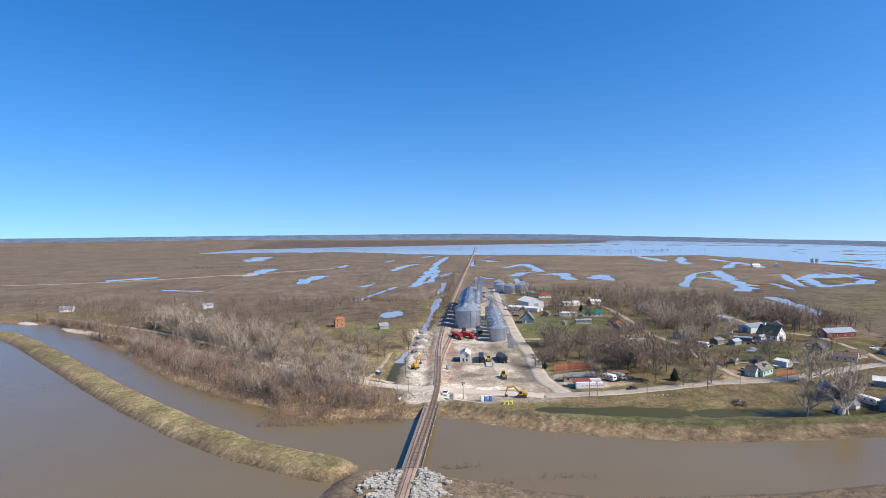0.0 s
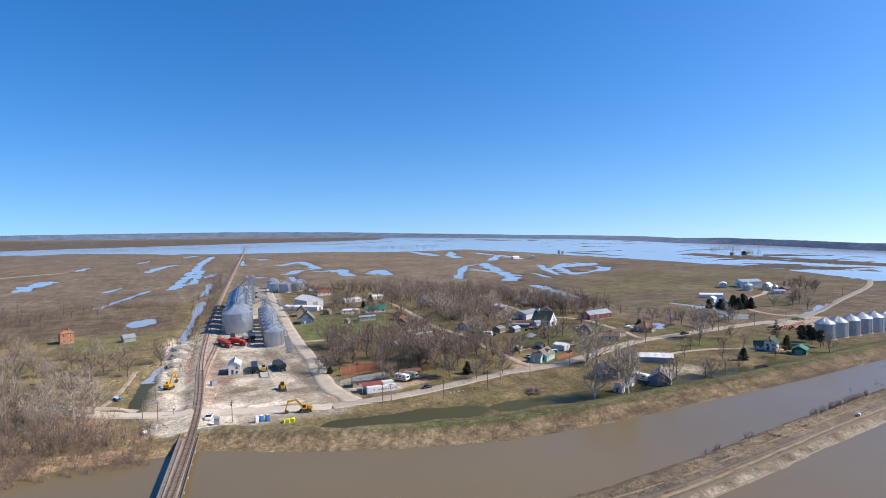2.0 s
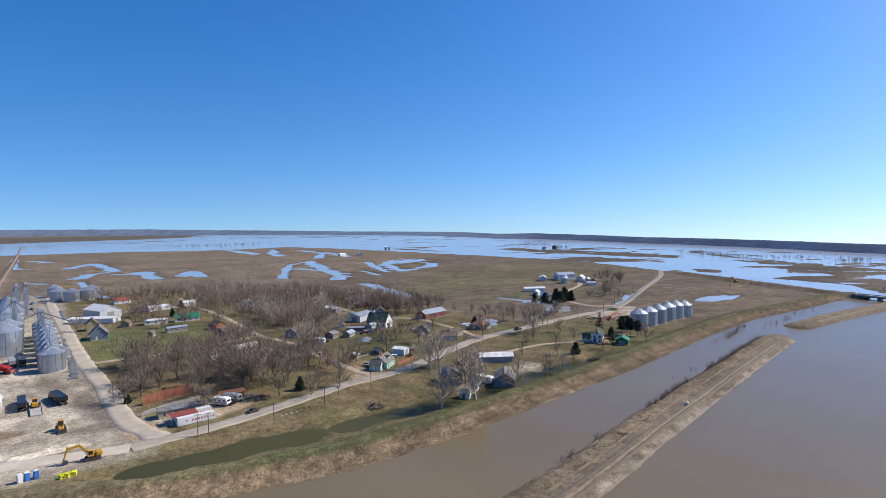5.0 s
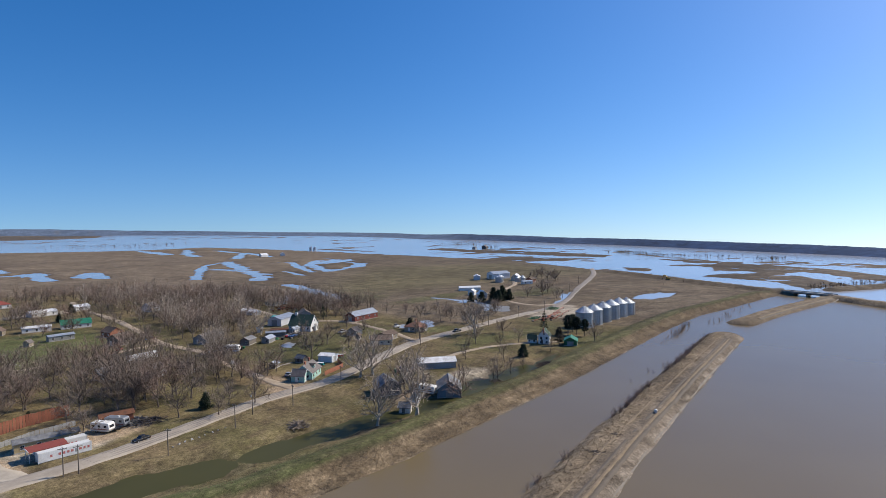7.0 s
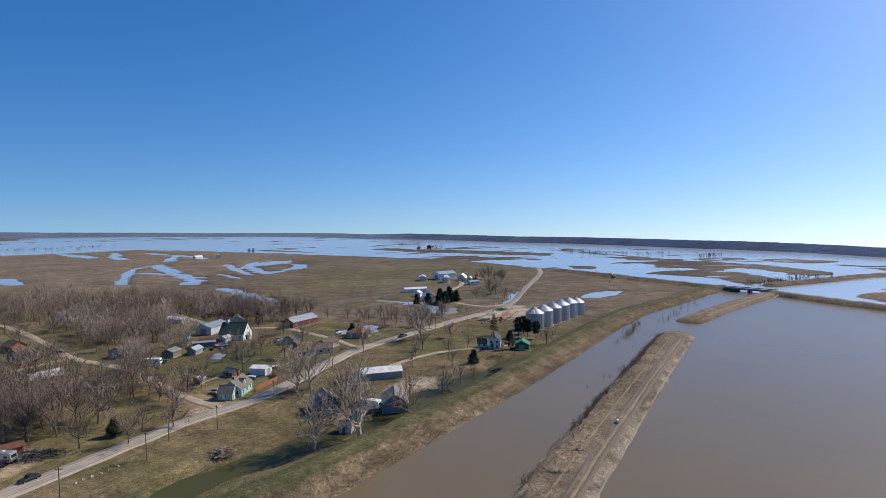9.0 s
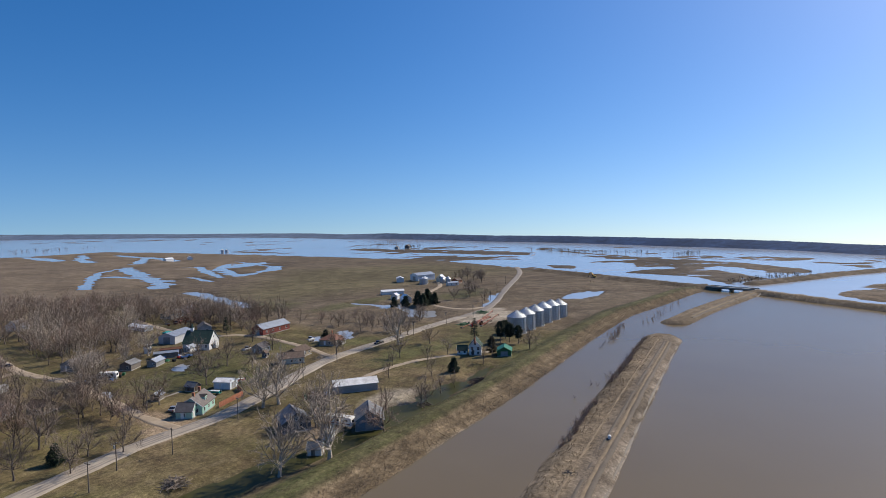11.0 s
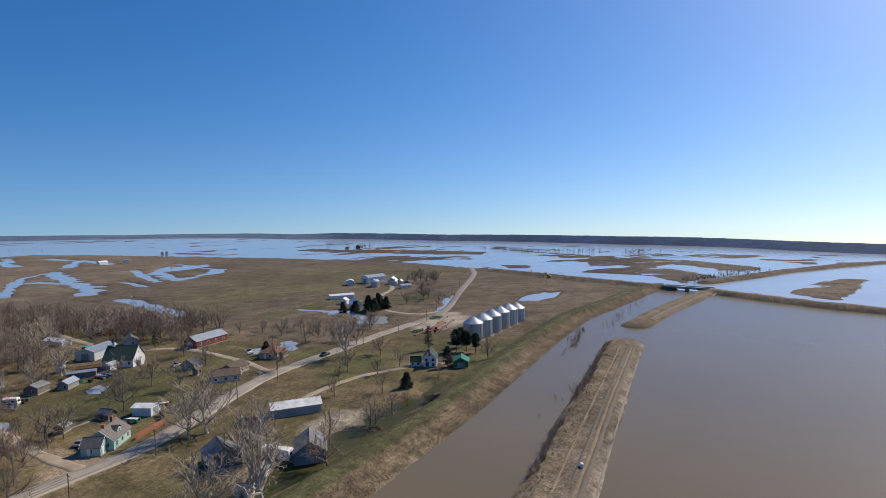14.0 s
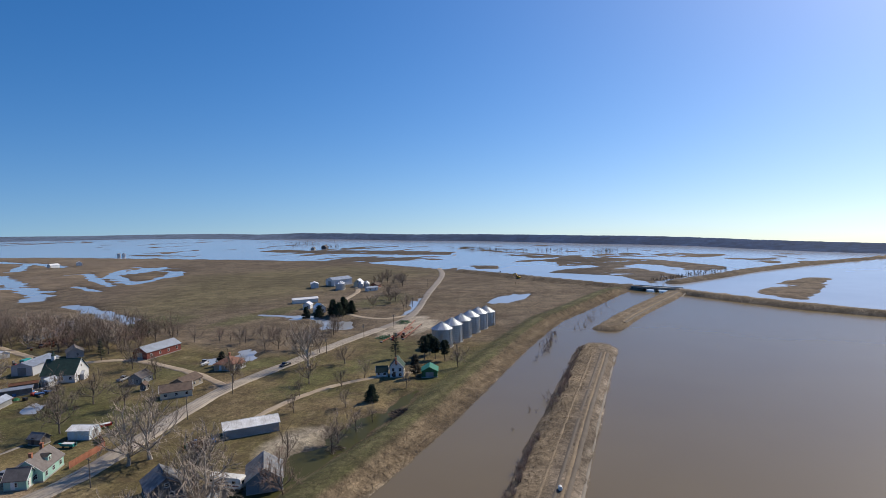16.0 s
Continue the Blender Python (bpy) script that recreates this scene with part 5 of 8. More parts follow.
def tufts(name, count, poly, material, label, lo, hi, seed, blades=6, clear=()):
    """Clumps of dead grass and weeds, too many to count."""
    rg = random.Random(seed)
    xs, ys = [q[0] for q in poly], [q[1] for q in poly]
    cand = np.array([(rg.uniform(min(xs), max(xs)), rg.uniform(min(ys), max(ys))) for _ in range(count * 3)])
    ok = inside(cand[:, 0], cand[:, 1], list(poly)) & (wobble(cand[:, 0], cand[:, 1], 15, seed) > -0.15)
    for line, w in ((MAIN_ROAD, 4.2), (ST1, 2.6), (ST2, 2.6), *clear):
        ok &= seg_dist(cand[:, 0], cand[:, 1], line)[0] > w
    cand = cand[ok][:count]
    zs = ats(cand)
    vs, fs = [], []
    for (x, y), z in zip(cand, zs):
        if z < WATER_Z + 0.1:
            continue
        for k in range(blades):
            h = rg.uniform(lo, hi)
            b = Vector((x + rg.uniform(-.5, .5), y + rg.uniform(-.5, .5), z - 0.05))
            limb(vs, fs, b, b + Vector((rg.uniform(-.8, .8) * h, rg.uniform(-.8, .8) * h, h)), 0.07, 0, 1)
    return tagged(new(name, raw_mesh(name, vs, fs, material)), label, "grass", kind="stuff")


TOWN_LOTS = [(66, 190), (330, 172), (332, 250), (300, 330), (262, 420), (150, 430), (78, 345)]
tufts("dead_grass", 5200, TOWN_LOTS, DRYSTEM, "tufts of dead straw-coloured grass on the lots", 0.08, 0.24, 301)
tufts("weeds", 1400, TOWN_LOTS, DEBRIS, "dead weeds and leaf litter on the lots", 0.05, 0.14, 302)
tufts("weeds", 2600, [(-120, 290), (-8, 225), (0, 420), (-90, 470)], BARK, "dark dead weeds under the trees by the lane", 0.2, 0.6, 303)
tufts("stubble", 4200, [(300, 262), (392, 258), (600, 340), (640, 420), (420, 520), (310, 440)], DRYSTEM, "pale crop stubble in the brown field", 0.08, 0.2, 304, 4)
tufts("levee_grass", 3800, [(10, 172), (120, 158), (250, 162), (345, 172), (420, 172), (420, 190), (250, 182), (120, 176), (20, 192)], DRYSTEM, "dry grass on the levee crest", 0.06, 0.16, 305, 5)


def conifer_meshes(seed, h, r, dense, shape, low, whorls=0, needles=None):
    """An evergreen: branches with flat sprays of needles. shape: crown width by height, from its foot to its tip."""
    rg = random.Random(seed)
    tv, tf, cv, cf = [], [], [], []
    limb(tv, tf, Vector((0, 0, -0.2)), Vector((rg.uniform(-.2, .2), rg.uniform(-.2, .2), h * 0.97)), 0.022 * h, 0.02, 6)
    us = np.linspace(0, 1, len(shape))
    bulge = [(rg.uniform(0, 6.28), rg.uniform(0.1, 0.9), rg.uniform(0.15, 0.35)) for _ in range(5)]
    for k in range(dense):
        u = rg.random() ** 0.85
        if whorls:
            u = min(1.0, (round(u * whorls) + rg.uniform(-.14, .14)) / whorls)
        u = max(u, 0.0)
        z = h * (low + (0.99 - low) * u)
        a = rg.uniform(0, 6.28)
        rr = r * float(np.interp(u, us, shape)) * rg.uniform(0.55, 1.05)
        for az, bu, amt in bulge:
            rr *= 1 - amt * max(0.0, math.cos(a - az)) * max(0.0, 1 - abs(u - bu) / 0.22)
        rr += 0.12
        root = Vector((0, 0, z))
        tip = Vector((math.cos(a) * rr, math.sin(a) * rr, z + rg.uniform(-.16, .10) * rr))
        limb(tv, tf, root, root.lerp(tip, 0.8), 0.035, 0, 3)
        for j in range(5):
            c = root.lerp(tip, rg.uniform(0.3, 1.0))
            out = Vector((math.cos(a) + rg.uniform(-.7, .7), math.sin(a) + rg.uniform(-.7, .7), rg.uniform(-.35, .35))).normalized()
            side = out.cross(Vector((rg.uniform(-.4, .4), rg.uniform(-.4, .4), 1))).normalized()
            ln, wd = rg.uniform(0.35, 0.75) * (0.5 + 0.16 * r), rg.uniform(0.14, 0.3) * (0.5 + 0.16 * r)
            n = len(cv)
            cv += [tuple(c - out * ln * 0.4), tuple(c + side * wd), tuple(c + out * ln), tuple(c - side * wd), tuple(c + Vector((0, 0, 0.16)))]
            cf += [(n, n + 1, n + 4), (n + 1, n + 2, n + 4), (n + 2, n + 3, n + 4), (n + 3, n, n + 4)]
    return raw_mesh("trunk", tv, tf, BARK), raw_mesh("crown", cv, cf, needles or NEEDLE)


NEEDLE_BROWN = mat("winter_brown_needles", (0.075, 0.058, 0.034), (0.042, 0.036, 0.022), 0.9, scale=0.8, fine=4, bump=0, rand=0.2)
SPRUCE = tree_kind("conifer", conifer_meshes(5, 11, 3.0, 170, (1.0, 0.85, 0.6, 0.42, 0.22, 0.04), 0.16, 11), "tall open dark green spruce behind the farmhouse", "conifer")
PINE = tree_kind("pine", conifer_meshes(8, 10, 3.3, 380, (0.35, 0.75, 1.0, 0.95, 0.7, 0.2), 0.3), "dark green pine with a rounded crown on a bare trunk", "pine")
CEDAR = tree_kind("cedar", conifer_meshes(6, 6, 2.7, 420, (0.9, 1.0, 0.85, 0.6, 0.35, 0.05), 0.03), "dense dark green cedar tree", "cedar")
BROWN_CEDAR = tree_kind("cedar", conifer_meshes(9, 9.5, 3.0, 380, (0.6, 1.0, 0.9, 0.75, 0.5, 0.1), 0.14, 0, NEEDLE_BROWN), "brownish winter cedar beside the farmhouse gable", "cedar")
EVERGREENS = ((SPRUCE, ((298, 209, 1.1), (253, 338, 0.9))),
              (PINE, ((300, 196, 1.12), (302, 192, 0.95), (301, 187, 0.85), (309, 198, 1.0))),
              (BROWN_CEDAR, ((275, 187, 1.0),)),
              (CEDAR, ((121, 230, 1.0), (244, 187, 1.0), (264, 275, 1.0), (169, 509, 1.1), (150, 470, 1.0), (376, 319, 1.2), (380, 312, 1.4), (384, 304, 1.7), (388, 299, 1.8), (393, 296, 1.5),
                       (382, 298, 1.5), (396, 303, 1.4), (281, 405, 1.3), (67, 261, 0.6), (80, 262, 0.5), (300, 372, 1.6))))
for src, spots in EVERGREENS:
    for n, (x, y, k) in enumerate(spots):
        m = pose(x, y, at(x, y), 0, 0, x * 37 % 360)
        if n == 0:
            ob = src
            ob.matrix_world = m
        else:
            ob = copy_thing(src, m)
        ob.scale = (k * (0.9 + 0.05 * (n % 4)), k * 1.05, k * (0.92 + 0.06 * (n % 3)))


# ---------------------------------------------------------------- buildings
def add_window(parent, x, y, z, w, h, along_x, out, pane=True):
    """A framed pane on a wall; out: which way the wall faces along its axis."""
    d = 0.06
    f = bmesh.new()
    t = 0.09
    for cx, cz, sx, sz in ((0, h / 2, w + 2 * t, t), (0, -h / 2, w + 2 * t, t), (-w / 2 - t / 2, 0, t, h), (w / 2 + t / 2, 0, t, h), (0, 0, w, 0.05)):
        if along_x:
            box(f, x + cx, y + out * d / 2, z + cz, sx, d, sz)
        else:
            box(f, x + out * d / 2, y + cx, z + cz, d, sx, sz)
    win = part("window", f, WHITE, parent)
    g = bmesh.new()
    if along_x:
        box(g, x, y + out * 0.012, z, w, 0.02, h)
    else:
        box(g, x + out * 0.012, y, z, 0.02, w, h)
    part("pane", g, GLASS_DARK, win)


def add_door(parent, x, y, z, w, h, along_x, out, material):
    bm = bmesh.new()
    if along_x:
        box(bm, x, y + out * 0.03, z + h / 2, w, 0.08, h, 0.01)
    else:
        box(bm, x + out * 0.03, y, z + h / 2, 0.08, w, h, 0.01)
    return part("door", bm, material, parent)


def building(name, cx, cy, turn, length, width, eave, ridge, wall, roof, label, category="house", hip=False, windows=2, gable_windows=1, storeys=1, door=None,
             big_door=0.0, chimney=None, porch=None, over=0.35, group="", ribs=False, dormer=False, k=1.0):
    """A pitched building. turn: the ridge's direction, degrees from +x. Local y runs along the ridge."""
    ob = thing(name, cx, cy, at(cx, cy) - 0.05, turn - 90, label, category, group)
    length, width, eave, ridge = length * k, width * k, eave * k ** 0.55, ridge * k ** 0.55
    w2, l2 = width / 2, length / 2
    bm = bmesh.new()
    box(bm, 0, 0, 0.1, width + 0.16, length + 0.16, 0.5)
    part("foundation", bm, CONCRETE, ob)
    bm = bmesh.new()
    if hip:
        box(bm, 0, 0, eave / 2 + 0.1, width, length, eave - 0.2)
    else:
        prism(bm, [(-w2, 0.1), (w2, 0.1), (w2, eave), (0, ridge - 0.06), (-w2, eave)], -l2, l2)
    part("wall", bm, wall, ob)
    # roof: two slabs, or four slopes
    slope = (ridge - eave) / w2
    th = 0.16
    if hip:
        bm = bmesh.new()
        r = max(l2 - w2, 0.15)
        lo = [bm.verts.new(v) for v in ((-w2 - over, -l2 - over, eave - 0.12), (w2 + over, -l2 - over, eave - 0.12), (w2 + over, l2 + over, eave - 0.12), (-w2 - over, l2 + over, eave - 0.12))]
        mid = [bm.verts.new((v.co.x, v.co.y, eave + 0.02)) for v in lo]
        a, b = bm.verts.new((0, -r, ridge)), bm.verts.new((0, r, ridge))
        bm.faces.new(lo[::-1])
        for i in range(4):
            bm.faces.new((lo[i], lo[(i + 1) % 4], mid[(i + 1) % 4], mid[i]))
        for f in ((mid[0], mid[1], a), (mid[1], mid[2], b, a), (mid[2], mid[3], b), (mid[3], mid[0], a, b)):
            bm.faces.new(f)
        part("roof", bm, roof, ob)
    else:
        for sg in (-1, 1):
            bm = bmesh.new()
            e = w2 + over
            z_e = ridge - slope * e
            prism(bm, [(0, ridge), (sg * e, z_e), (sg * e, z_e + th), (0, ridge + th)], -l2 - over, l2 + over)
            slab = part("roof_slope", bm, roof, ob)
            if ribs:
                bm = bmesh.new()
                n = max(4, int(length / 1.2))
                for i in range(n + 1):
                    y = -l2 - over + (length + 2 * over) * i / n
                    tube(bm, (sg * 0.05, y, ridge + th), (sg * e, y, z_e + th), 0.035, sides=4)
                part("roof_rib", bm, roof, slab)
        part("ridge_cap", tubed((0, -l2 - over, ridge + th), (0, l2 + over, ridge + th), 0.09, sides=6), roof, ob)
        for y in (-l2 - over, l2 + over):
            bm = bmesh.new()
            for sg in (-1, 1):
                e = w2 + over
                tube(bm, (0, y, ridge + th / 2), (sg * e, y, ridge - slope * e + th / 2), 0.09, sides=4)
            part("fascia", bm, WHITE if wall in (WHITE, MINT, OFFWHITE, BLUESIDE) else wall, ob)
    wh = min(1.25, eave * 0.4)
    for st in range(storeys):
        z = (st + 0.55) * eave / storeys
        for n in range(windows):
            y = -l2 + length * (n + 0.5) / windows
            for sg in (-1, 1):
                add_window(ob, sg * w2, y, z, 0.95, wh, False, sg)
        for n in range(gable_windows):
            x = -w2 + width * (n + 0.5) / gable_windows
            for sg in (-1, 1):
                add_window(ob, x + (0.9 if gable_windows == 1 else 0), sg * l2, z, 0.95, wh, True, sg)
    if gable_windows and not hip and ridge - eave > 2.2:
        for sg in (-1, 1):
            add_window(ob, 0, sg * l2, eave + 0.5 * (ridge - eave) - 0.3, 0.8, 0.9, True, sg)
    if door:
        add_door(ob, -w2 * 0.35, -l2, 0.3, 0.95, 2.05, True, -1, door)
        add_door(ob, -w2, l2 * 0.2, 0.3, 0.95, 2.05, False, -1, door)
    if big_door:
        for sg in (-1, 1):
            d = add_door(ob, 0, sg * l2, 0.12, big_door, min(eave * 0.85, 4.2), True, sg, GREYSIDE if wall is not GREYSIDE else WHITE)
    if chimney:
        for px, py in chimney:
            bm = bmesh.new()
            box(bm, px, py, ridge - 0.1, 0.7, 0.7, 2.2, 0.02)
            box(bm, px, py, ridge + 1.05, 0.85, 0.85, 0.16)
            part("chimney", bm, BRICK_RED, ob)
    if porch:
        side, depth = porch
        px = side * (w2 + depth / 2)
        pl = length * 0.55
        po = part("porch", boxed(px, 0, 0.2, depth, pl, 0.35), CONCRETE, ob)
        bm = bmesh.new()
        prism(bm, [(side * w2, eave * 0.95), (side * (w2 + depth + 0.2), eave * 0.78), (side * (w2 + depth + 0.2), eave * 0.78 + 0.14), (side * w2, eave * 0.95 + 0.14)], -pl / 2, pl / 2)
        part("porch_roof", bm, roof, po)
        for i in range(4):
            y = -pl / 2 + 0.15 + (pl - 0.3) * i / 3
            part("post", tubed((side * (w2 + depth - 0.1), y, 0.3), (side * (w2 + depth - 0.1), y, eave * 0.8), 0.08, sides=6), WHITE, po)
    if dormer:
        bm = bmesh.new()
        box(bm, w2 * 0.55, 0, eave + (ridge - eave) * 0.42, 1.6, 1.7, 1.5)
        dm = part("dormer", bm, wall, ob)
        bm = bmesh.new()
        z = eave + (ridge - eave) * 0.42 + 0.75
        for sg in (-1, 1):
            vv = [bm.verts.new(v) for v in ((w2 * 0.55 - 1.2, 0, z + 0.7), (w2 * 0.55 + 1.0, 0, z + 0.7), (w2 * 0.55 + 1.0, sg * 1.1, z - 0.1), (w2 * 0.55 - 1.2, sg * 1.1, z - 0.1))]
            bm.faces.new(vv)
        bmesh.ops.solidify(bm, geom=bm.faces, thickness=0.1)
        part("dormer_roof", bm, roof, dm)
        add_window(dm, w2 * 0.55 + 0.8, 0, z - 0.7, 0.8, 0.9, False, 1)
    return ob


ROOF_RUSSET = mat("russet_shingle", (0.24, 0.115, 0.075), (0.17, 0.085, 0.06), 0.9, scale=0.8, fine=6, bump=0.3)
ORANGE_BRICK = mat("orange_brick", (0.55, 0.24, 0.12), (0.43, 0.18, 0.095), 0.85, scale=0.8, fine=6)
ROOF_ORANGE = mat("orange_brown_shingle", (0.42, 0.19, 0.10), (0.33, 0.15, 0.085), 0.85, scale=0.8, fine=6, bump=0.3)
PALEWALL = mat("pale_metal_siding", (0.66, 0.67, 0.68), (0.58, 0.59, 0.60), 0.5, 0.1, 0.4, 3, 0.03)
YELLOWISH = mat("buff_siding", (0.50, 0.40, 0.22), (0.42, 0.33, 0.18), 0.75, scale=0.4, fine=4)
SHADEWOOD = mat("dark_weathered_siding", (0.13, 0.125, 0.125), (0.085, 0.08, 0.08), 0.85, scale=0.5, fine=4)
LIGHTBLUE = mat("pale_blue_siding", (0.68, 0.73, 0.76), (0.60, 0.65, 0.68), 0.7, scale=0.4, fine=4)

# church and its neighbours
ch = building("church", 226, 321, 119, 13, 10.5, 3.5, 8.6, WHITE, ROOF_GREEN, "white wooden church with a dark green shingle roof", "church", windows=4, gable_windows=2, door=TIMBER)
st = part("belfry", boxed(0, 4.0, 9.2, 1.3, 1.3, 1.8, 0.03), WHITE, ch)
part("spire", tubed((0, 4.0, 10.1), (0, 4.0, 12.2), 1.0, 0.03, sides=4), ROOF_GREEN, st)
bm = bmesh.new()
prism(bm, [(-1.3, 0.1), (1.3, 0.1), (1.3, 2.5), (0, 3.7), (-1.3, 2.5)], -8.0, -6.2)
part("entry_porch", bm, WHITE, ch)

building("metal_barn", 231, 349, 25, 19, 10, 4.4, 6.0, PALEWALL, ROOF_TIN, "long pale grey metal barn with a shallow roof", "barn", windows=0, gable_windows=0, big_door=3.6, ribs=True, k=0.9)
building("metal_shed", 240, 398, 92, 24, 8, 3.0, 4.4, PALEWALL, ROOF_WHITE, "low white metal shed among bare trees", "shed", windows=0, gable_windows=0, big_door=3, ribs=True, k=0.65)
building("red_barn", 270, 322, 6, 25, 10, 3.9, 6.4, BARN_RED, ROOF_TIN, "long red barn with a pale blue-grey metal roof", "barn", windows=4, gable_windows=0, big_door=3, ribs=True, k=0.82)
building("bungalow", 262, 269, 20, 10.5, 9.5, 3.0, 5.6, TAN, ROOF_RUSSET, "small tan bungalow with a brown hipped roof and porch", hip=True, door=WHITE, porch=(1, 2), chimney=[(0, 0.8)], k=0.9)
building("cottage", 234, 287, 20, 9, 7, 2.9, 4.9, GREYSIDE, ROOF_GREY, "small grey cottage with a dark shingle roof", door=WHITE, k=0.8)
building("ranch_house", 226, 258, -40, 13, 8, 2.9, 5.0, OFFWHITE, ROOF_BROWN, "cream ranch house with a brown shingle roof", windows=3, gable_windows=2, door=TIMBER, k=0.8)
building("ranch_house_wing", 236, 264, 14, 12, 7.5, 2.8, 4.6, TAN, ROOF_BROWN, "tan ranch house wing with a covered carport", windows=3, door=WHITE, porch=(-1, 1.8), k=0.85)
building("mint_house", 166, 236, 33, 13, 9, 3.3, 6.4, MINT, ROOF_GREY, "mint green house with a grey shingle roof and two brick chimneys", windows=3, gable_windows=2, door=WHITE, chimney=[(0, -3), (-1, 4)], porch=(-1, 1.8), dormer=True, k=0.78)
building("mint_house_wing", 160, 233, 123, 7, 6, 3.2, 5.6, MINT, ROOF_GREY, "gabled mint green house front with white trim", windows=1, gable_windows=2, door=WHITE, k=0.72)
building("garage", 187, 250, 112, 10, 8, 3.7, 4.7, LIGHTBLUE, ROOF_STAINED, "pale blue-white garage with a white roof", "garage", windows=0, gable_windows=1, door=WHITE, big_door=2.6, k=0.65)
building("garden_shed", 166, 259, 30, 5, 3.4, 2.2, 3.2, WOODGREY, ROOF_TIN, "open-sided wooden shed with a tin roof", "shed", windows=0, gable_windows=0, k=0.8)
building("round_shed", 179, 258, 100, 4.5, 3.2, 2.0, 3.2, WOODGREY, ROOF_PLANK, "small dark weathered shed by the lawn", "shed", windows=0, gable_windows=0, door=TIMBER)
building("long_shed", 208, 206, -40, 20, 9, 3.2, 4.7, GREYSIDE, ROOF_STAINED, "long grey shed with a stained white metal roof", "shed", windows=0, gable_windows=0, big_door=3, ribs=True, k=0.76)
building("old_barn", 185, 180, 42, 10.5, 8.5, 3.4, 6.2, BLUESIDE, ROOF_PLANK, "blue-grey barn with a patchy weathered roof beside the flooded ditch", "barn", windows=1, gable_windows=1, big_door=2.4, k=0.95)
building("white_shed", 161, 178, 120, 3.6, 2.8, 2.2, 3.4, WHITE, ROOF_PLANK, "small white shed with a grey roof under the trees", "shed", windows=0, gable_windows=0, door=WOODGREY)
building("white_shed", 171, 183, 30, 3.4, 2.6, 2.0, 3.0, WHITE, ROOF_PLANK, "tiny pale outbuilding beside the ditch", "shed", windows=0, gable_windows=0)
building("derelict_house", 170, 196, 60, 9, 8, 3.0, 5.6, SHADEWOOD, ROOF_PLANK, "derelict dark house behind bare trees", windows=1)
fh = building("farmhouse", 275, 195, 25, 9, 7.5, 4.8, 8.4, WHITE, ROOF_GREEN, "white two-storey farmhouse with a dark green roof and red chimney", windows=2, storeys=2, gable_windows=2, door=TIMBER, chimney=[(0, -4.6)], k=0.7)
building("farmhouse_wing", 272, 200, 115, 7, 5, 3.0, 5.2, WHITE, ROOF_GREEN, "low white farmhouse wing with a green roof", windows=2, door=WHITE, k=0.6)
building("green_garage", 279, 183, 25, 7, 6, 2.4, 4.0, GREEN_PAINT, ROOF_TEAL, "dark green garage with a bright green metal roof", "garage", windows=0, gable_windows=0, big_door=3)

# houses between the grain yard and the street
building("white_barn", 114, 512, 104, 28, 18, 6.0, 9.6, PALEWALL, ROOF_WHITE, "large white metal barn with a broad roof", "barn", windows=0, gable_windows=0, big_door=5, ribs=True, k=0.85)
building("warehouse", 103, 484, -40, 30, 10, 3.4, 4.2, WHITE, ROOF_WHITE, "low white flat-roofed warehouse beside the barn", "warehouse", windows=0, gable_windows=0, big_door=3)
building("blue_house", 91, 415, 78, 12, 9, 3.8, 8.4, BLUESIDE, ROOF_GREY, "steep-gabled blue-grey house on a green lawn", windows=2, gable_windows=2, door=WHITE, porch=(-1, 2), chimney=[(0, 0)])
building("buff_house", 95, 452, 80, 8, 7, 4.2, 7.6, YELLOWISH, ROOF_BROWN, "narrow buff-coloured gabled house", windows=2, storeys=2, gable_windows=1)
building("tan_garage", 114, 449, 60, 6, 5, 2.6, 4.4, TAN, ROOF_BROWN, "small tan garage behind the house", "garage", windows=0)
building("red_roof_house", 144, 583, 0, 13, 10, 3.0, 5.6, WHITE, ROOF_RED, "white bungalow with a red roof", windows=3, hip=True)
building("green_roof_house", 150, 441, -12, 17, 9, 3.0, 5.4, WHITE, ROOF_TEAL, "white house with a bright green metal roof", windows=4, ribs=True, door=WHITE, k=0.9)
building("white_annex", 131, 445, -12, 14, 7, 2.8, 3.4, WHITE, ROOF_WHITE, "low white annex with a flat roof", "annex", windows=3)
building("mobile_home", 131, 404, 0, 12, 4.2, 2.8, 3.4, GREYSIDE, ROOF_TIN, "silver mobile home under bare trees", "mobile home", windows=3)
building("tool_shed", 115, 398, 40, 3, 3, 2.2, 3.4, TAN, ROOF_GREY, "small tan tool shed", "shed", windows=0)
building("brown_house", 147, 366, 20, 10, 8, 3.2, 5.6, WOODGREY, ROOF_BROWN, "shabby brown house in the trees", windows=2, door=WHITE)
building("brown_house", 152, 392, 100, 9, 7, 3.0, 5.2, BRICK_RED, ROOF_BROWN, "small dark red-brown house in the trees", windows=2)
building("grey_house", 177, 334, 24, 14, 8, 3.0, 5.0, GREYSIDE, ROOF_GREY, "long grey house with peeling siding and a dark roof", windows=4, door=WHITE)
building("shack", 115, 298, 10, 7, 6, 2.6, 4.6, GREYSIDE, ROOF_PLANK, "tumbledown grey shack with a patched roof", "shack", windows=1)
building("shack", 128, 286, 30, 9, 6.5, 2.8, 4.8, GREYSIDE, ROOF_GREY, "weathered grey shack half hidden by trees", "shack", windows=2)
building("shack", 139, 281, 120, 6, 5, 2.6, 4.2, TAN, ROOF_BROWN, "small brown shack behind the trees", "shack", windows=1)
building("dark_roof_house", 277, 424, 10, 13, 9, 3.0, 5.4, BLUESIDE, ROOF_GREY, "blue-grey bungalow with a dark roof", hip=True, windows=3)
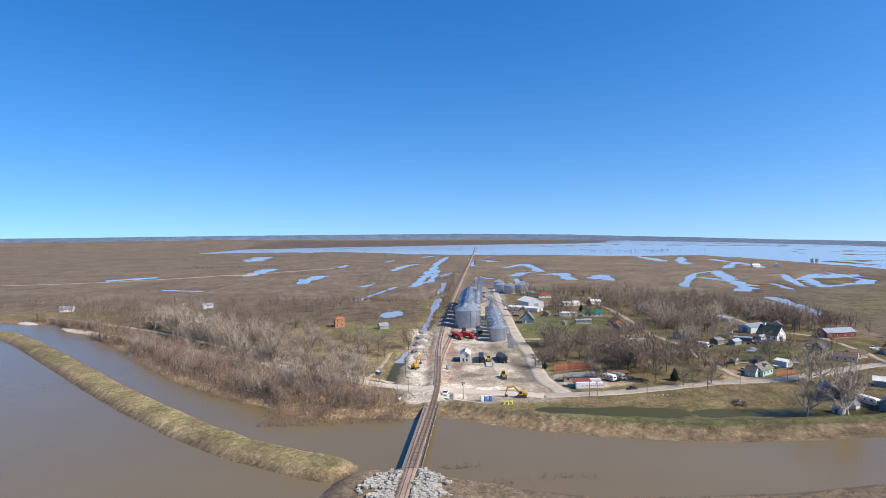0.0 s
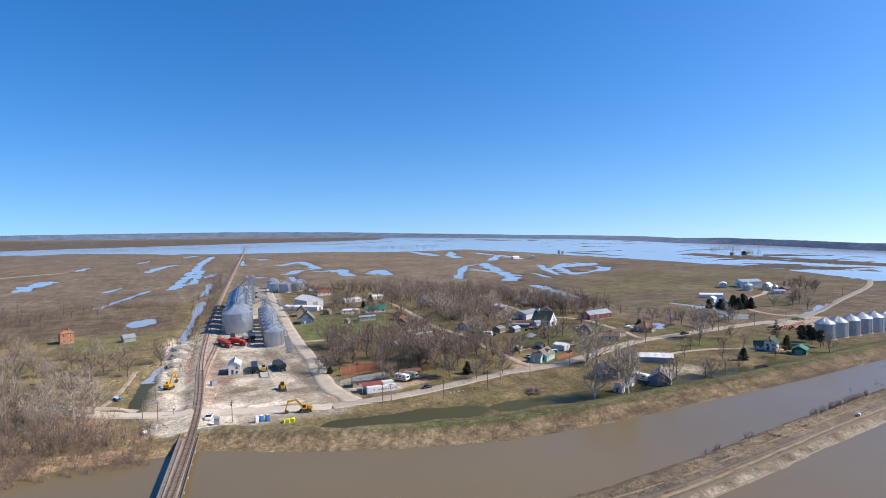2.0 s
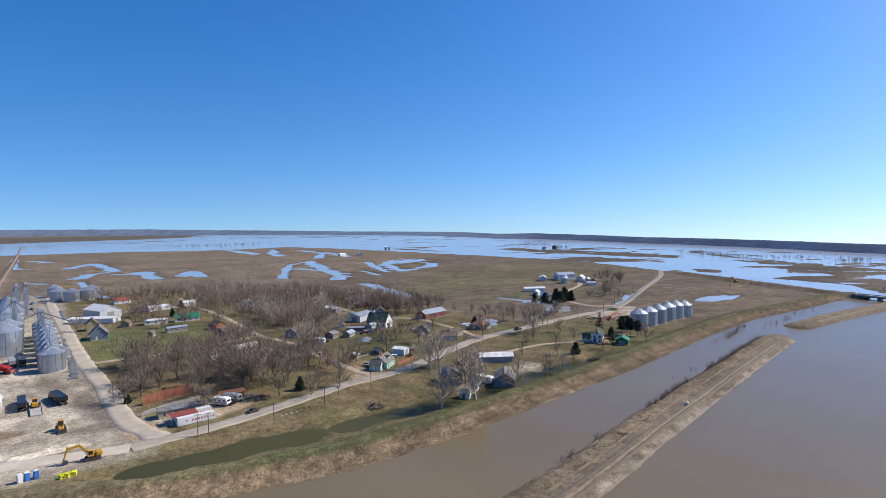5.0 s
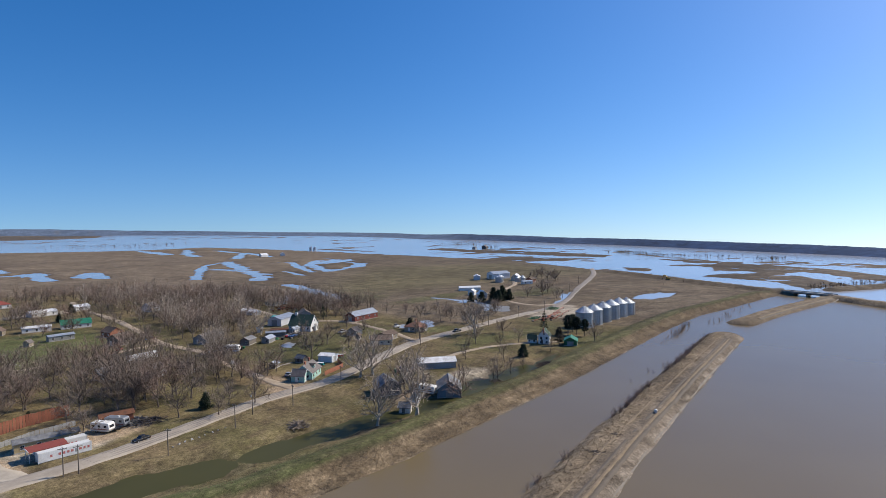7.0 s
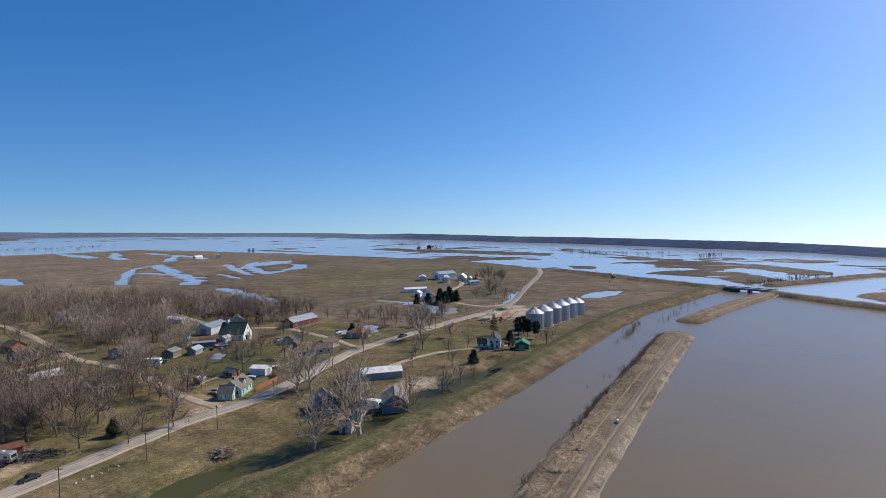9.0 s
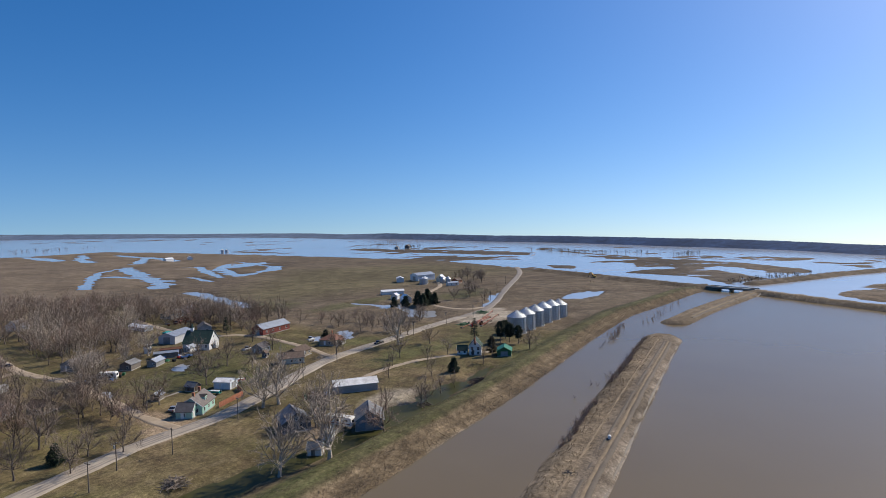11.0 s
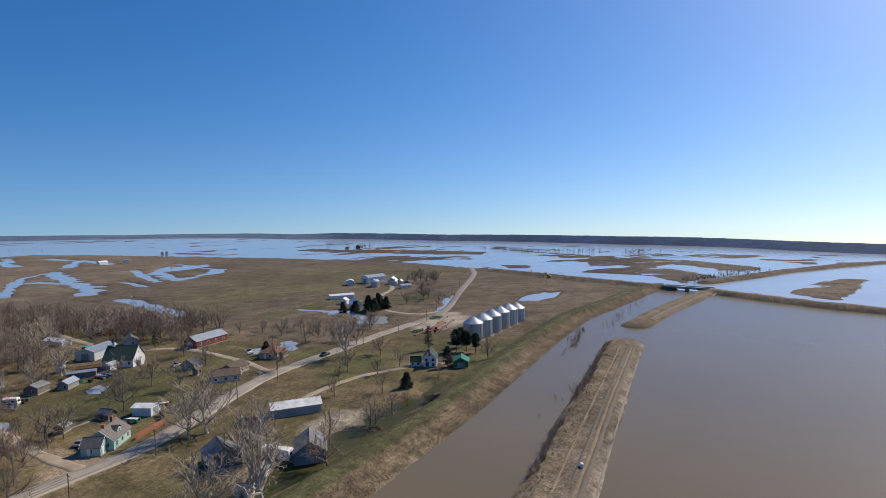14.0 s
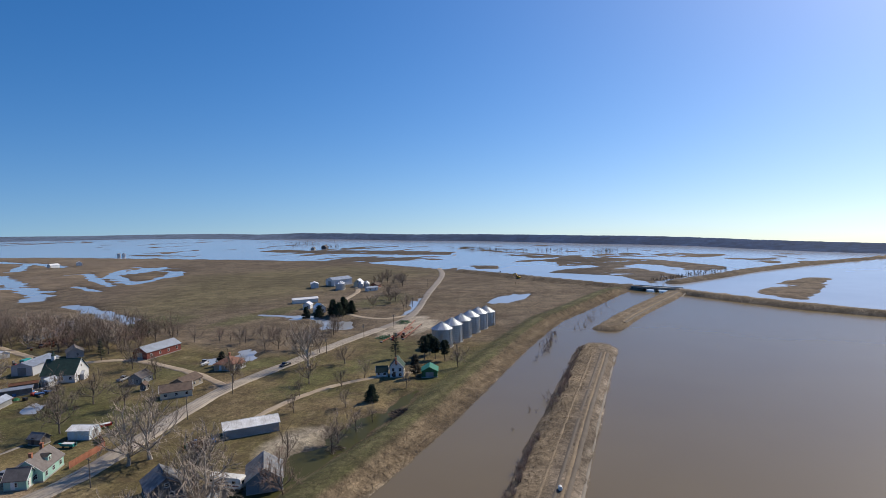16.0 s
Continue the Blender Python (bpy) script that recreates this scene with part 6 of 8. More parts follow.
building("brown_shed", 305, 410, 0, 9, 6, 2.8, 4.4, BRICK_RED, ROOF_BROWN, "low reddish-brown shed at the town's edge", "shed", windows=1)
building("row_shed", 206, 318, -35, 10, 3.6, 2.4, 2.9, WOODGREY, ROOF_TIN, "narrow rusty storage shed in the junk yard", "shed", windows=0)
building("row_shed", 211, 322, -35, 9, 3.4, 2.6, 3.1, WOODGREY, RUST, "narrow shed with a rusty roof in the junk yard", "shed", windows=0)
building("junk_shed", 195, 308, 30, 7, 4, 2.2, 3.4, GREYSIDE, ROOF_TIN, "low tin-roofed shed among scrap", "shed", windows=0)
building("junk_shed", 186, 312, 30, 7, 5, 2.6, 3.8, WOODGREY, ROOF_PLANK, "dark lean-to among scrap", "shed", windows=0)
building("white_shed", 218, 318, 20, 5, 3.4, 2.4, 3.4, WHITE, ROOF_TIN, "small white shed by the church lawn", "shed", windows=0, door=GREYSIDE)
building("white_shed", 207, 335, 60, 3.4, 3, 2.6, 3.8, WHITE, ROOF_TIN, "narrow white shed beside the barn", "shed", windows=0)
building("outhouse", 227, 276, 20, 2, 2, 2.4, 3.2, WOODGREY, ROOF_BROWN, "small wooden outhouse on the lawn", "outhouse", windows=0)
building("cottage", 255, 360, 60, 8, 7, 2.8, 5, GREYSIDE, ROOF_GREY, "grey cottage behind bare trees", windows=2)
building("pale_house", 152, 512, 10, 16, 8, 3.0, 4.2, WHITE, ROOF_WHITE, "low white building at the edge of town", "house", windows=3)
building("pale_house", 178, 520, 10, 10, 7, 3.0, 4.2, WHITE, ROOF_WHITE, "small white building at the edge of town", "house", windows=2)
building("house", 206, 470, 30, 9, 8, 3.4, 6.2, LIGHTBLUE, ROOF_GREY, "pale gabled house among bare trees", windows=2)

# west of the railway
building("brick_house", -54, 420, 15, 9, 8.5, 7.2, 9.8, ORANGE_BRICK, ROOF_ORANGE, "square two-storey orange brick house", hip=True, storeys=2, windows=2, gable_windows=2, door=WHITE, chimney=[(1.5, 1)], k=0.8)
building("blue_shed", -20, 405, 20, 9, 7, 3.0, 5.0, GREYSIDE, ROOF_TIN, "grey shed with a pale blue metal roof", "shed", windows=0, big_door=2.6, ribs=True, k=0.75)
building("white_barn", -197, 560, 30, 9, 6, 3.0, 5.0, WHITE, ROOF_TIN, "white gabled barn beyond the woods", "barn", windows=0)
building("far_house", -330, 560, 10, 12, 8, 3.0, 5.5, WHITE, ROOF_TIN, "pale house among trees", "house", windows=2)

# the grain office
building("grain_office", 29, 287, 82, 10.5, 5.2, 4.2, 6.0, WHITE, ROOF_TIN, "small white weigh office with a pale metal roof", "office", windows=3, storeys=2, door=TIMBER, ribs=True)

# farmstead in the fields
building("machine_shed", 523, 398, -20, 20, 13, 5.5, 7.5, PALEWALL, ROOF_TIN, "grey metal machine shed in the fields", "shed", windows=0, gable_windows=0, big_door=5)
building("farm_shed", 500, 408, 40, 12, 8, 4.5, 6, LIGHTBLUE, ROOF_WHITE, "pale blue shed with a white roof", "shed", windows=0, gable_windows=0, k=0.8)
building("farm_barn", 516, 372, 20, 12, 9, 4, 7.4, OFFWHITE, ROOF_WHITE, "cream farm building with a white roof", "barn", windows=2, k=0.8)
building("farm_shed", 492, 344, -30, 12, 6, 3, 4, WHITE, ROOF_TIN, "low white farm shed", "shed", windows=2, k=0.8)
building("farm_house", 512, 352, 0, 9, 8, 3, 5, BRICK_RED, ROOF_BROWN, "brown farmhouse with a low roof", windows=2, k=0.8)
building("open_shed", 424, 358, -42, 18, 6, 2.8, 3.8, WHITE, ROOF_WHITE, "long low white open-fronted shed", "shed", windows=0, gable_windows=0)
building("small_barn", 402, 338, 20, 6, 5, 3, 4.6, WHITE, ROOF_WHITE, "small white barn by the flooded field", "barn", windows=0)
building("small_barn", 391, 320, 60, 7, 6, 3.6, 6, WHITE, ROOF_WHITE, "white gabled barn beside dark cedars", "barn", windows=0, gable_windows=1)
building("far_barn", 1030, 792, 20, 14, 9, 5, 8, SHADEWOOD, ROOF_GREY, "dark barn on an island in the flood", "barn", windows=0, gable_windows=0)
building("far_barn", 1012, 806, 20, 9, 7, 4, 6, GREYSIDE, ROOF_GREY, "grey barn on an island in the flood", "barn", windows=0, gable_windows=0)
for x, y, l in ((640, 1010, 14), (664, 985, 9)):
    building("far_barn", x, y, 15 * (x % 5), l, min(8, l), min(4, l), min(6, l * 1.4), WHITE if l > 8 else SHADEWOOD, ROOF_WHITE if l > 8 else ROOF_GREY, "distant farm building on the flood plain", "barn", windows=0, gable_windows=0, group="distant farm buildings")


# ---------------------------------------------------------------- grain bins
def grain_bin(x, y, r, eave, apex, label, group, ladder=True, sides=40, stiff=True):
    ob = thing("grain_bin", x, y, at(x, y) - 0.05, (x * 13 + y * 7) % 360, label, "grain bin", group)
    part("base_ring", tubed((0, 0, 0), (0, 0, 0.45), r + 0.35, r + 0.3, sides), CONCRETE, ob)
    n = max(6, int(eave / 0.9))
    bm = bmesh.new()
    prev = None
    prof = []
    for k in range(n):
        z0, z1 = 0.3 + (eave - 0.3) * k / n, 0.3 + (eave - 0.3) * (k + 1) / n
        prof += [(r, z0), (r + 0.02, z0 + (z1 - z0) * 0.3), (r + 0.02, z0 + (z1 - z0) * 0.7)]
    prof.append((r, eave))
    for rr, z in prof:
        ringv = [bm.verts.new((rr * math.cos(2 * math.pi * k / sides), rr * math.sin(2 * math.pi * k / sides), z)) for k in range(sides)]
        if prev:
            for k in range(sides):
                bm.faces.new((prev[k], prev[(k + 1) % sides], ringv[(k + 1) % sides], ringv[k]))
        prev = ringv
    part("bin_wall", bm, GALV, ob, smooth=False)
    if stiff:
        for k in range(12):
            a = 2 * math.pi * k / 12
            part("stiffener", boxed(math.cos(a) * (r + 0.07), math.sin(a) * (r + 0.07), eave / 2 + 0.2, 0.14, 0.14, eave - 0.3, turn=Matrix.Rotation(a, 4, "Z")), GALV, ob)
    bm = bmesh.new()
    lid = 0.09 * r + 0.25
    bottom = [bm.verts.new(((r + 0.18) * math.cos(2 * math.pi * k / sides), (r + 0.18) * math.sin(2 * math.pi * k / sides), eave - 0.05)) for k in range(sides)]
    top = [bm.verts.new((lid * math.cos(2 * math.pi * k / sides), lid * math.sin(2 * math.pi * k / sides), apex - 0.25)) for k in range(sides)]
    for k in range(sides):
        bm.faces.new((bottom[k], bottom[(k + 1) % sides], top[(k + 1) % sides], top[k]))
    rf = part("roof", bm, GALV_ROOF, ob)
    for k in range(sides // 2):
        a = 4 * math.pi * k / sides
        part("roof_rib", tubed(((r + 0.18) * math.cos(a), (r + 0.18) * math.sin(a), eave), (lid * math.cos(a), lid * math.sin(a), apex - 0.2), 0.05, sides=4, caps=False), GALV_ROOF, rf)
    part("cap", tubed((0, 0, apex - 0.35), (0, 0, apex), lid + 0.05, lid * 0.7, 16), GALV, rf)
    part("door", boxed(r + 0.06, 0, 1.5, 0.12, 0.9, 1.7, 0.02), GALV_ROOF, ob)
    if ladder:
        bm = bmesh.new()
        a = 1.1
        for o in (-0.22, 0.22):
            px, py = math.cos(a) * (r + 0.25) - math.sin(a) * o, math.sin(a) * (r + 0.25) + math.cos(a) * o
            tube(bm, (px, py, 1.5), (px, py, eave + 0.5), 0.03, sides=4)
        for k in range(int(eave / 0.6)):
            z = 1.7 + 0.6 * k
            if z > eave:
                break
            c = Vector((math.cos(a) * (r + 0.25), math.sin(a) * (r + 0.25), z))
            t = Vector((-math.sin(a), math.cos(a), 0)) * 0.22
            tube(bm, c - t, c + t, 0.02, sides=4)
        part("ladder", bm, GALV, ob)
    return ob


for k in range(7):
    grain_bin(43 + 2.9 * k, 401 + 22.5 * k, 9.3, 13.0, 18.0, "big corrugated galvanised grain bin beside the railway", "bins beside the railway")
for k in range(8):
    grain_bin(56 + 1.7 * k, 343 + 15.0 * k, 5.3, 8.6, 11.2, "galvanised grain bin in a row by the lane", "bins by the lane")
for x, y in ((113, 690), (109, 652), (117, 636), (129, 640), (137, 655)):
    grain_bin(x, y, 6.4, 9.0, 12.0, "galvanised grain bin behind the yard", "bins behind the yard", stiff=False)
for k in range(6):
    grain_bin(325 + 11.2 * k, 199.5, 4.9, 8.6, 11.6, "shiny corrugated grain bin beside the levee", "bins beside the levee")
for x, y, r, e in ((493, 376, 3.6, 5.2), (499, 379, 3.4, 4.8), (505, 363, 2.4, 4), (510, 360, 2.4, 4)):
    grain_bin(x, y, r, e, e + 2.2, "small galvanised bin on the farmstead", "farmstead bins", False, 24, False)
grain_bin(66, 372, 2.4, 4.2, 5.4, "small hopper bin between the rows", "yard bins", False, 20, False)
grain_bin(830, 1122, 3.4, 7, 9, "distant grain bin on the flood plain", "distant bins", False, 20, False)
grain_bin(831, 1109, 3.4, 7, 9, "distant grain bin on the flood plain", "distant bins", False, 20, False)


def lattice(parent, x, y, z0, z1, half, bays):
    bm = bmesh.new()
    cs = [(x - half, y - half), (x + half, y - half), (x + half, y + half), (x - half, y + half)]
    for c in cs:
        tube(bm, (*c, z0), (*c, z1), 0.12, sides=4)
    for k in range(bays):
        a, b = z0 + (z1 - z0) * k / bays, z0 + (z1 - z0) * (k + 1) / bays
        for i in range(4):
            p, q = cs[i], cs[(i + 1) % 4]
            tube(bm, (*p, a), (*q, b), 0.06, sides=4)
            tube(bm, (*p, b), (*q, b), 0.06, sides=4)
    return part("lattice_tower", bm, GALV, parent)


def grain_leg(x, y, h, label):
    ob = thing("grain_elevator_leg", x, y, at(x, y) - 0.1, 7, label, "grain elevator")
    lattice(ob, 0, 0, 0, h, 1.3, int(h / 3))
    part("leg_casing", boxed(0.3, 0, h / 2, 0.7, 0.5, h, 0.02), GALV, ob)
    part("leg_casing", boxed(-0.5, 0, h / 2, 0.7, 0.5, h, 0.02), GALV, ob)
    part("head", boxed(0, 0, h + 0.8, 2.4, 1.1, 1.7, 0.25), GALV, ob)
    pf = part("platform", boxed(0, 0, h - 0.3, 3.4, 3.4, 0.15), GALV, ob)
    bm = bmesh.new()
    for a in ((-1.7, -1.7), (1.7, -1.7), (1.7, 1.7), (-1.7, 1.7)):
        tube(bm, (*a, h - 0.3), (*a, h + 0.9), 0.04, sides=4)
    part("railing", bm, GALV, pf)
    for k, (dx, dy) in enumerate(((-9, -24), (-6, 10), (8, -30), (6, 14))):
        part("spout", tubed((0, 0, h - 0.5), (dx, dy, max(12, h - 9)), 0.25, sides=8), GALV, ob)
    return ob


grain_leg(53, 436, 25, "lattice grain leg with spouts over the bins")
grain_leg(63, 512, 27, "tall lattice grain leg at the end of the bins")
grain_leg(66, 440, 17, "galvanised grain leg between the bin rows")
grain_leg(74, 560, 24, "lattice grain leg behind the bin row")

cw = thing("conveyor_catwalk", 43, 401, 0, math.degrees(math.atan2(22.5, 2.9)), "galvanised conveyor catwalk over the bin roofs", "conveyor")
part("trough", boxed(68, 0, 19.2, 138, 0.8, 0.6, 0.02), GALV, cw)
part("walkway", boxed(68, 0.9, 18.9, 138, 0.9, 0.1), GALV, cw)
bm = bmesh.new()
for k in range(47):
    tube(bm, (-1 + 3 * k, 1.35, 18.9), (-1 + 3 * k, 1.35, 20.0), 0.035, sides=4)
tube(bm, (-1, 1.35, 20.0), (137, 1.35, 20.0), 0.04, sides=4)
part("handrail", bm, GALV, cw)
for k in range(12):
    part("support", tubed((6 + 11.3 * k, 0, 15.2), (6 + 11.3 * k, 0, 19.0), 0.14, sides=6), GALV, cw)
cw2 = thing("conveyor_catwalk", 56, 343, 0, math.degrees(math.atan2(15, 1.7)), "galvanised conveyor over the smaller bin roofs", "conveyor")
part("trough", boxed(52, 0, 12.0, 106, 0.6, 0.5, 0.02), GALV, cw2)
for k in range(8):
    part("support", tubed((15.1 * k, 0, 11.0), (15.1 * k, 0, 11.9), 0.14, sides=6), GALV, cw2)
part("spout", tubed((4, 0, 12.2), (30, -1, 17.5), 0.25, sides=8), GALV, cw2)


# ---------------------------------------------------------------- vehicles
def wheel(parent, x, y, r, w=0.28):
    t = part("wheel", tubed((x, y - w / 2, r), (x, y + w / 2, r), r, sides=14), TYRE, parent)
    part("rim", tubed((x, y - w / 2 - 0.012, r), (x, y + w / 2 + 0.012, r), r * 0.55, sides=10), SILVER, t)


def car(x, y, turn, paint, label, kind="sedan", z=None, group=""):
    ob = thing("car" if kind != "pickup" else "pickup_truck", x, y, (at(x, y) if z is None else z) + 0.02, turn, label, "car" if kind != "pickup" else "pickup", group)
    L, W = (4.7, 1.85) if kind == "sedan" else (5.6, 2.0)
    hb = 0.92 if kind == "sedan" else 1.15
    bm = bmesh.new()
    pr = [(-L / 2, 0.35), (L / 2, 0.35), (L / 2, hb * 0.78), (L * 0.32, hb), (-L / 2 + 0.1, hb), (-L / 2, hb * 0.7)]
    prism(bm, pr, -W / 2, W / 2)
    bmesh.ops.bevel(bm, geom=bm.edges[:], offset=0.08, segments=1, affect="EDGES")
    part("body", bm, paint, ob)
    bm = bmesh.new()
    if kind == "sedan":
        pr = [(-L * 0.36, hb - 0.03), (L * 0.2, hb - 0.03), (L * 0.06, hb + 0.5), (-L * 0.22, hb + 0.5)]
    else:
        pr = [(-L * 0.06, hb - 0.03), (L * 0.26, hb - 0.03), (L * 0.16, hb + 0.62), (-L * 0.04, hb + 0.62)]
    prism(bm, pr, -W * 0.43, W * 0.43)
    cb = part("cabin", bm, GLASS_DARK, ob)
    part("roof_panel", boxed((pr[2][0] + pr[3][0]) / 2, 0, pr[2][1] + 0.03, pr[2][0] - pr[3][0] + 0.06, W * 0.86, 0.07, 0.02), paint, cb)
    if kind == "pickup":
        part("truck_bed", boxed(-L * 0.28, 0, hb + 0.02, L * 0.38, W * 0.8, 0.06), STEEL_DARK, ob)
    for sx in (-0.3, 0.31):
        for sy in (-1, 1):
            wheel(ob, L * sx, sy * (W / 2 - 0.1), 0.34)
    for sy in (-1, 1):
        part("headlight", boxed(L / 2 + 0.01, sy * W * 0.34, hb * 0.66, 0.06, 0.34, 0.16, 0.01), WHITE, ob)
        part("tail_light", boxed(-L / 2 - 0.01, sy * W * 0.38, hb * 0.72, 0.06, 0.24, 0.16, 0.01), RED_PAINT, ob)
    return ob


def semi(x, y, turn, cab, trailer, label, hopper=True, tractor=True):
    ob = thing("semi_truck" if tractor else "semi_trailer", x, y, at(x, y), turn, label, "truck" if tractor else "trailer")
    bm = bmesh.new()
    if hopper:
        for sy in (-1.28, 1.28):
            box(bm, -2, sy, 2.6, 12, 0.08, 1.7)
        box(bm, -8, 0, 2.6, 0.1, 2.6, 1.7)
        box(bm, 4, 0, 2.6, 0.1, 2.6, 1.7)
        prism(bm, [(-8, 1.75), (4, 1.75), (2.6, 1.1), (-0.8, 1.1), (-2, 1.6), (-3.2, 1.1), (-6.6, 1.1)], -1.2, 1.2)
        box(bm, -2, 0, 3.35, 11.9, 2.5, 0.06)
    else:
        box(bm, -2, 0, 2.55, 13, 2.55, 2.7, 0.03)
    part("trailer_body", bm, trailer, ob)
    if not hopper:
        bm = bmesh.new()
        for k in range(18):
            for sy in (-1.29, 1.29):
                box(bm, -8.2 + 12.6 * k / 17, sy, 2.55, 0.08, 0.03, 2.6)
        part("side_rib", bm, trailer, ob)
    part("chassis", boxed(-2, 0, 1.0, 12, 0.9, 0.25), STEEL_DARK, ob)
    for sx in (-7, -5.7):
        for sy in (-1, 1):
            wheel(ob, sx, sy, 0.5, 0.5)
    if tractor:
        bm = bmesh.new()
        prism(bm, [(4.4, 0.8), (8.3, 0.8), (8.3, 1.75), (6.7, 1.95), (6.3, 2.9), (4.4, 3.0)], -1.1, 1.1)
        bmesh.ops.bevel(bm, geom=bm.edges[:], offset=0.09, segments=1, affect="EDGES")
        c = part("cab", bm, cab, ob)
        part("windshield", boxed(6.62, 0, 2.4, 0.06, 1.9, 0.7, turn=Matrix.Rotation(radians(-22), 4, "Y")), GLASS_DARK, c)
        part("grille", boxed(8.31, 0, 1.3, 0.06, 1.1, 0.8), SILVER, c)
        for sy in (-1, 1):
            part("exhaust_stack", tubed((4.5, sy * 1.0, 1.0), (4.5, sy * 1.0, 3.6), 0.08, sides=8), SILVER, c)
        for sx in (7.4, 4.2, 3.0):
            for sy in (-1, 1):
                wheel(ob, sx, sy, 0.5, 0.4)
    else:
        for sy in (-0.8, 0.8):
            part("landing_leg", tubed((3, sy, 0.0), (3, sy, 1.2), 0.08, sides=6), STEEL_DARK, ob)
    return ob


semi(37.5, 286, 84, BLACK_PAINT, BLACK_PAINT, "black hopper semi truck parked by the weigh office")
semi(48.5, 284, 95, BLACK_PAINT, BLACK_PAINT, "dark hopper semi truck beside the lane")
semi(31, 357, -74, RED_PAINT, RED_PAINT, "red grain truck parked below the big bin")
semi(38.5, 357, -66, RED_PAINT, RED_PAINT, "red grain truck with its trailer beside another")
semi(44, 372, 86, BLACK_PAINT, SILVER, "dark truck standing at the bin")
semi(48, 371, 86, BLACK_PAINT, BLACK_PAINT, "black hopper trailer standing at the bin")
semi(37, 374, 86, BLACK_PAINT, BLACK_PAINT, "dark truck in the bin's shadow", tractor=False)
semi(138, 315, 8, WHITE, WHITE, "old white semi trailer parked in the grass", hopper=False, tractor=False)

car(95, 216.5, 190, BLACK_PAINT, "black sedan on the country road")
car(272, 247.5, 182, BLACK_PAINT, "dark pickup on the country road", "pickup")
car(161, 366, 130, BLACK_PAINT, "dark parked car by the gravel street")
car(170, 309, 20, SILVER, "old car among junk in a yard")
car(176, 312, 40, RED_PAINT, "red car among junk in a yard")
car(240, 272, 20, BARN_RED, "dark red car beside the ranch house")
car(233, 296, 15, SILVER, "silver pickup behind the cottage", "pickup")
car(162, 243, 30, SILVER, "silver car behind the mint house")
car(268, 290, 30, SILVER, "parked pickup beside the red barn", "pickup")
car(13, 217, 255, WHITE, "white pickup beside the rail crossing", "pickup")
car(117, 268, 20, SILVER, "old pickup in the scrub", "pickup")
car(268, 402, 10, RED_PAINT, "red scrap vehicle in the yard", "pickup")
car(276, 398, 170, RUST, "rusty scrap vehicle in the yard", "pickup")
car(262, 398, 60, RUST, "rusty old truck in the yard", "pickup")
car(88, 640, 60, BLUE_PAINT, "blue truck in the far yard", "pickup")
car(82, 600, 80, BLACK_PAINT, "dark truck in the far yard", "pickup")
car(98, 640, 80, SILVER, "parked truck in the far yard", "pickup")
car(140, 350, 40, BARN_RED, "dark red parked car by the lane")


def excavator(x, y, turn, label, reach=(3.4, 4.6, 6.4, 3.0, 7.0, 0.6)):
    ob = thing("excavator", x, y, at(x, y) + 0.02, turn, label, "excavator", "excavators")
    for sy in (-1, 1):
        bm = bmesh.new()
        prism(bm, [(-2.0, 0.25), (-1.7, 0.0), (1.7, 0.0), (2.0, 0.25), (2.0, 0.65), (1.7, 0.9), (-1.7, 0.9), (-2.0, 0.65)], sy * 1.15 - 0.3, sy * 1.15 + 0.3)
        part("track", bm, STEEL_DARK, ob)
    part("turntable", tubed((0, 0, 0.7), (0, 0, 1.15), 0.9, sides=16), STEEL_DARK, ob)
    part("counterweight", boxed(-1.5, 0, 1.75, 1.6, 2.6, 1.2, 0.15), YELLOW, ob)
    part("engine_deck", boxed(-0.1, -0.45, 1.65, 2.0, 1.6, 1.0, 0.08), YELLOW, ob)
    cb = part("cab", boxed(0.55, 0.8, 2.15, 1.6, 1.0, 1.9, 0.1), YELLOW, ob)
    part("cab_glass", boxed(1.37, 0.8, 2.4, 0.04, 0.8, 1.1), GLASS_DARK, cb)
    part("cab_glass", boxed(0.6, 1.31, 2.4, 1.1, 0.04, 1.0), GLASS_DARK, cb)
    bx, bz, sx, sz, ex, ez = reach
    bm = bmesh.new()
    prism(bm, [(0.8, 1.5), (bx, bz - 0.3), (sx, sz + 0.9), (sx, sz + 1.5), (bx - 0.3, bz + 0.4), (0.6, 2.1)], -0.28, 0.28)
    part("boom", bm, YELLOW, ob)
    part("stick", tubed((sx - 0.5, -0.0, sz + 1.8), (ex, 0, ez + 0.8), 0.32, 0.2, sides=6), YELLOW, ob)
    part("ram", tubed((1.4, 0.2, 1.6), (bx, 0.2, bz - 0.1), 0.1, sides=8), SILVER, ob)
    bm = bmesh.new()
    prism(bm, [(ex + 0.3, ez + 0.9), (ex - 0.3, ez + 0.7), (ex - 1.1, ez + 0.2), (ex - 0.9, ez - 0.3), (ex, ez - 0.4), (ex + 0.3, ez)], -0.55, 0.55)
    part("bucket", bm, STEEL_DARK, ob)
    return ob


excavator(1, 270, 60, "yellow excavator with raised boom by the flooded ditch", (3.0, 5.2, 5.6, 4.4, 6.2, 1.6))
excavator(45, 210.5, 172, "yellow tracked excavator beside the road")
excavator(597, 252, 60, "yellow excavator on the far dike")


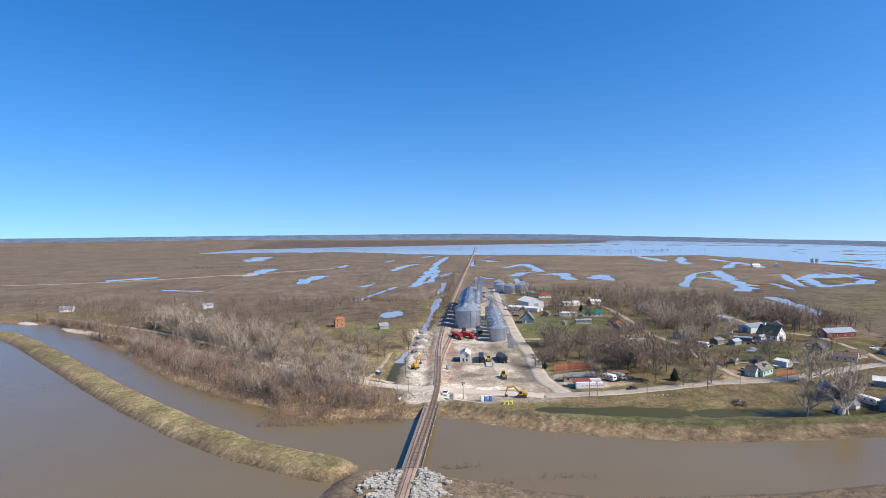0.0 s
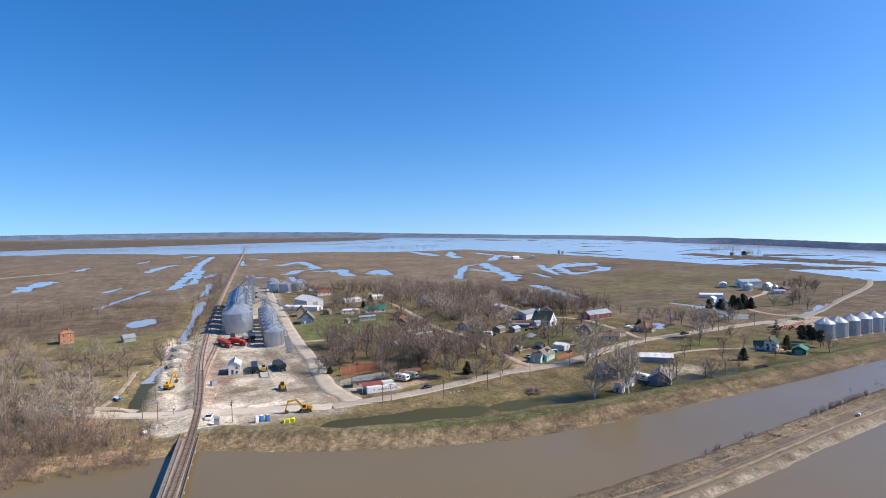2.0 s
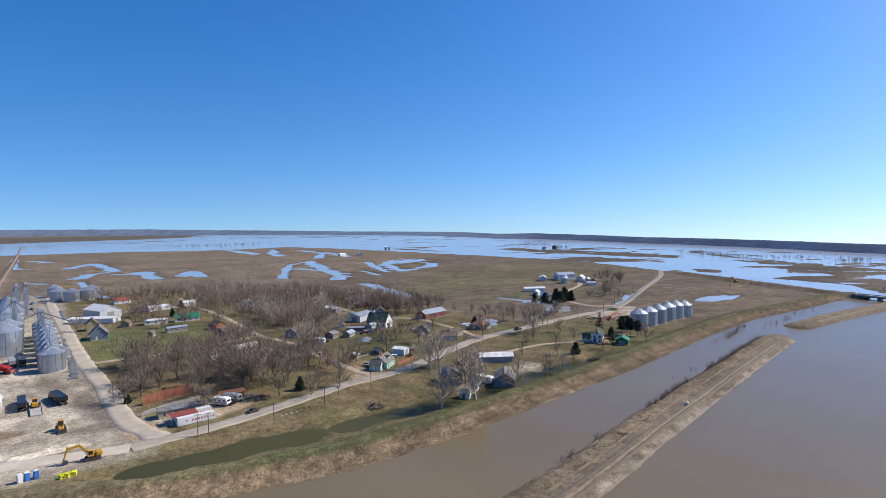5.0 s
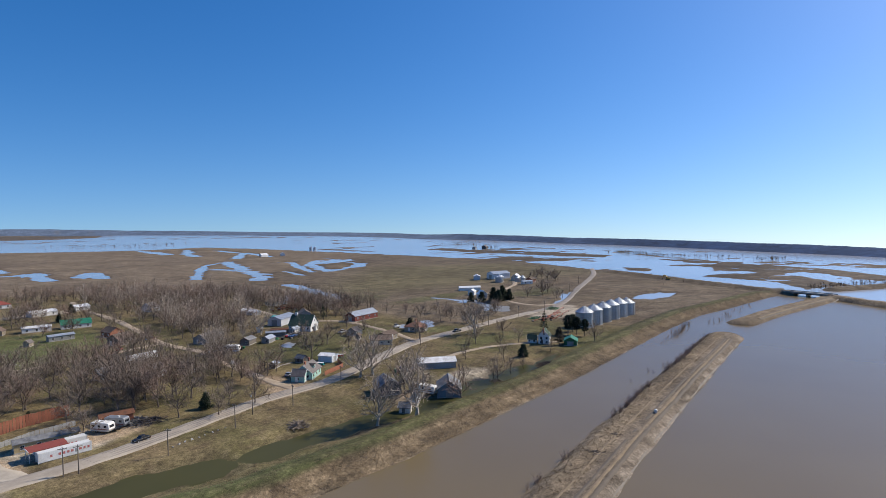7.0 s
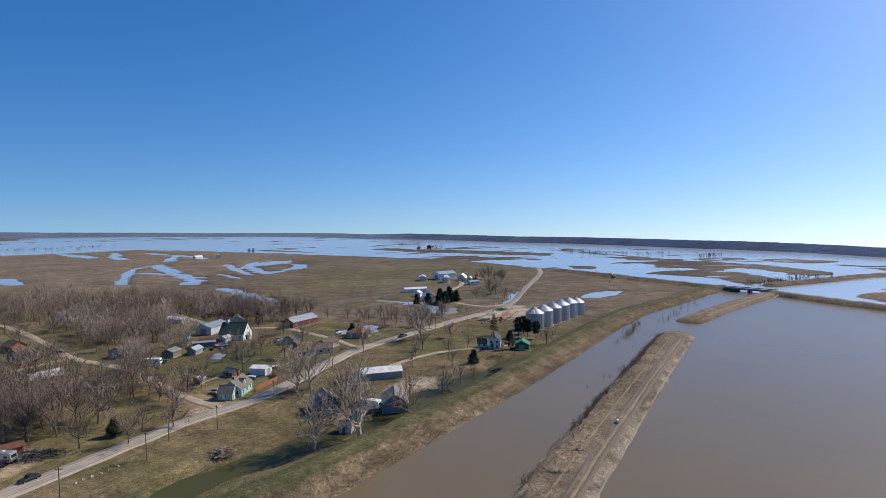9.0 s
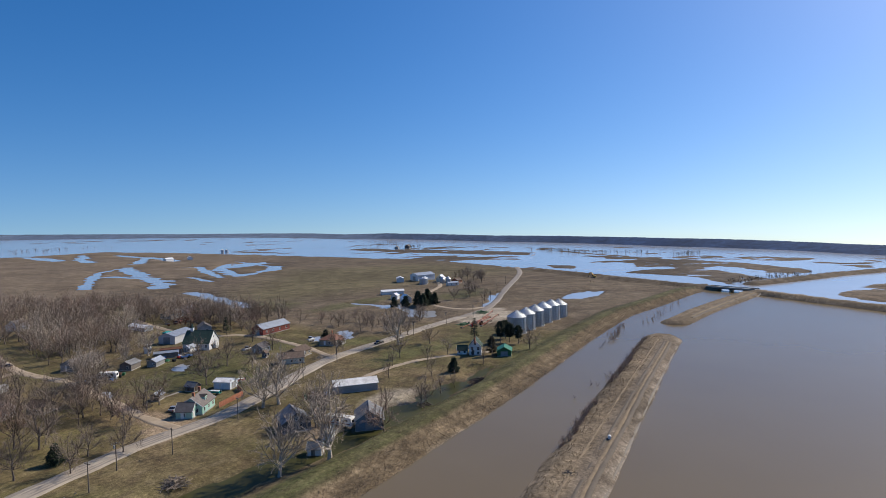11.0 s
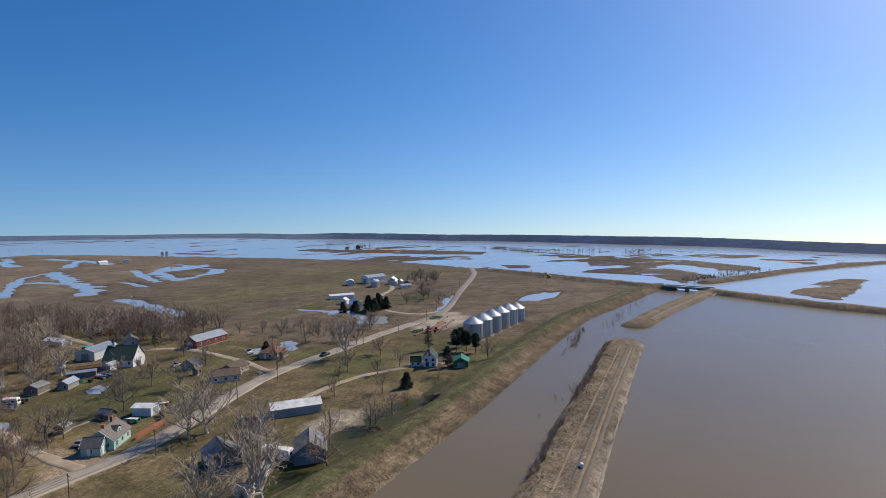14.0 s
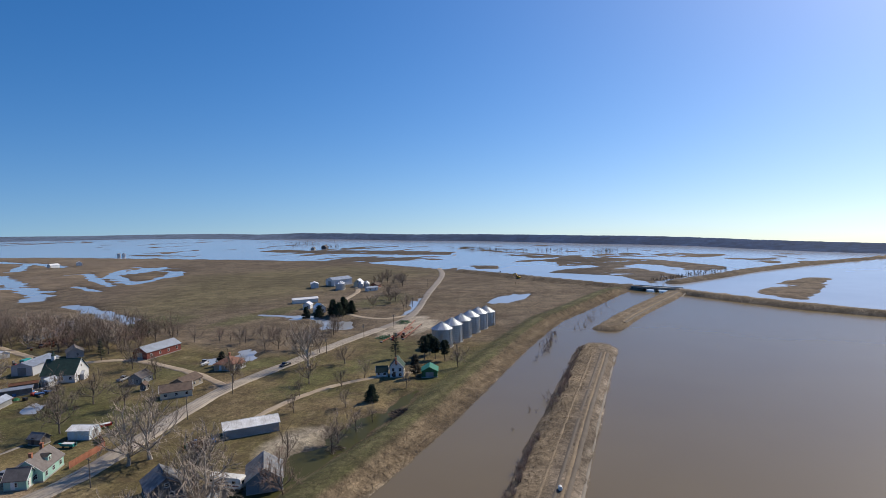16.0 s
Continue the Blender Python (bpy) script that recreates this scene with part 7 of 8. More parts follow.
def loader(x, y, turn, label):
    ob = thing("wheel_loader", x, y, at(x, y) + 0.02, turn, label, "loader")
    part("rear_body", boxed(-1.4, 0, 1.6, 2.6, 2.0, 1.3, 0.12), YELLOW, ob)
    part("front_frame", boxed(1.3, 0, 1.1, 1.6, 1.2, 0.8, 0.08), YELLOW, ob)
    cb = part("cab", boxed(-0.1, 0, 2.6, 1.4, 1.5, 1.5, 0.1), GLASS_DARK, ob)
    part("cab_roof", boxed(-0.1, 0, 3.4, 1.6, 1.7, 0.14, 0.03), YELLOW, cb)
    for sx in (-1.6, 1.5):
        for sy in (-1.1, 1.1):
            wheel(ob, sx, sy, 0.78, 0.55)
    for sy in (-0.5, 0.5):
        part("lift_arm", tubed((0.8, sy, 1.9), (3.0, sy, 0.7), 0.16, sides=6), YELLOW, ob)
    bm = bmesh.new()
    prism(bm, [(2.7, 0.15), (3.9, 0.1), (3.9, 0.2), (2.95, 0.35), (3.0, 1.1), (2.8, 1.2)], -1.35, 1.35)
    part("bucket", bm, STEEL_DARK, ob)
    return ob


loader(43, 245, -95, "yellow wheel loader in the gravel yard")
loader(41, 281, 80, "yellow loader on the truck scale")


def camper(x, y, turn, L, body, label, motor=False):
    ob = thing("camper", x, y, at(x, y), turn, label, "camper")
    bm = bmesh.new()
    prism(bm, [(-L / 2, 0.6), (L / 2 - 0.4, 0.6), (L / 2, 1.2), (L / 2 - 0.3, 2.9), (L / 2 - 0.8, 3.1), (-L / 2 + 0.3, 3.1), (-L / 2, 2.8)], -1.25, 1.25)
    bmesh.ops.bevel(bm, geom=bm.edges[:], offset=0.06, segments=1, affect="EDGES")
    bd = part("body", bm, body, ob)
    for sy in (-1, 1):
        for k in range(3):
            part("window", boxed(-L / 3 + k * L / 3.2, sy * 1.26, 2.1, 0.9, 0.04, 0.6), GLASS_DARK, bd)
    part("window", boxed(L / 2 - 0.14, 0, 2.1, 0.05, 1.7, 0.7, turn=Matrix.Rotation(radians(-10), 4, "Y")), GLASS_DARK, bd)
    part("stripe", boxed(0, -1.265, 1.25, L * 0.85, 0.02, 0.22), BARN_RED, bd)
    part("roof_vent", boxed(0.5, 0, 3.2, 0.7, 0.7, 0.22, 0.04), WHITE, bd)
    for sy in (-1, 1):
        wheel(ob, -L * 0.2, sy * 1.0, 0.38)
        wheel(ob, L * 0.3 if motor else -L * 0.05, sy * 1.0, 0.38)
    return ob


camper(179, 186, -80, 9.5, WHITE, "long white motorhome beside the blue-grey barn", True)
camper(91, 233, -62, 6.5, WHITE, "white travel trailer in the cluttered lot")
camper(95.5, 234.5, -58, 6.8, SILVER, "silver-grey travel trailer in the cluttered lot")
camper(172, 303, -50, 7.5, WHITE, "old white camper in a junk yard")

# ---------------------------------------------------------------- containers and the cluttered lot
BAR = mat("faded_red_lettering", (0.55, 0.16, 0.14), (0.5, 0.2, 0.17), 0.7, rand=0)


def container(x, y, turn, label, bars):
    ob = thing("shipping_container", x, y, at(x, y) + 0.05, turn, label, "container", "shipping containers")
    bm = bmesh.new()
    box(bm, 0, 0, 1.32, 12.0, 2.36, 2.5, 0.02)
    part("container_body", bm, WHITE, ob)
    for sy in (-1.19, 1.19):
        bm = bmesh.new()
        box(bm, 0, sy, 1.32, 11.7, 0.03, 2.34)
        for k in range(40):
            box(bm, -5.8 + 11.6 * k / 39, sy, 1.32, 0.14, 0.05, 2.3)
        part("corrugated_side", bm, WHITE, ob)
    for sx in (-6.05, 6.05):
        for sy in (-1.15, 1.15):
            part("corner_post", boxed(sx, sy, 1.32, 0.16, 0.16, 2.62), WHITE, ob)
    for k, w in enumerate(bars):
        if w > 0.01:
            part("plain_lettering_bar", boxed(-3.2 + k * 0.95, -1.235, 1.35, w, 0.02, 0.62), BAR, ob)
    for sy in (-0.5, 0.5):
        part("lock_bar", tubed((6.1, sy, 0.25), (6.1, sy, 2.4), 0.03, sides=6), SILVER, ob)
    return ob


container(77.5, 221.3, -2, "white shipping container with faded red lettering, end to the road", (0.5, 0.0, 0.6, 0.6, 0.6, 0.6, 0.3, 0.6, 0.5, 0.5))
container(78.5, 227.5, -2, "white shipping container behind another", (0.0,) * 4 + (0.5, 0.6, 0.5, 0.4))
rs = thing("lean_to_roof", 74.5, 224.5, at(74, 224), -2, "red metal roof on posts between two containers", "canopy")
part("roof_sheet", boxed(0, 0, 3.0, 9.0, 4.2, 0.12, turn=Matrix.Rotation(radians(6), 4, "X")), ROOF_RED, rs)
for sx in (-4.3, 4.3):
    for sy in (-1.7, 1.7):
        part("post", tubed((sx, sy, 0), (sx, sy, 2.9), 0.08, sides=6), WHITE, rs)
part("trim", boxed(-4.55, 0, 2.95, 0.12, 4.2, 0.35), WHITE, rs)
building("mobile_home", 77, 234, -8, 15, 4.2, 2.7, 3.3, YELLOWISH, ROOF_PLANK, "derelict tan mobile home with a rusted grey roof", "mobile home", windows=4, gable_windows=1)
building("rusty_shed", 97, 239.5, -10, 9, 4, 2.4, 3.2, RUST_WALL, RUST, "rust-streaked metal shed behind the campers", "shed", windows=0, gable_windows=0)


def board_fence(points, h, material, label, board=0.35, gap=0.03, name="fence"):
    ob = thing(name, 0, 0, 0, 0, label, "fence")
    for (x0, y0), (x1, y1) in zip(points[:-1], points[1:]):
        L = math.hypot(x1 - x0, y1 - y0)
        a = math.atan2(y1 - y0, x1 - x0)
        n = max(2, int(L / (board + gap)))
        me = mesh_of(boxed(0, 0, 0, board, 0.05, 1.0), "board", material)
        zs = ats([(x0 + (x1 - x0) * (k + 0.5) / n, y0 + (y1 - y0) * (k + 0.5) / n) for k in range(n)])
        for k in range(n):
            u = (k + 0.5) / n
            b = new("board", me)
            b.parent = ob
            hh = h * random.uniform(0.94, 1.05)
            b.matrix_world = Matrix.LocRotScale((x0 + (x1 - x0) * u, y0 + (y1 - y0) * u, zs[k] + hh / 2 - 0.05), Euler((0, 0, a)), (1, 1, hh))
        rail = boxed((x0 + x1) / 2, (y0 + y1) / 2, max(zs) + h * 0.6, L, 0.08, 0.1, turn=Matrix.Rotation(a, 4, "Z"))
        part("rail", rail, material, ob)
    return ob


board_fence([(171, 232), (184, 236.5), (188, 245)], 1.8, BRICK_RED, "reddish-brown board fence beside the mint house", 0.4)
board_fence([(66, 241), (76, 245), (88, 246)], 1.6, GREYSIDE, "grey-white panel fence behind the lot", 1.1, 0.05)
board_fence([(70, 254), (78, 257), (90, 258)], 3.6, RUST_WALL, "tall rusty red metal panels among bare trees", 0.8, 0.06)

# ---------------------------------------------------------------- rail bridge
rb = thing("rail_bridge", -2.8, 137, 0, math.degrees(math.atan2(67, 9.4)), "ballasted timber-decked railway bridge over the muddy channel", "bridge")
RBL = math.hypot(67, 9.4)
part("deck", boxed(RBL / 2, 0, 0.72, RBL, 3.6, 0.5, 0.02), BALLAST, rb)
for sy in (-1, 1):
    part("girder", boxed(RBL / 2, sy * 1.7, -0.1, RBL, 0.35, 1.2), TIMBER, rb)
    wk = part("walkway", boxed(RBL / 2, sy * 2.45, 0.75, RBL, 0.75, 0.12), WOODGREY, rb)
    part("kerb_beam", boxed(RBL / 2, sy * 2.85, 1.0, RBL, 0.16, 0.5), WOODGREY, wk)
    for k in range(24):
        part("bracket", boxed(1.5 + k * RBL / 24, sy * 2.4, 0.55, 0.2, 0.9, 0.24), TIMBER, rb)
for k in range(7):
    x = RBL * (k + 0.5) / 7
    part("pier_cap", boxed(x, 0, -0.75, 0.9, 5.4, 0.5), CONCRETE, rb)
    for sy in (-1.9, -0.65, 0.65, 1.9):
        part("pile", tubed((x, sy, -5.2), (x, sy, -0.9), 0.28, sides=8), TIMBER, rb)

tie_me = mesh_of(boxed(0, 0, 0, 0.24, 2.5, 0.16, 0.01), "tie", TIE)
tp, ts_ = smooth_line(RAIL_LINE, 0.62)
tn = 0
for q, s in zip(tp, ts_):
    if 122 < q.y < 300 and tn < 290:
        o = new("tie", tie_me)
        o.parent = TRACK
        o.matrix_world = pose(q.x, q.y, 1.235, 0, 0, math.degrees(math.atan2(s.x, -s.y)))
        tn += 1

# ---------------------------------------------------------------- road bridge over the outlet
hb = thing("road_bridge", 545, 141, 0, math.degrees(math.atan2(112 - 141, 536 - 545)), "low concrete road bridge across the flooded outlet", "bridge")
HL = math.hypot(29, 9) + 6
part("deck", boxed(HL / 2 - 3, 0, 1.3, HL, 7.5, 0.5, 0.03), CONCRETE, hb)
for sy in (-1, 1):
    part("girder", boxed(HL / 2 - 3, sy * 3.0, 0.75, HL, 0.5, 0.6), STEEL_DARK, hb)
    part("parapet", boxed(HL / 2 - 3, sy * 3.7, 1.85, HL, 0.2, 0.6), CONCRETE, hb)
for k in range(3):
    part("pier", boxed(5 + 10 * k, 0, -1.2, 0.9, 6.4, 3.8, 0.1), CONCRETE, hb)


# ---------------------------------------------------------------- poles
def pole(x, y, h, turn, label="brown wooden utility pole with a crossarm beside the road", arm=True):
    ob = thing("utility_pole", x, y, at(x, y) - 0.2, turn, label, "pole", "utility poles")
    part("shaft", tubed((0, 0, 0), (0, 0, h), 0.16, 0.10, 8), POLEWOOD, ob)
    if arm:
        am = part("crossarm", boxed(0, 0, h - 0.5, 2.0, 0.12, 0.14), POLEWOOD, ob)
        for k in (-0.9, -0.3, 0.3, 0.9):
            part("insulator", tubed((k, 0, h - 0.43), (k, 0, h - 0.2), 0.05, sides=6), GREYSIDE, am)
        if (x + y) % 3 < 1:
            part("transformer", tubed((0.32, 0, h - 1.6), (0.32, 0, h - 0.8), 0.2, sides=10), GREYSIDE, ob)
    return ob


for x, y in ((-3, 224), (-4, 256), (20, 211), (63, 265), (73, 207), (95, 200), (117, 205), (140, 209), (166, 216), (183, 224), (209, 233), (235, 240), (296, 244), (330, 246), (140, 232), (-8, 232), (76, 206),
             (360, 246), (400, 262), (430, 272), (470, 288), (520, 306), (127, 212), (157, 250), (160, 285), (255, 262)):
    pole(x, y, 7.4, (x * 7) % 180)


def crossing_signal(x, y, turn):
    ob = thing("crossing_signal", x, y, at(x, y) - 0.1, turn, "railway crossing signal with a white crossbuck", "signal", "crossing signals")
    part("mast", tubed((0, 0, 0), (0, 0, 3.6), 0.08, sides=8), SILVER, ob)
    for a in (45, -45):
        part("crossbuck_blade", boxed(0, -0.1, 3.3, 1.3, 0.04, 0.22, turn=Matrix.Rotation(radians(a), 4, "Y")), WHITE, ob)
    for sx in (-0.4, 0.4):
        part("lamp", tubed((sx, -0.25, 2.4), (sx, -0.05, 2.4), 0.18, sides=10), BLACK_PAINT, ob)


crossing_signal(2, 229, 60)
crossing_signal(17, 238, 240)

# ---------------------------------------------------------------- yard clutter
sc = thing("truck_scale", 41, 280, at(41, 280), 84, "pale concrete truck scale with low kerbs", "truck scale")
part("platform", boxed(0, 0, 0.25, 22, 3.4, 0.4, 0.03), CONCRETE, sc)
for sy in (-1.8, 1.8):
    part("kerb", boxed(0, sy, 0.45, 22, 0.22, 0.5), CONCRETE, sc)
for x, y, c, lb in ((29, 206.5, BLUE_PAINT, "bright blue portable toilet beside the road"), (31, 206.5, BLUE_PAINT, "bright blue portable toilet beside another"), (27.4, 206.4, WHITE, "white portable tank beside the toilets")):
    ob = thing("portable_toilet", x, y, at(x, y), 8, lb, "portable toilet", "portable toilets")
    part("cabin", boxed(0, 0, 1.05, 1.15, 1.15, 2.1, 0.05), c, ob)
    part("roof_cap", boxed(0, 0, 2.18, 1.2, 1.2, 0.18, 0.06), WHITE, ob)
    part("door", boxed(0, -0.6, 1.05, 0.8, 0.05, 1.8), c, ob)
for k in range(6):
    x, y = 35.5 + 1.5 * (k % 3) + 0.4 * (k // 3), 201.5 + 1.3 * (k // 3)
    ob = thing("road_barrier", x, y, at(x, y), 15 + 20 * k, "bright yellow plastic road barrier lying on the grass", "barrier", "road barriers")
    bm = bmesh.new()
    prism(bm, [(-0.35, 0), (0.35, 0), (0.18, 0.45), (0.12, 0.9), (-0.12, 0.9), (-0.18, 0.45)], -0.75, 0.75)
    part("barrier_shell", bm, LIME, ob)
for x, y, tn_ in ((18, 264, 20), (15, 210, 80)):
    ob = thing("equipment_cabinet", x, y, at(x, y), tn_, "grey metal signal cabinet on a gravel pad", "cabinet")
    part("cabinet_body", boxed(0, 0, 1.2, 2.2, 1.6, 2.4, 0.04), GREYSIDE, ob)
    part("cabinet_roof", boxed(0, 0, 2.45, 2.4, 1.8, 0.1, 0.02), SILVER, ob)
    part("door", boxed(0, -0.82, 1.15, 0.9, 0.04, 1.9), SILVER, ob)
HEAP = mat("grey_heaped_gravel", (0.40, 0.36, 0.305), (0.29, 0.255, 0.21), 0.95, scale=0.3, fine=2.5, bump=0.5, bump_scale=5, rand=0.1)


def gravel_mound(x, y, rx, ry, h, turn, seed):
    bm = bmesh.new()
    bmesh.ops.create_icosphere(bm, subdivisions=4, radius=1.0)
    rg = random.Random(seed)
    off = rg.uniform(0, 50)
    for v in bm.verts:
        n = noise.noise(v.co * 2.2 + Vector((off, 0, 0))) * 0.25 + noise.noise(v.co * 6 + Vector((0, off, 0))) * 0.10
        k = 1 + n
        z = max(-0.1, v.co.z)
        v.co = Vector((v.co.x * rx * k, v.co.y * ry * k, (z ** 1.0 if z < 0 else z ** 1.4) * h * k))
    ob = new("gravel_mound", mesh_of(bm, "gravel_mound", HEAP, True))
    ob.matrix_world = pose(x, y, at(x, y) - 0.1, 0, 0, turn)
    tagged(ob, "pale heap of gravel dumped beside the railway", "gravel heap", "gravel heaps")


for k, (x, y, rx, ry, h) in enumerate(((5, 318, 4.5, 7, 1.1), (7, 338, 5, 8, 1.9), (9, 360, 5, 8, 1.8), (11, 380, 4, 7, 1.0), (3, 296, 4, 7, 0.7))):
    gravel_mound(x, y, rx, ry, h, 8 + 5 * k, 500 + k)
ob = thing("dumpster", 238, 369, at(238, 369), 20, "teal metal dumpster in a scrap yard", "dumpster")
part("bin_body", boxed(0, 0, 1.0, 4.5, 2.2, 1.8, 0.05), TEAL_PAINT, ob)
for k in range(5):
    part("rib", boxed(-2 + k, -1.13, 1.0, 0.12, 0.08, 1.7), TEAL_PAINT, ob)


def boat(x, y, turn, paint, label):
    ob = thing("boat", x, y, at(x, y) + 0.35, turn, label, "boat")
    bm = bmesh.new()
    prism(bm, [(-0.9, 0.9), (-0.75, 0.2), (0, 0.0), (0.75, 0.2), (0.9, 0.9)], -2.4, 1.6)
    a = [v for v in bm.verts if v.co.y > 1]
    for v in a:
        v.co.y += 0.9 * (v.co.z)
        v.co.x *= 0.35
    part("hull", bm, paint, ob)
    part("deck_cover", boxed(0, -0.4, 0.94, 1.5, 3.4, 0.08), WHITE, ob)
    part("outboard", boxed(0, -2.6, 0.8, 0.4, 0.4, 0.9, 0.06), STEEL_DARK, ob)
    for sy in (-1.2, 1.0):
        part("trestle", boxed(0, sy, -0.1, 1.4, 0.2, 0.6), TIMBER, ob)


boat(194, 252, 60, RED_PAINT, "red motorboat beside the garage")
boat(180, 247, 20, TEAL_PAINT, "small teal boat on the lawn")
boat(-18, 262, 30, BLUE_PAINT, "small blue and orange boat on the bank")
boat(262, 283, 100, WHITE, "white motorboat on the grass")


def stick_pile(name, x, y, r, count, label, seed, material, category="brush pile", flat=0.4):
    rg = random.Random(seed)
    vs, fs = [], []
    z = at(x, y)
    for k in range(count):
        a, d = rg.uniform(0, 6.28), rg.uniform(0, r)
        c = Vector((math.cos(a) * d, math.sin(a) * d, (r - d) * flat * rg.random() + 0.1))
        e = Vector((rg.uniform(-1, 1), rg.uniform(-1, 1), rg.uniform(-0.3, 0.4))) * r * 0.5
        limb(vs, fs, c - e, c + e, 0.09, 0.04, 4)
    ob = new(name, raw_mesh(name, vs, fs, material))
    ob.matrix_world = pose(x, y, z)
    return tagged(ob, label, category, kind="stuff")


stick_pile("brush_pile", 130, 192, 3.2, 150, "grey pile of cut brush on the grass", 1, DEBRIS)
stick_pile("brush_pile", 236, 171, 3.4, 160, "dark brush pile beside the flooded ditch", 2, TIMBER)
stick_pile("scrap_heap", 194, 212, 4.0, 160, "rusty heap of scrap beside the shed", 3, RUST, "scrap heap")


def auger(x, y, turn, L, tilt, label):
    """A grain auger: a long tube on an axle, its mouth on the ground."""
    ob = thing("grain_auger", x, y, at(x, y), turn, label, "auger", "grain augers")
    top = L * math.sin(radians(tilt))
    run = L * math.cos(radians(tilt))
    part("tube", tubed((0, 0, 0.3), (run, 0, 0.4 + top), 0.2, sides=10), AUGER_RED, ob)
    part("hopper", boxed(-0.2, 0, 0.3, 1.3, 1.2, 0.5, 0.08), STEEL_DARK, ob)
    part("spout", tubed((run, 0, 0.4 + top), (run + 0.3, 0, top - 0.7), 0.18, sides=8), STEEL_DARK, ob)
    ax = part("axle", tubed((run * 0.45, -1.2, 0.4), (run * 0.45, 1.2, 0.4), 0.07, sides=6), STEEL_DARK, ob)
    for sy in (-1.2, 1.2):
        part("strut", tubed((run * 0.45, sy * 0.9, 0.4), (run * 0.7, 0, 0.3 + top * 0.7), 0.06, sides=6), AUGER_RED, ob)
        part("wheel", tubed((run * 0.45, sy - 0.1, 0.4), (run * 0.45, sy + 0.1, 0.4), 0.4, sides=12), TYRE, ax)


AUGER_RED = mat("faded_red_paint", (0.40, 0.12, 0.07), (0.30, 0.10, 0.06), 0.7, scale=0.5, fine=4)
auger(324, 232, 3, 34, 1.5, "long faded red grain auger lying on bare ground beside the bins")
auger(343, 233, 14, 34, 1.5, "red grain auger lying beside another")
auger(333, 225, 12, 34, 1.5, "rusty red grain auger behind the others")
auger(331, 230, 6, 27, 1.5, "short red grain auger by the farm implements")
stick_pile("scrap_heap", 340, 229, 5, 40, "dark scrap pipes beside the augers", 4, RUST, "scrap heap", 0.1)
stick_pile("scrap_pile", 333, 236, 4, 90, "green farm implements by the road", 5, GREEN_PAINT, "farm implement", 0.3)
stick_pile("scrap_pile", 372, 247, 5, 90, "green and dark farm implements", 6, GREEN_PAINT, "farm implement", 0.3)
stick_pile("scrap_heap", 101, 233, 4.5, 140, "dark heap of scrap beside the campers", 7, STEEL_DARK, "scrap heap", 0.4)
stick_pile("scrap_heap", 168, 300, 5, 140, "heap of junk beside the camper", 8, DEBRIS, "scrap heap", 0.3)
stick_pile("scrap_heap", 213, 312, 5, 150, "heap of scrap timber by the sheds", 9, WOODGREY, "scrap heap", 0.3)
stick_pile("scrap_heap", 236, 362, 7, 170, "rusty scrap strewn in the yard", 10, RUST, "scrap heap", 0.2)
stick_pile("scrap_heap", 272, 402, 9, 180, "row of rusty scrap vehicles and parts", 11, RUST, "scrap heap", 0.2)
stick_pile("fallen_tree", 208, 176, 3.0, 50, "fallen branches on the grass", 12, DEBRIS, "branches", 0.2)
stick_pile("driftwood", 178, 114, 1.8, 16, "pale driftwood logs on the spit", 13, DEBRIS, "driftwood", 0.05)
stick_pile("driftwood", 163, 113, 2.0, 22, "driftwood and debris on the spit", 14, DEBRIS, "driftwood", 0.05)
stick_pile("scrap_pile", 132, 790, 9, 80, "orange farm machinery behind the yard", 15, YELLOW, "machinery", 0.4)
stick_pile("fallen_tree", 104, 231, 4.5, 60, "fallen dark tree limbs beside the road", 16, TIMBER, "branches", 0.25)


# ---------------------------------------------------------------- junk in the yards
TARP = mat("blue_tarpaulin", (0.06, 0.16, 0.36), (0.05, 0.12, 0.28), 0.6)


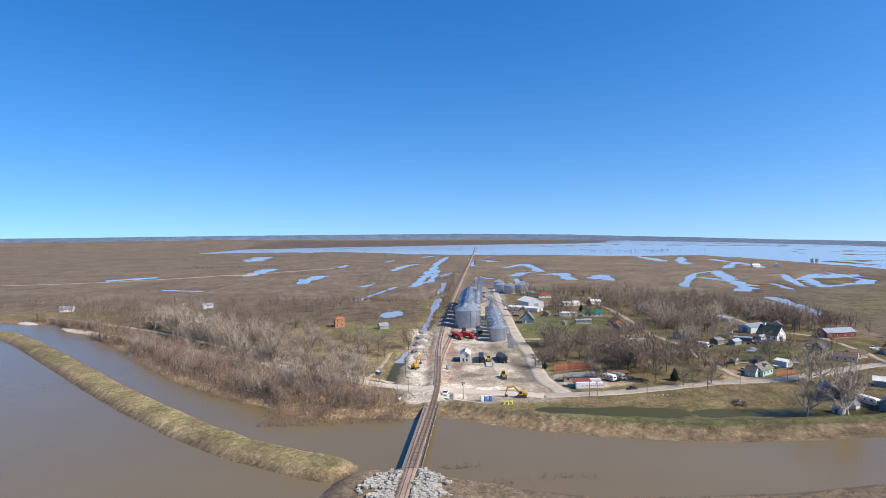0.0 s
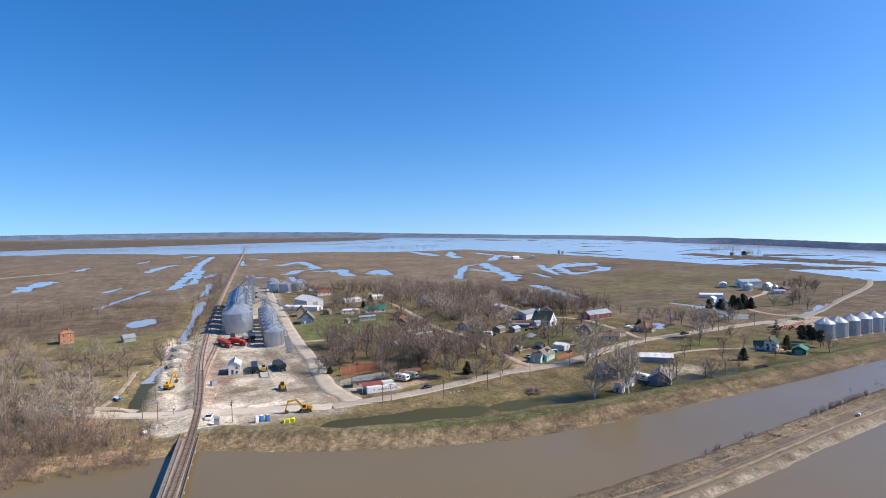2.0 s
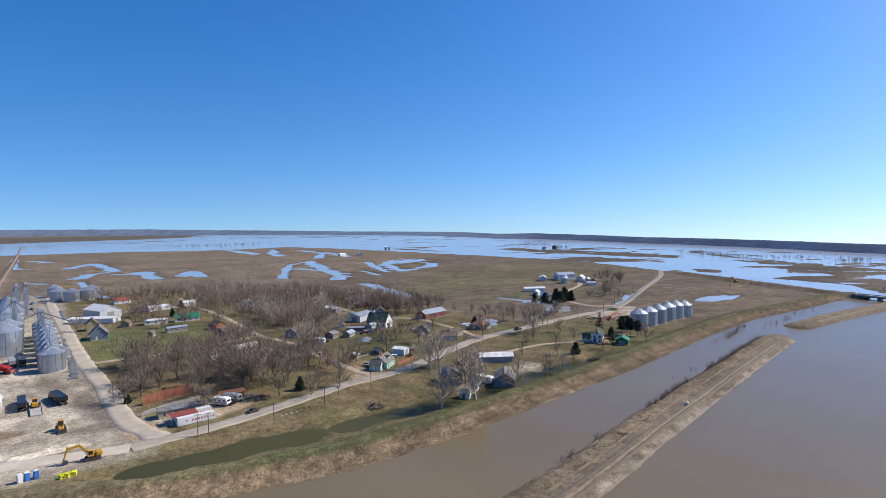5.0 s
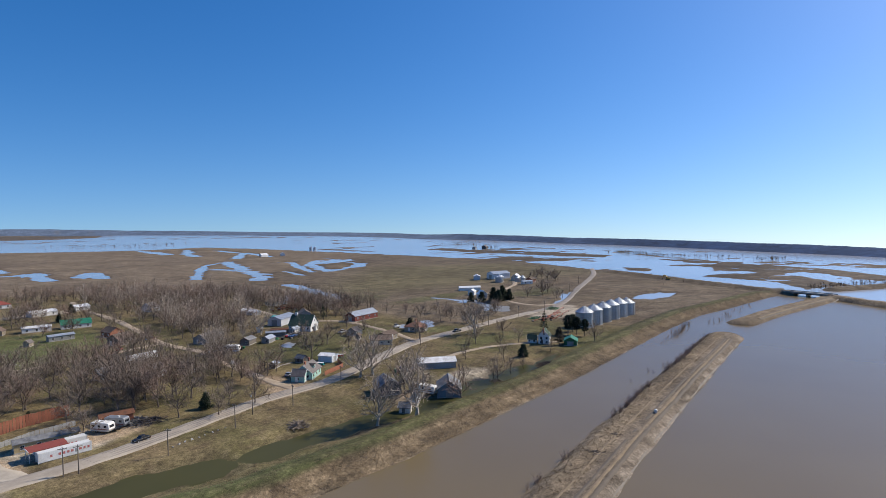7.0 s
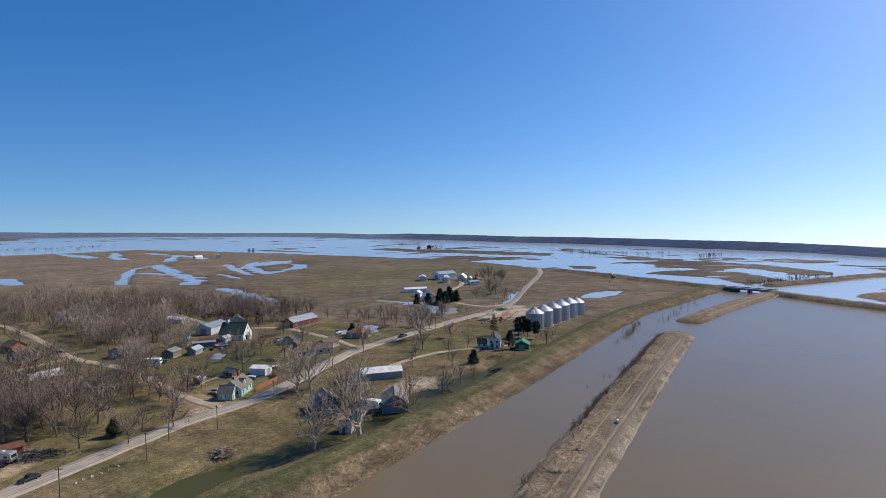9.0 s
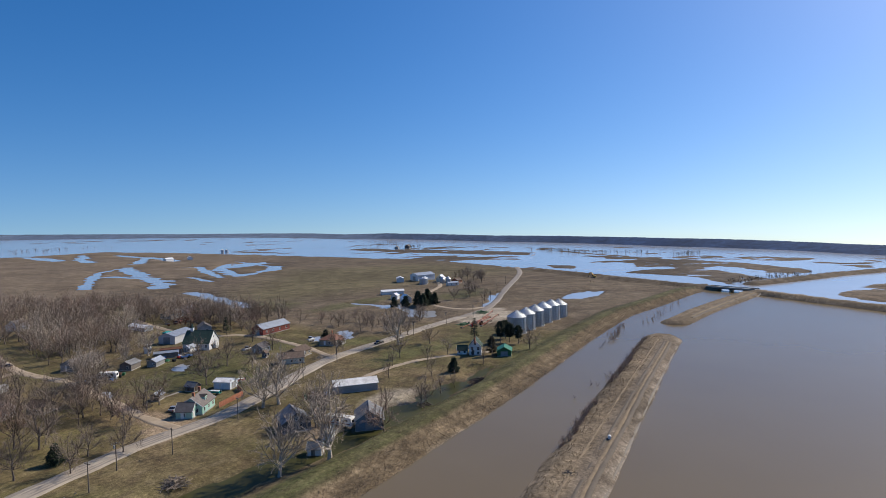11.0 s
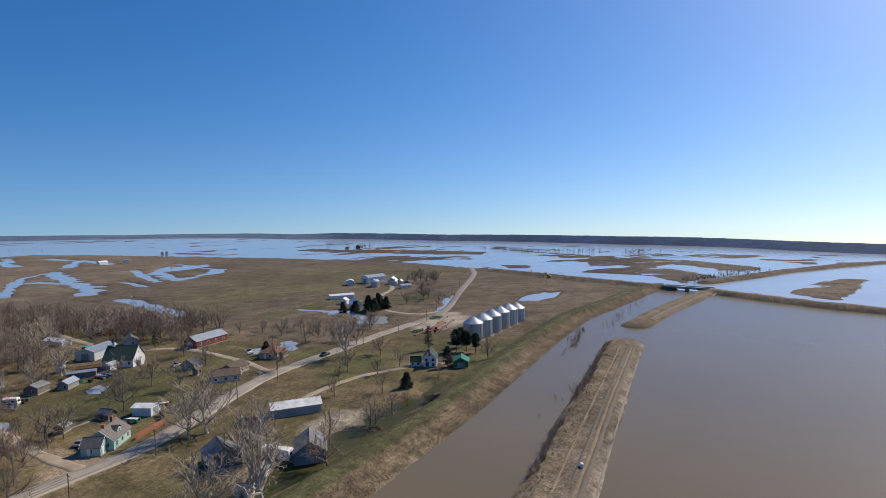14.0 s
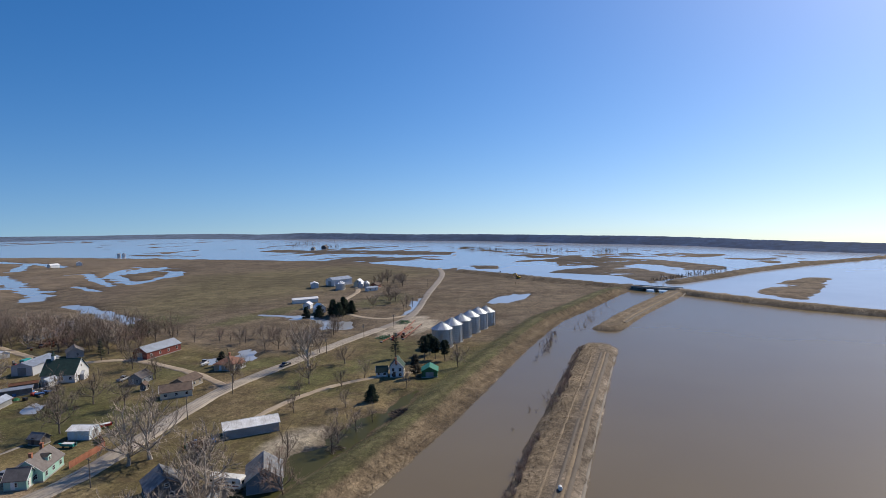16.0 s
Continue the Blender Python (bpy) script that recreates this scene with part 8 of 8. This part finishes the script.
def junk(kind, x, y, turn, paint, label):
    """One piece of yard junk: barrel, crate, pallet_stack, tyre_stack, appliance, tarp_heap or cart."""
    ob = thing(kind, x, y, at(x, y) + 0.02, turn, label, kind.replace("_", " "), "junk in the yards")
    if kind == "barrel":
        part("drum", tubed((0, 0, 0), (0, 0, 0.9), 0.32, sides=14), paint, ob)
        for z in (0.3, 0.6):
            part("hoop", tubed((0, 0, z - 0.03), (0, 0, z + 0.03), 0.35, sides=14), paint, ob)
    elif kind == "crate":
        part("box", boxed(0, 0, 0.5, 1.4, 1.1, 1.0, 0.03), paint, ob)
        for z in (0.2, 0.8):
            part("batten", boxed(0, -0.57, z, 1.42, 0.05, 0.1), WOODGREY, ob)
    elif kind == "pallet_stack":
        for k in range(5):
            part("pallet", boxed(0, 0, 0.1 + 0.17 * k, 1.3, 1.1, 0.12, 0.01), paint, ob)
    elif kind == "tyre_stack":
        for k in range(4):
            part("tyre", tubed((0.04 * (k % 2), 0, 0.25 * k), (0.04 * (k % 2), 0, 0.25 * k + 0.22), 0.45, sides=14), TYRE, ob)
    elif kind == "appliance":
        part("case", boxed(0, 0, 0.85, 0.8, 0.75, 1.7, 0.04), paint, ob)
        part("door", boxed(0, -0.39, 0.9, 0.72, 0.05, 1.5, 0.01), paint, ob)
    elif kind == "tarp_heap":
        bm = bmesh.new()
        bmesh.ops.create_icosphere(bm, subdivisions=2, radius=1.0)
        rg = random.Random(int(x * 7 + y))
        for v in bm.verts:
            v.co = Vector((v.co.x * 1.7, v.co.y * 1.2, max(-0.1, v.co.z) * 0.8)) * rg.uniform(0.85, 1.12)
        part("cover", bm, paint, ob)
    else:
        part("cart_bed", boxed(0, 0, 0.85, 3.0, 1.6, 0.45, 0.03), paint, ob)
        part("drawbar", tubed((1.5, 0, 0.6), (2.8, 0, 0.4), 0.06, sides=6), STEEL_DARK, ob)
        for sy in (-0.9, 0.9):
            wheel(ob, 0, sy, 0.36)
    return ob


rg = random.Random(404)
JUNK_TONES = [(WHITE, "white"), (RUST, "rusty"), (BLUE_PAINT, "blue"), (GREYSIDE, "grey"), (RED_PAINT, "red"), (WOODGREY, "weathered wooden"), (BLACK_PAINT, "black"), (TARP, "faded blue"), (GREEN_PAINT, "green")]
for cx, cy, rx, ry, count, where in ((171, 305, 8, 8, 15, "beside the old campers"), (204, 312, 11, 6, 18, "among the storage sheds"), (240, 366, 10, 7, 14, "in the scrap yard"), (268, 398, 14, 6, 14, "beside the scrap vehicles"),
                                     (99, 234, 6, 5, 10, "in the cluttered lot"), (196, 210, 6, 4, 8, "beside the long shed"), (120, 292, 9, 7, 7, "by the shacks"), (36, 300, 10, 14, 6, "in the gravel yard"), (152, 374, 8, 10, 8, "in a back yard"), (338, 232, 10, 5, 7, "near the grain bins")):
    for k in range(count):
        paint, tone = rg.choice(JUNK_TONES)
        kind = rg.choice(["barrel", "crate", "pallet_stack", "tyre_stack", "appliance", "tarp_heap", "cart", "crate"])
        if kind == "tyre_stack":
            tone = "black rubber"
        if kind == "pallet_stack":
            paint, tone = WOODGREY, "weathered wooden"
        junk(kind, cx + rg.uniform(-rx, rx), cy + rg.uniform(-ry, ry), rg.uniform(0, 180), paint, tone + " " + kind.replace("_", " ") + " lying " + where)


def rubble(name, places, lo, hi, material, label, seed):
    """Angular stones, each its own shape, joined."""
    rg = random.Random(seed)
    vs, fs = [], []
    zs = ats(places)
    for (x, y), z in zip(places, zs):
        s = rg.uniform(lo, hi)
        n = len(vs)
        for sx, sy, sz in itertools_product:
            vs.append((x + s * (sx + rg.uniform(-.35, .35)), y + s * (sy + rg.uniform(-.35, .35)), max(z, WATER_Z) + s * (sz * 0.8 + 0.35 + rg.uniform(-.25, .25))))
        fs += [(n + a, n + b, n + c, n + d) for a, b, c, d in ((0, 1, 3, 2), (4, 6, 7, 5), (0, 4, 5, 1), (2, 3, 7, 6), (0, 2, 6, 4), (1, 5, 7, 3))]
    return tagged(new(name, raw_mesh(name, vs, fs, material)), label, "rocks", kind="stuff")


itertools_product = [(a, b, c) for a in (-0.5, 0.5) for b in (-0.5, 0.5) for c in (-0.5, 0.5)]
rg = random.Random(77)
rocks = []
while len(rocks) < 900:
    x, y = rg.uniform(-20, 8), rg.uniform(112, 140)
    if abs(x + 2.8 - (y - 137) * 0.143) > 2.4 and ((x + 5) / 13) ** 2 + ((y - 123) / 15) ** 2 + 0.75 * noise.noise(Vector((x * 0.16, y * 0.16, 3))) + 0.4 * noise.noise(Vector((x * 0.5, y * 0.5, 7))) < 0.72:
        rocks.append((x, y))
rubble("riprap", rocks, 0.35, 0.95, ROCK, "pale angular limestone riprap at the bridge abutment", 78)
rubble("riprap", [(rg.gauss(-4, 2.4), rg.gauss(218, 2.0)) for _ in range(60)], 0.25, 0.6, ROCK, "small heap of pale rock beside the crossing", 79)
rubble("kerb_stones", [(98 + 2.1 * k + rg.uniform(-.4, .4), 205 + 0.3 * k + rg.uniform(-.3, .3)) for k in range(9)], 0.3, 0.55, CONCRETE, "broken concrete slabs along the road's verge", 82)
rubble("kerb_stones", [(76 + 1.2 * k + rg.uniform(-.3, .3), 390 - 1.9 * k + rg.uniform(-.3, .3)) for k in range(22)], 0.4, 0.6, CONCRETE, "row of pale stones beside the lane", 83)
rubble("spit_debris", along(SPIT, 1, 7, 260, 84, 0.1, 0.95), 0.05, 0.18, DEBRIS, "clods and driftwood strewn on the spit", 84)
ob = thing("white_tank", 203, 113, at(203, 113), 20, "white plastic tank stranded on the spit", "tank")
part("tank_shell", tubed((-0.55, 0, 0.45), (0.55, 0, 0.45), 0.45, sides=14), WHITE, ob)
ob = thing("white_tank", -7, 213, at(-7, 213), 60, "white plastic tank lying on the bank", "tank")
part("tank_shell", tubed((-0.9, 0, 0.5), (0.9, 0, 0.5), 0.5, sides=14), WHITE, ob)
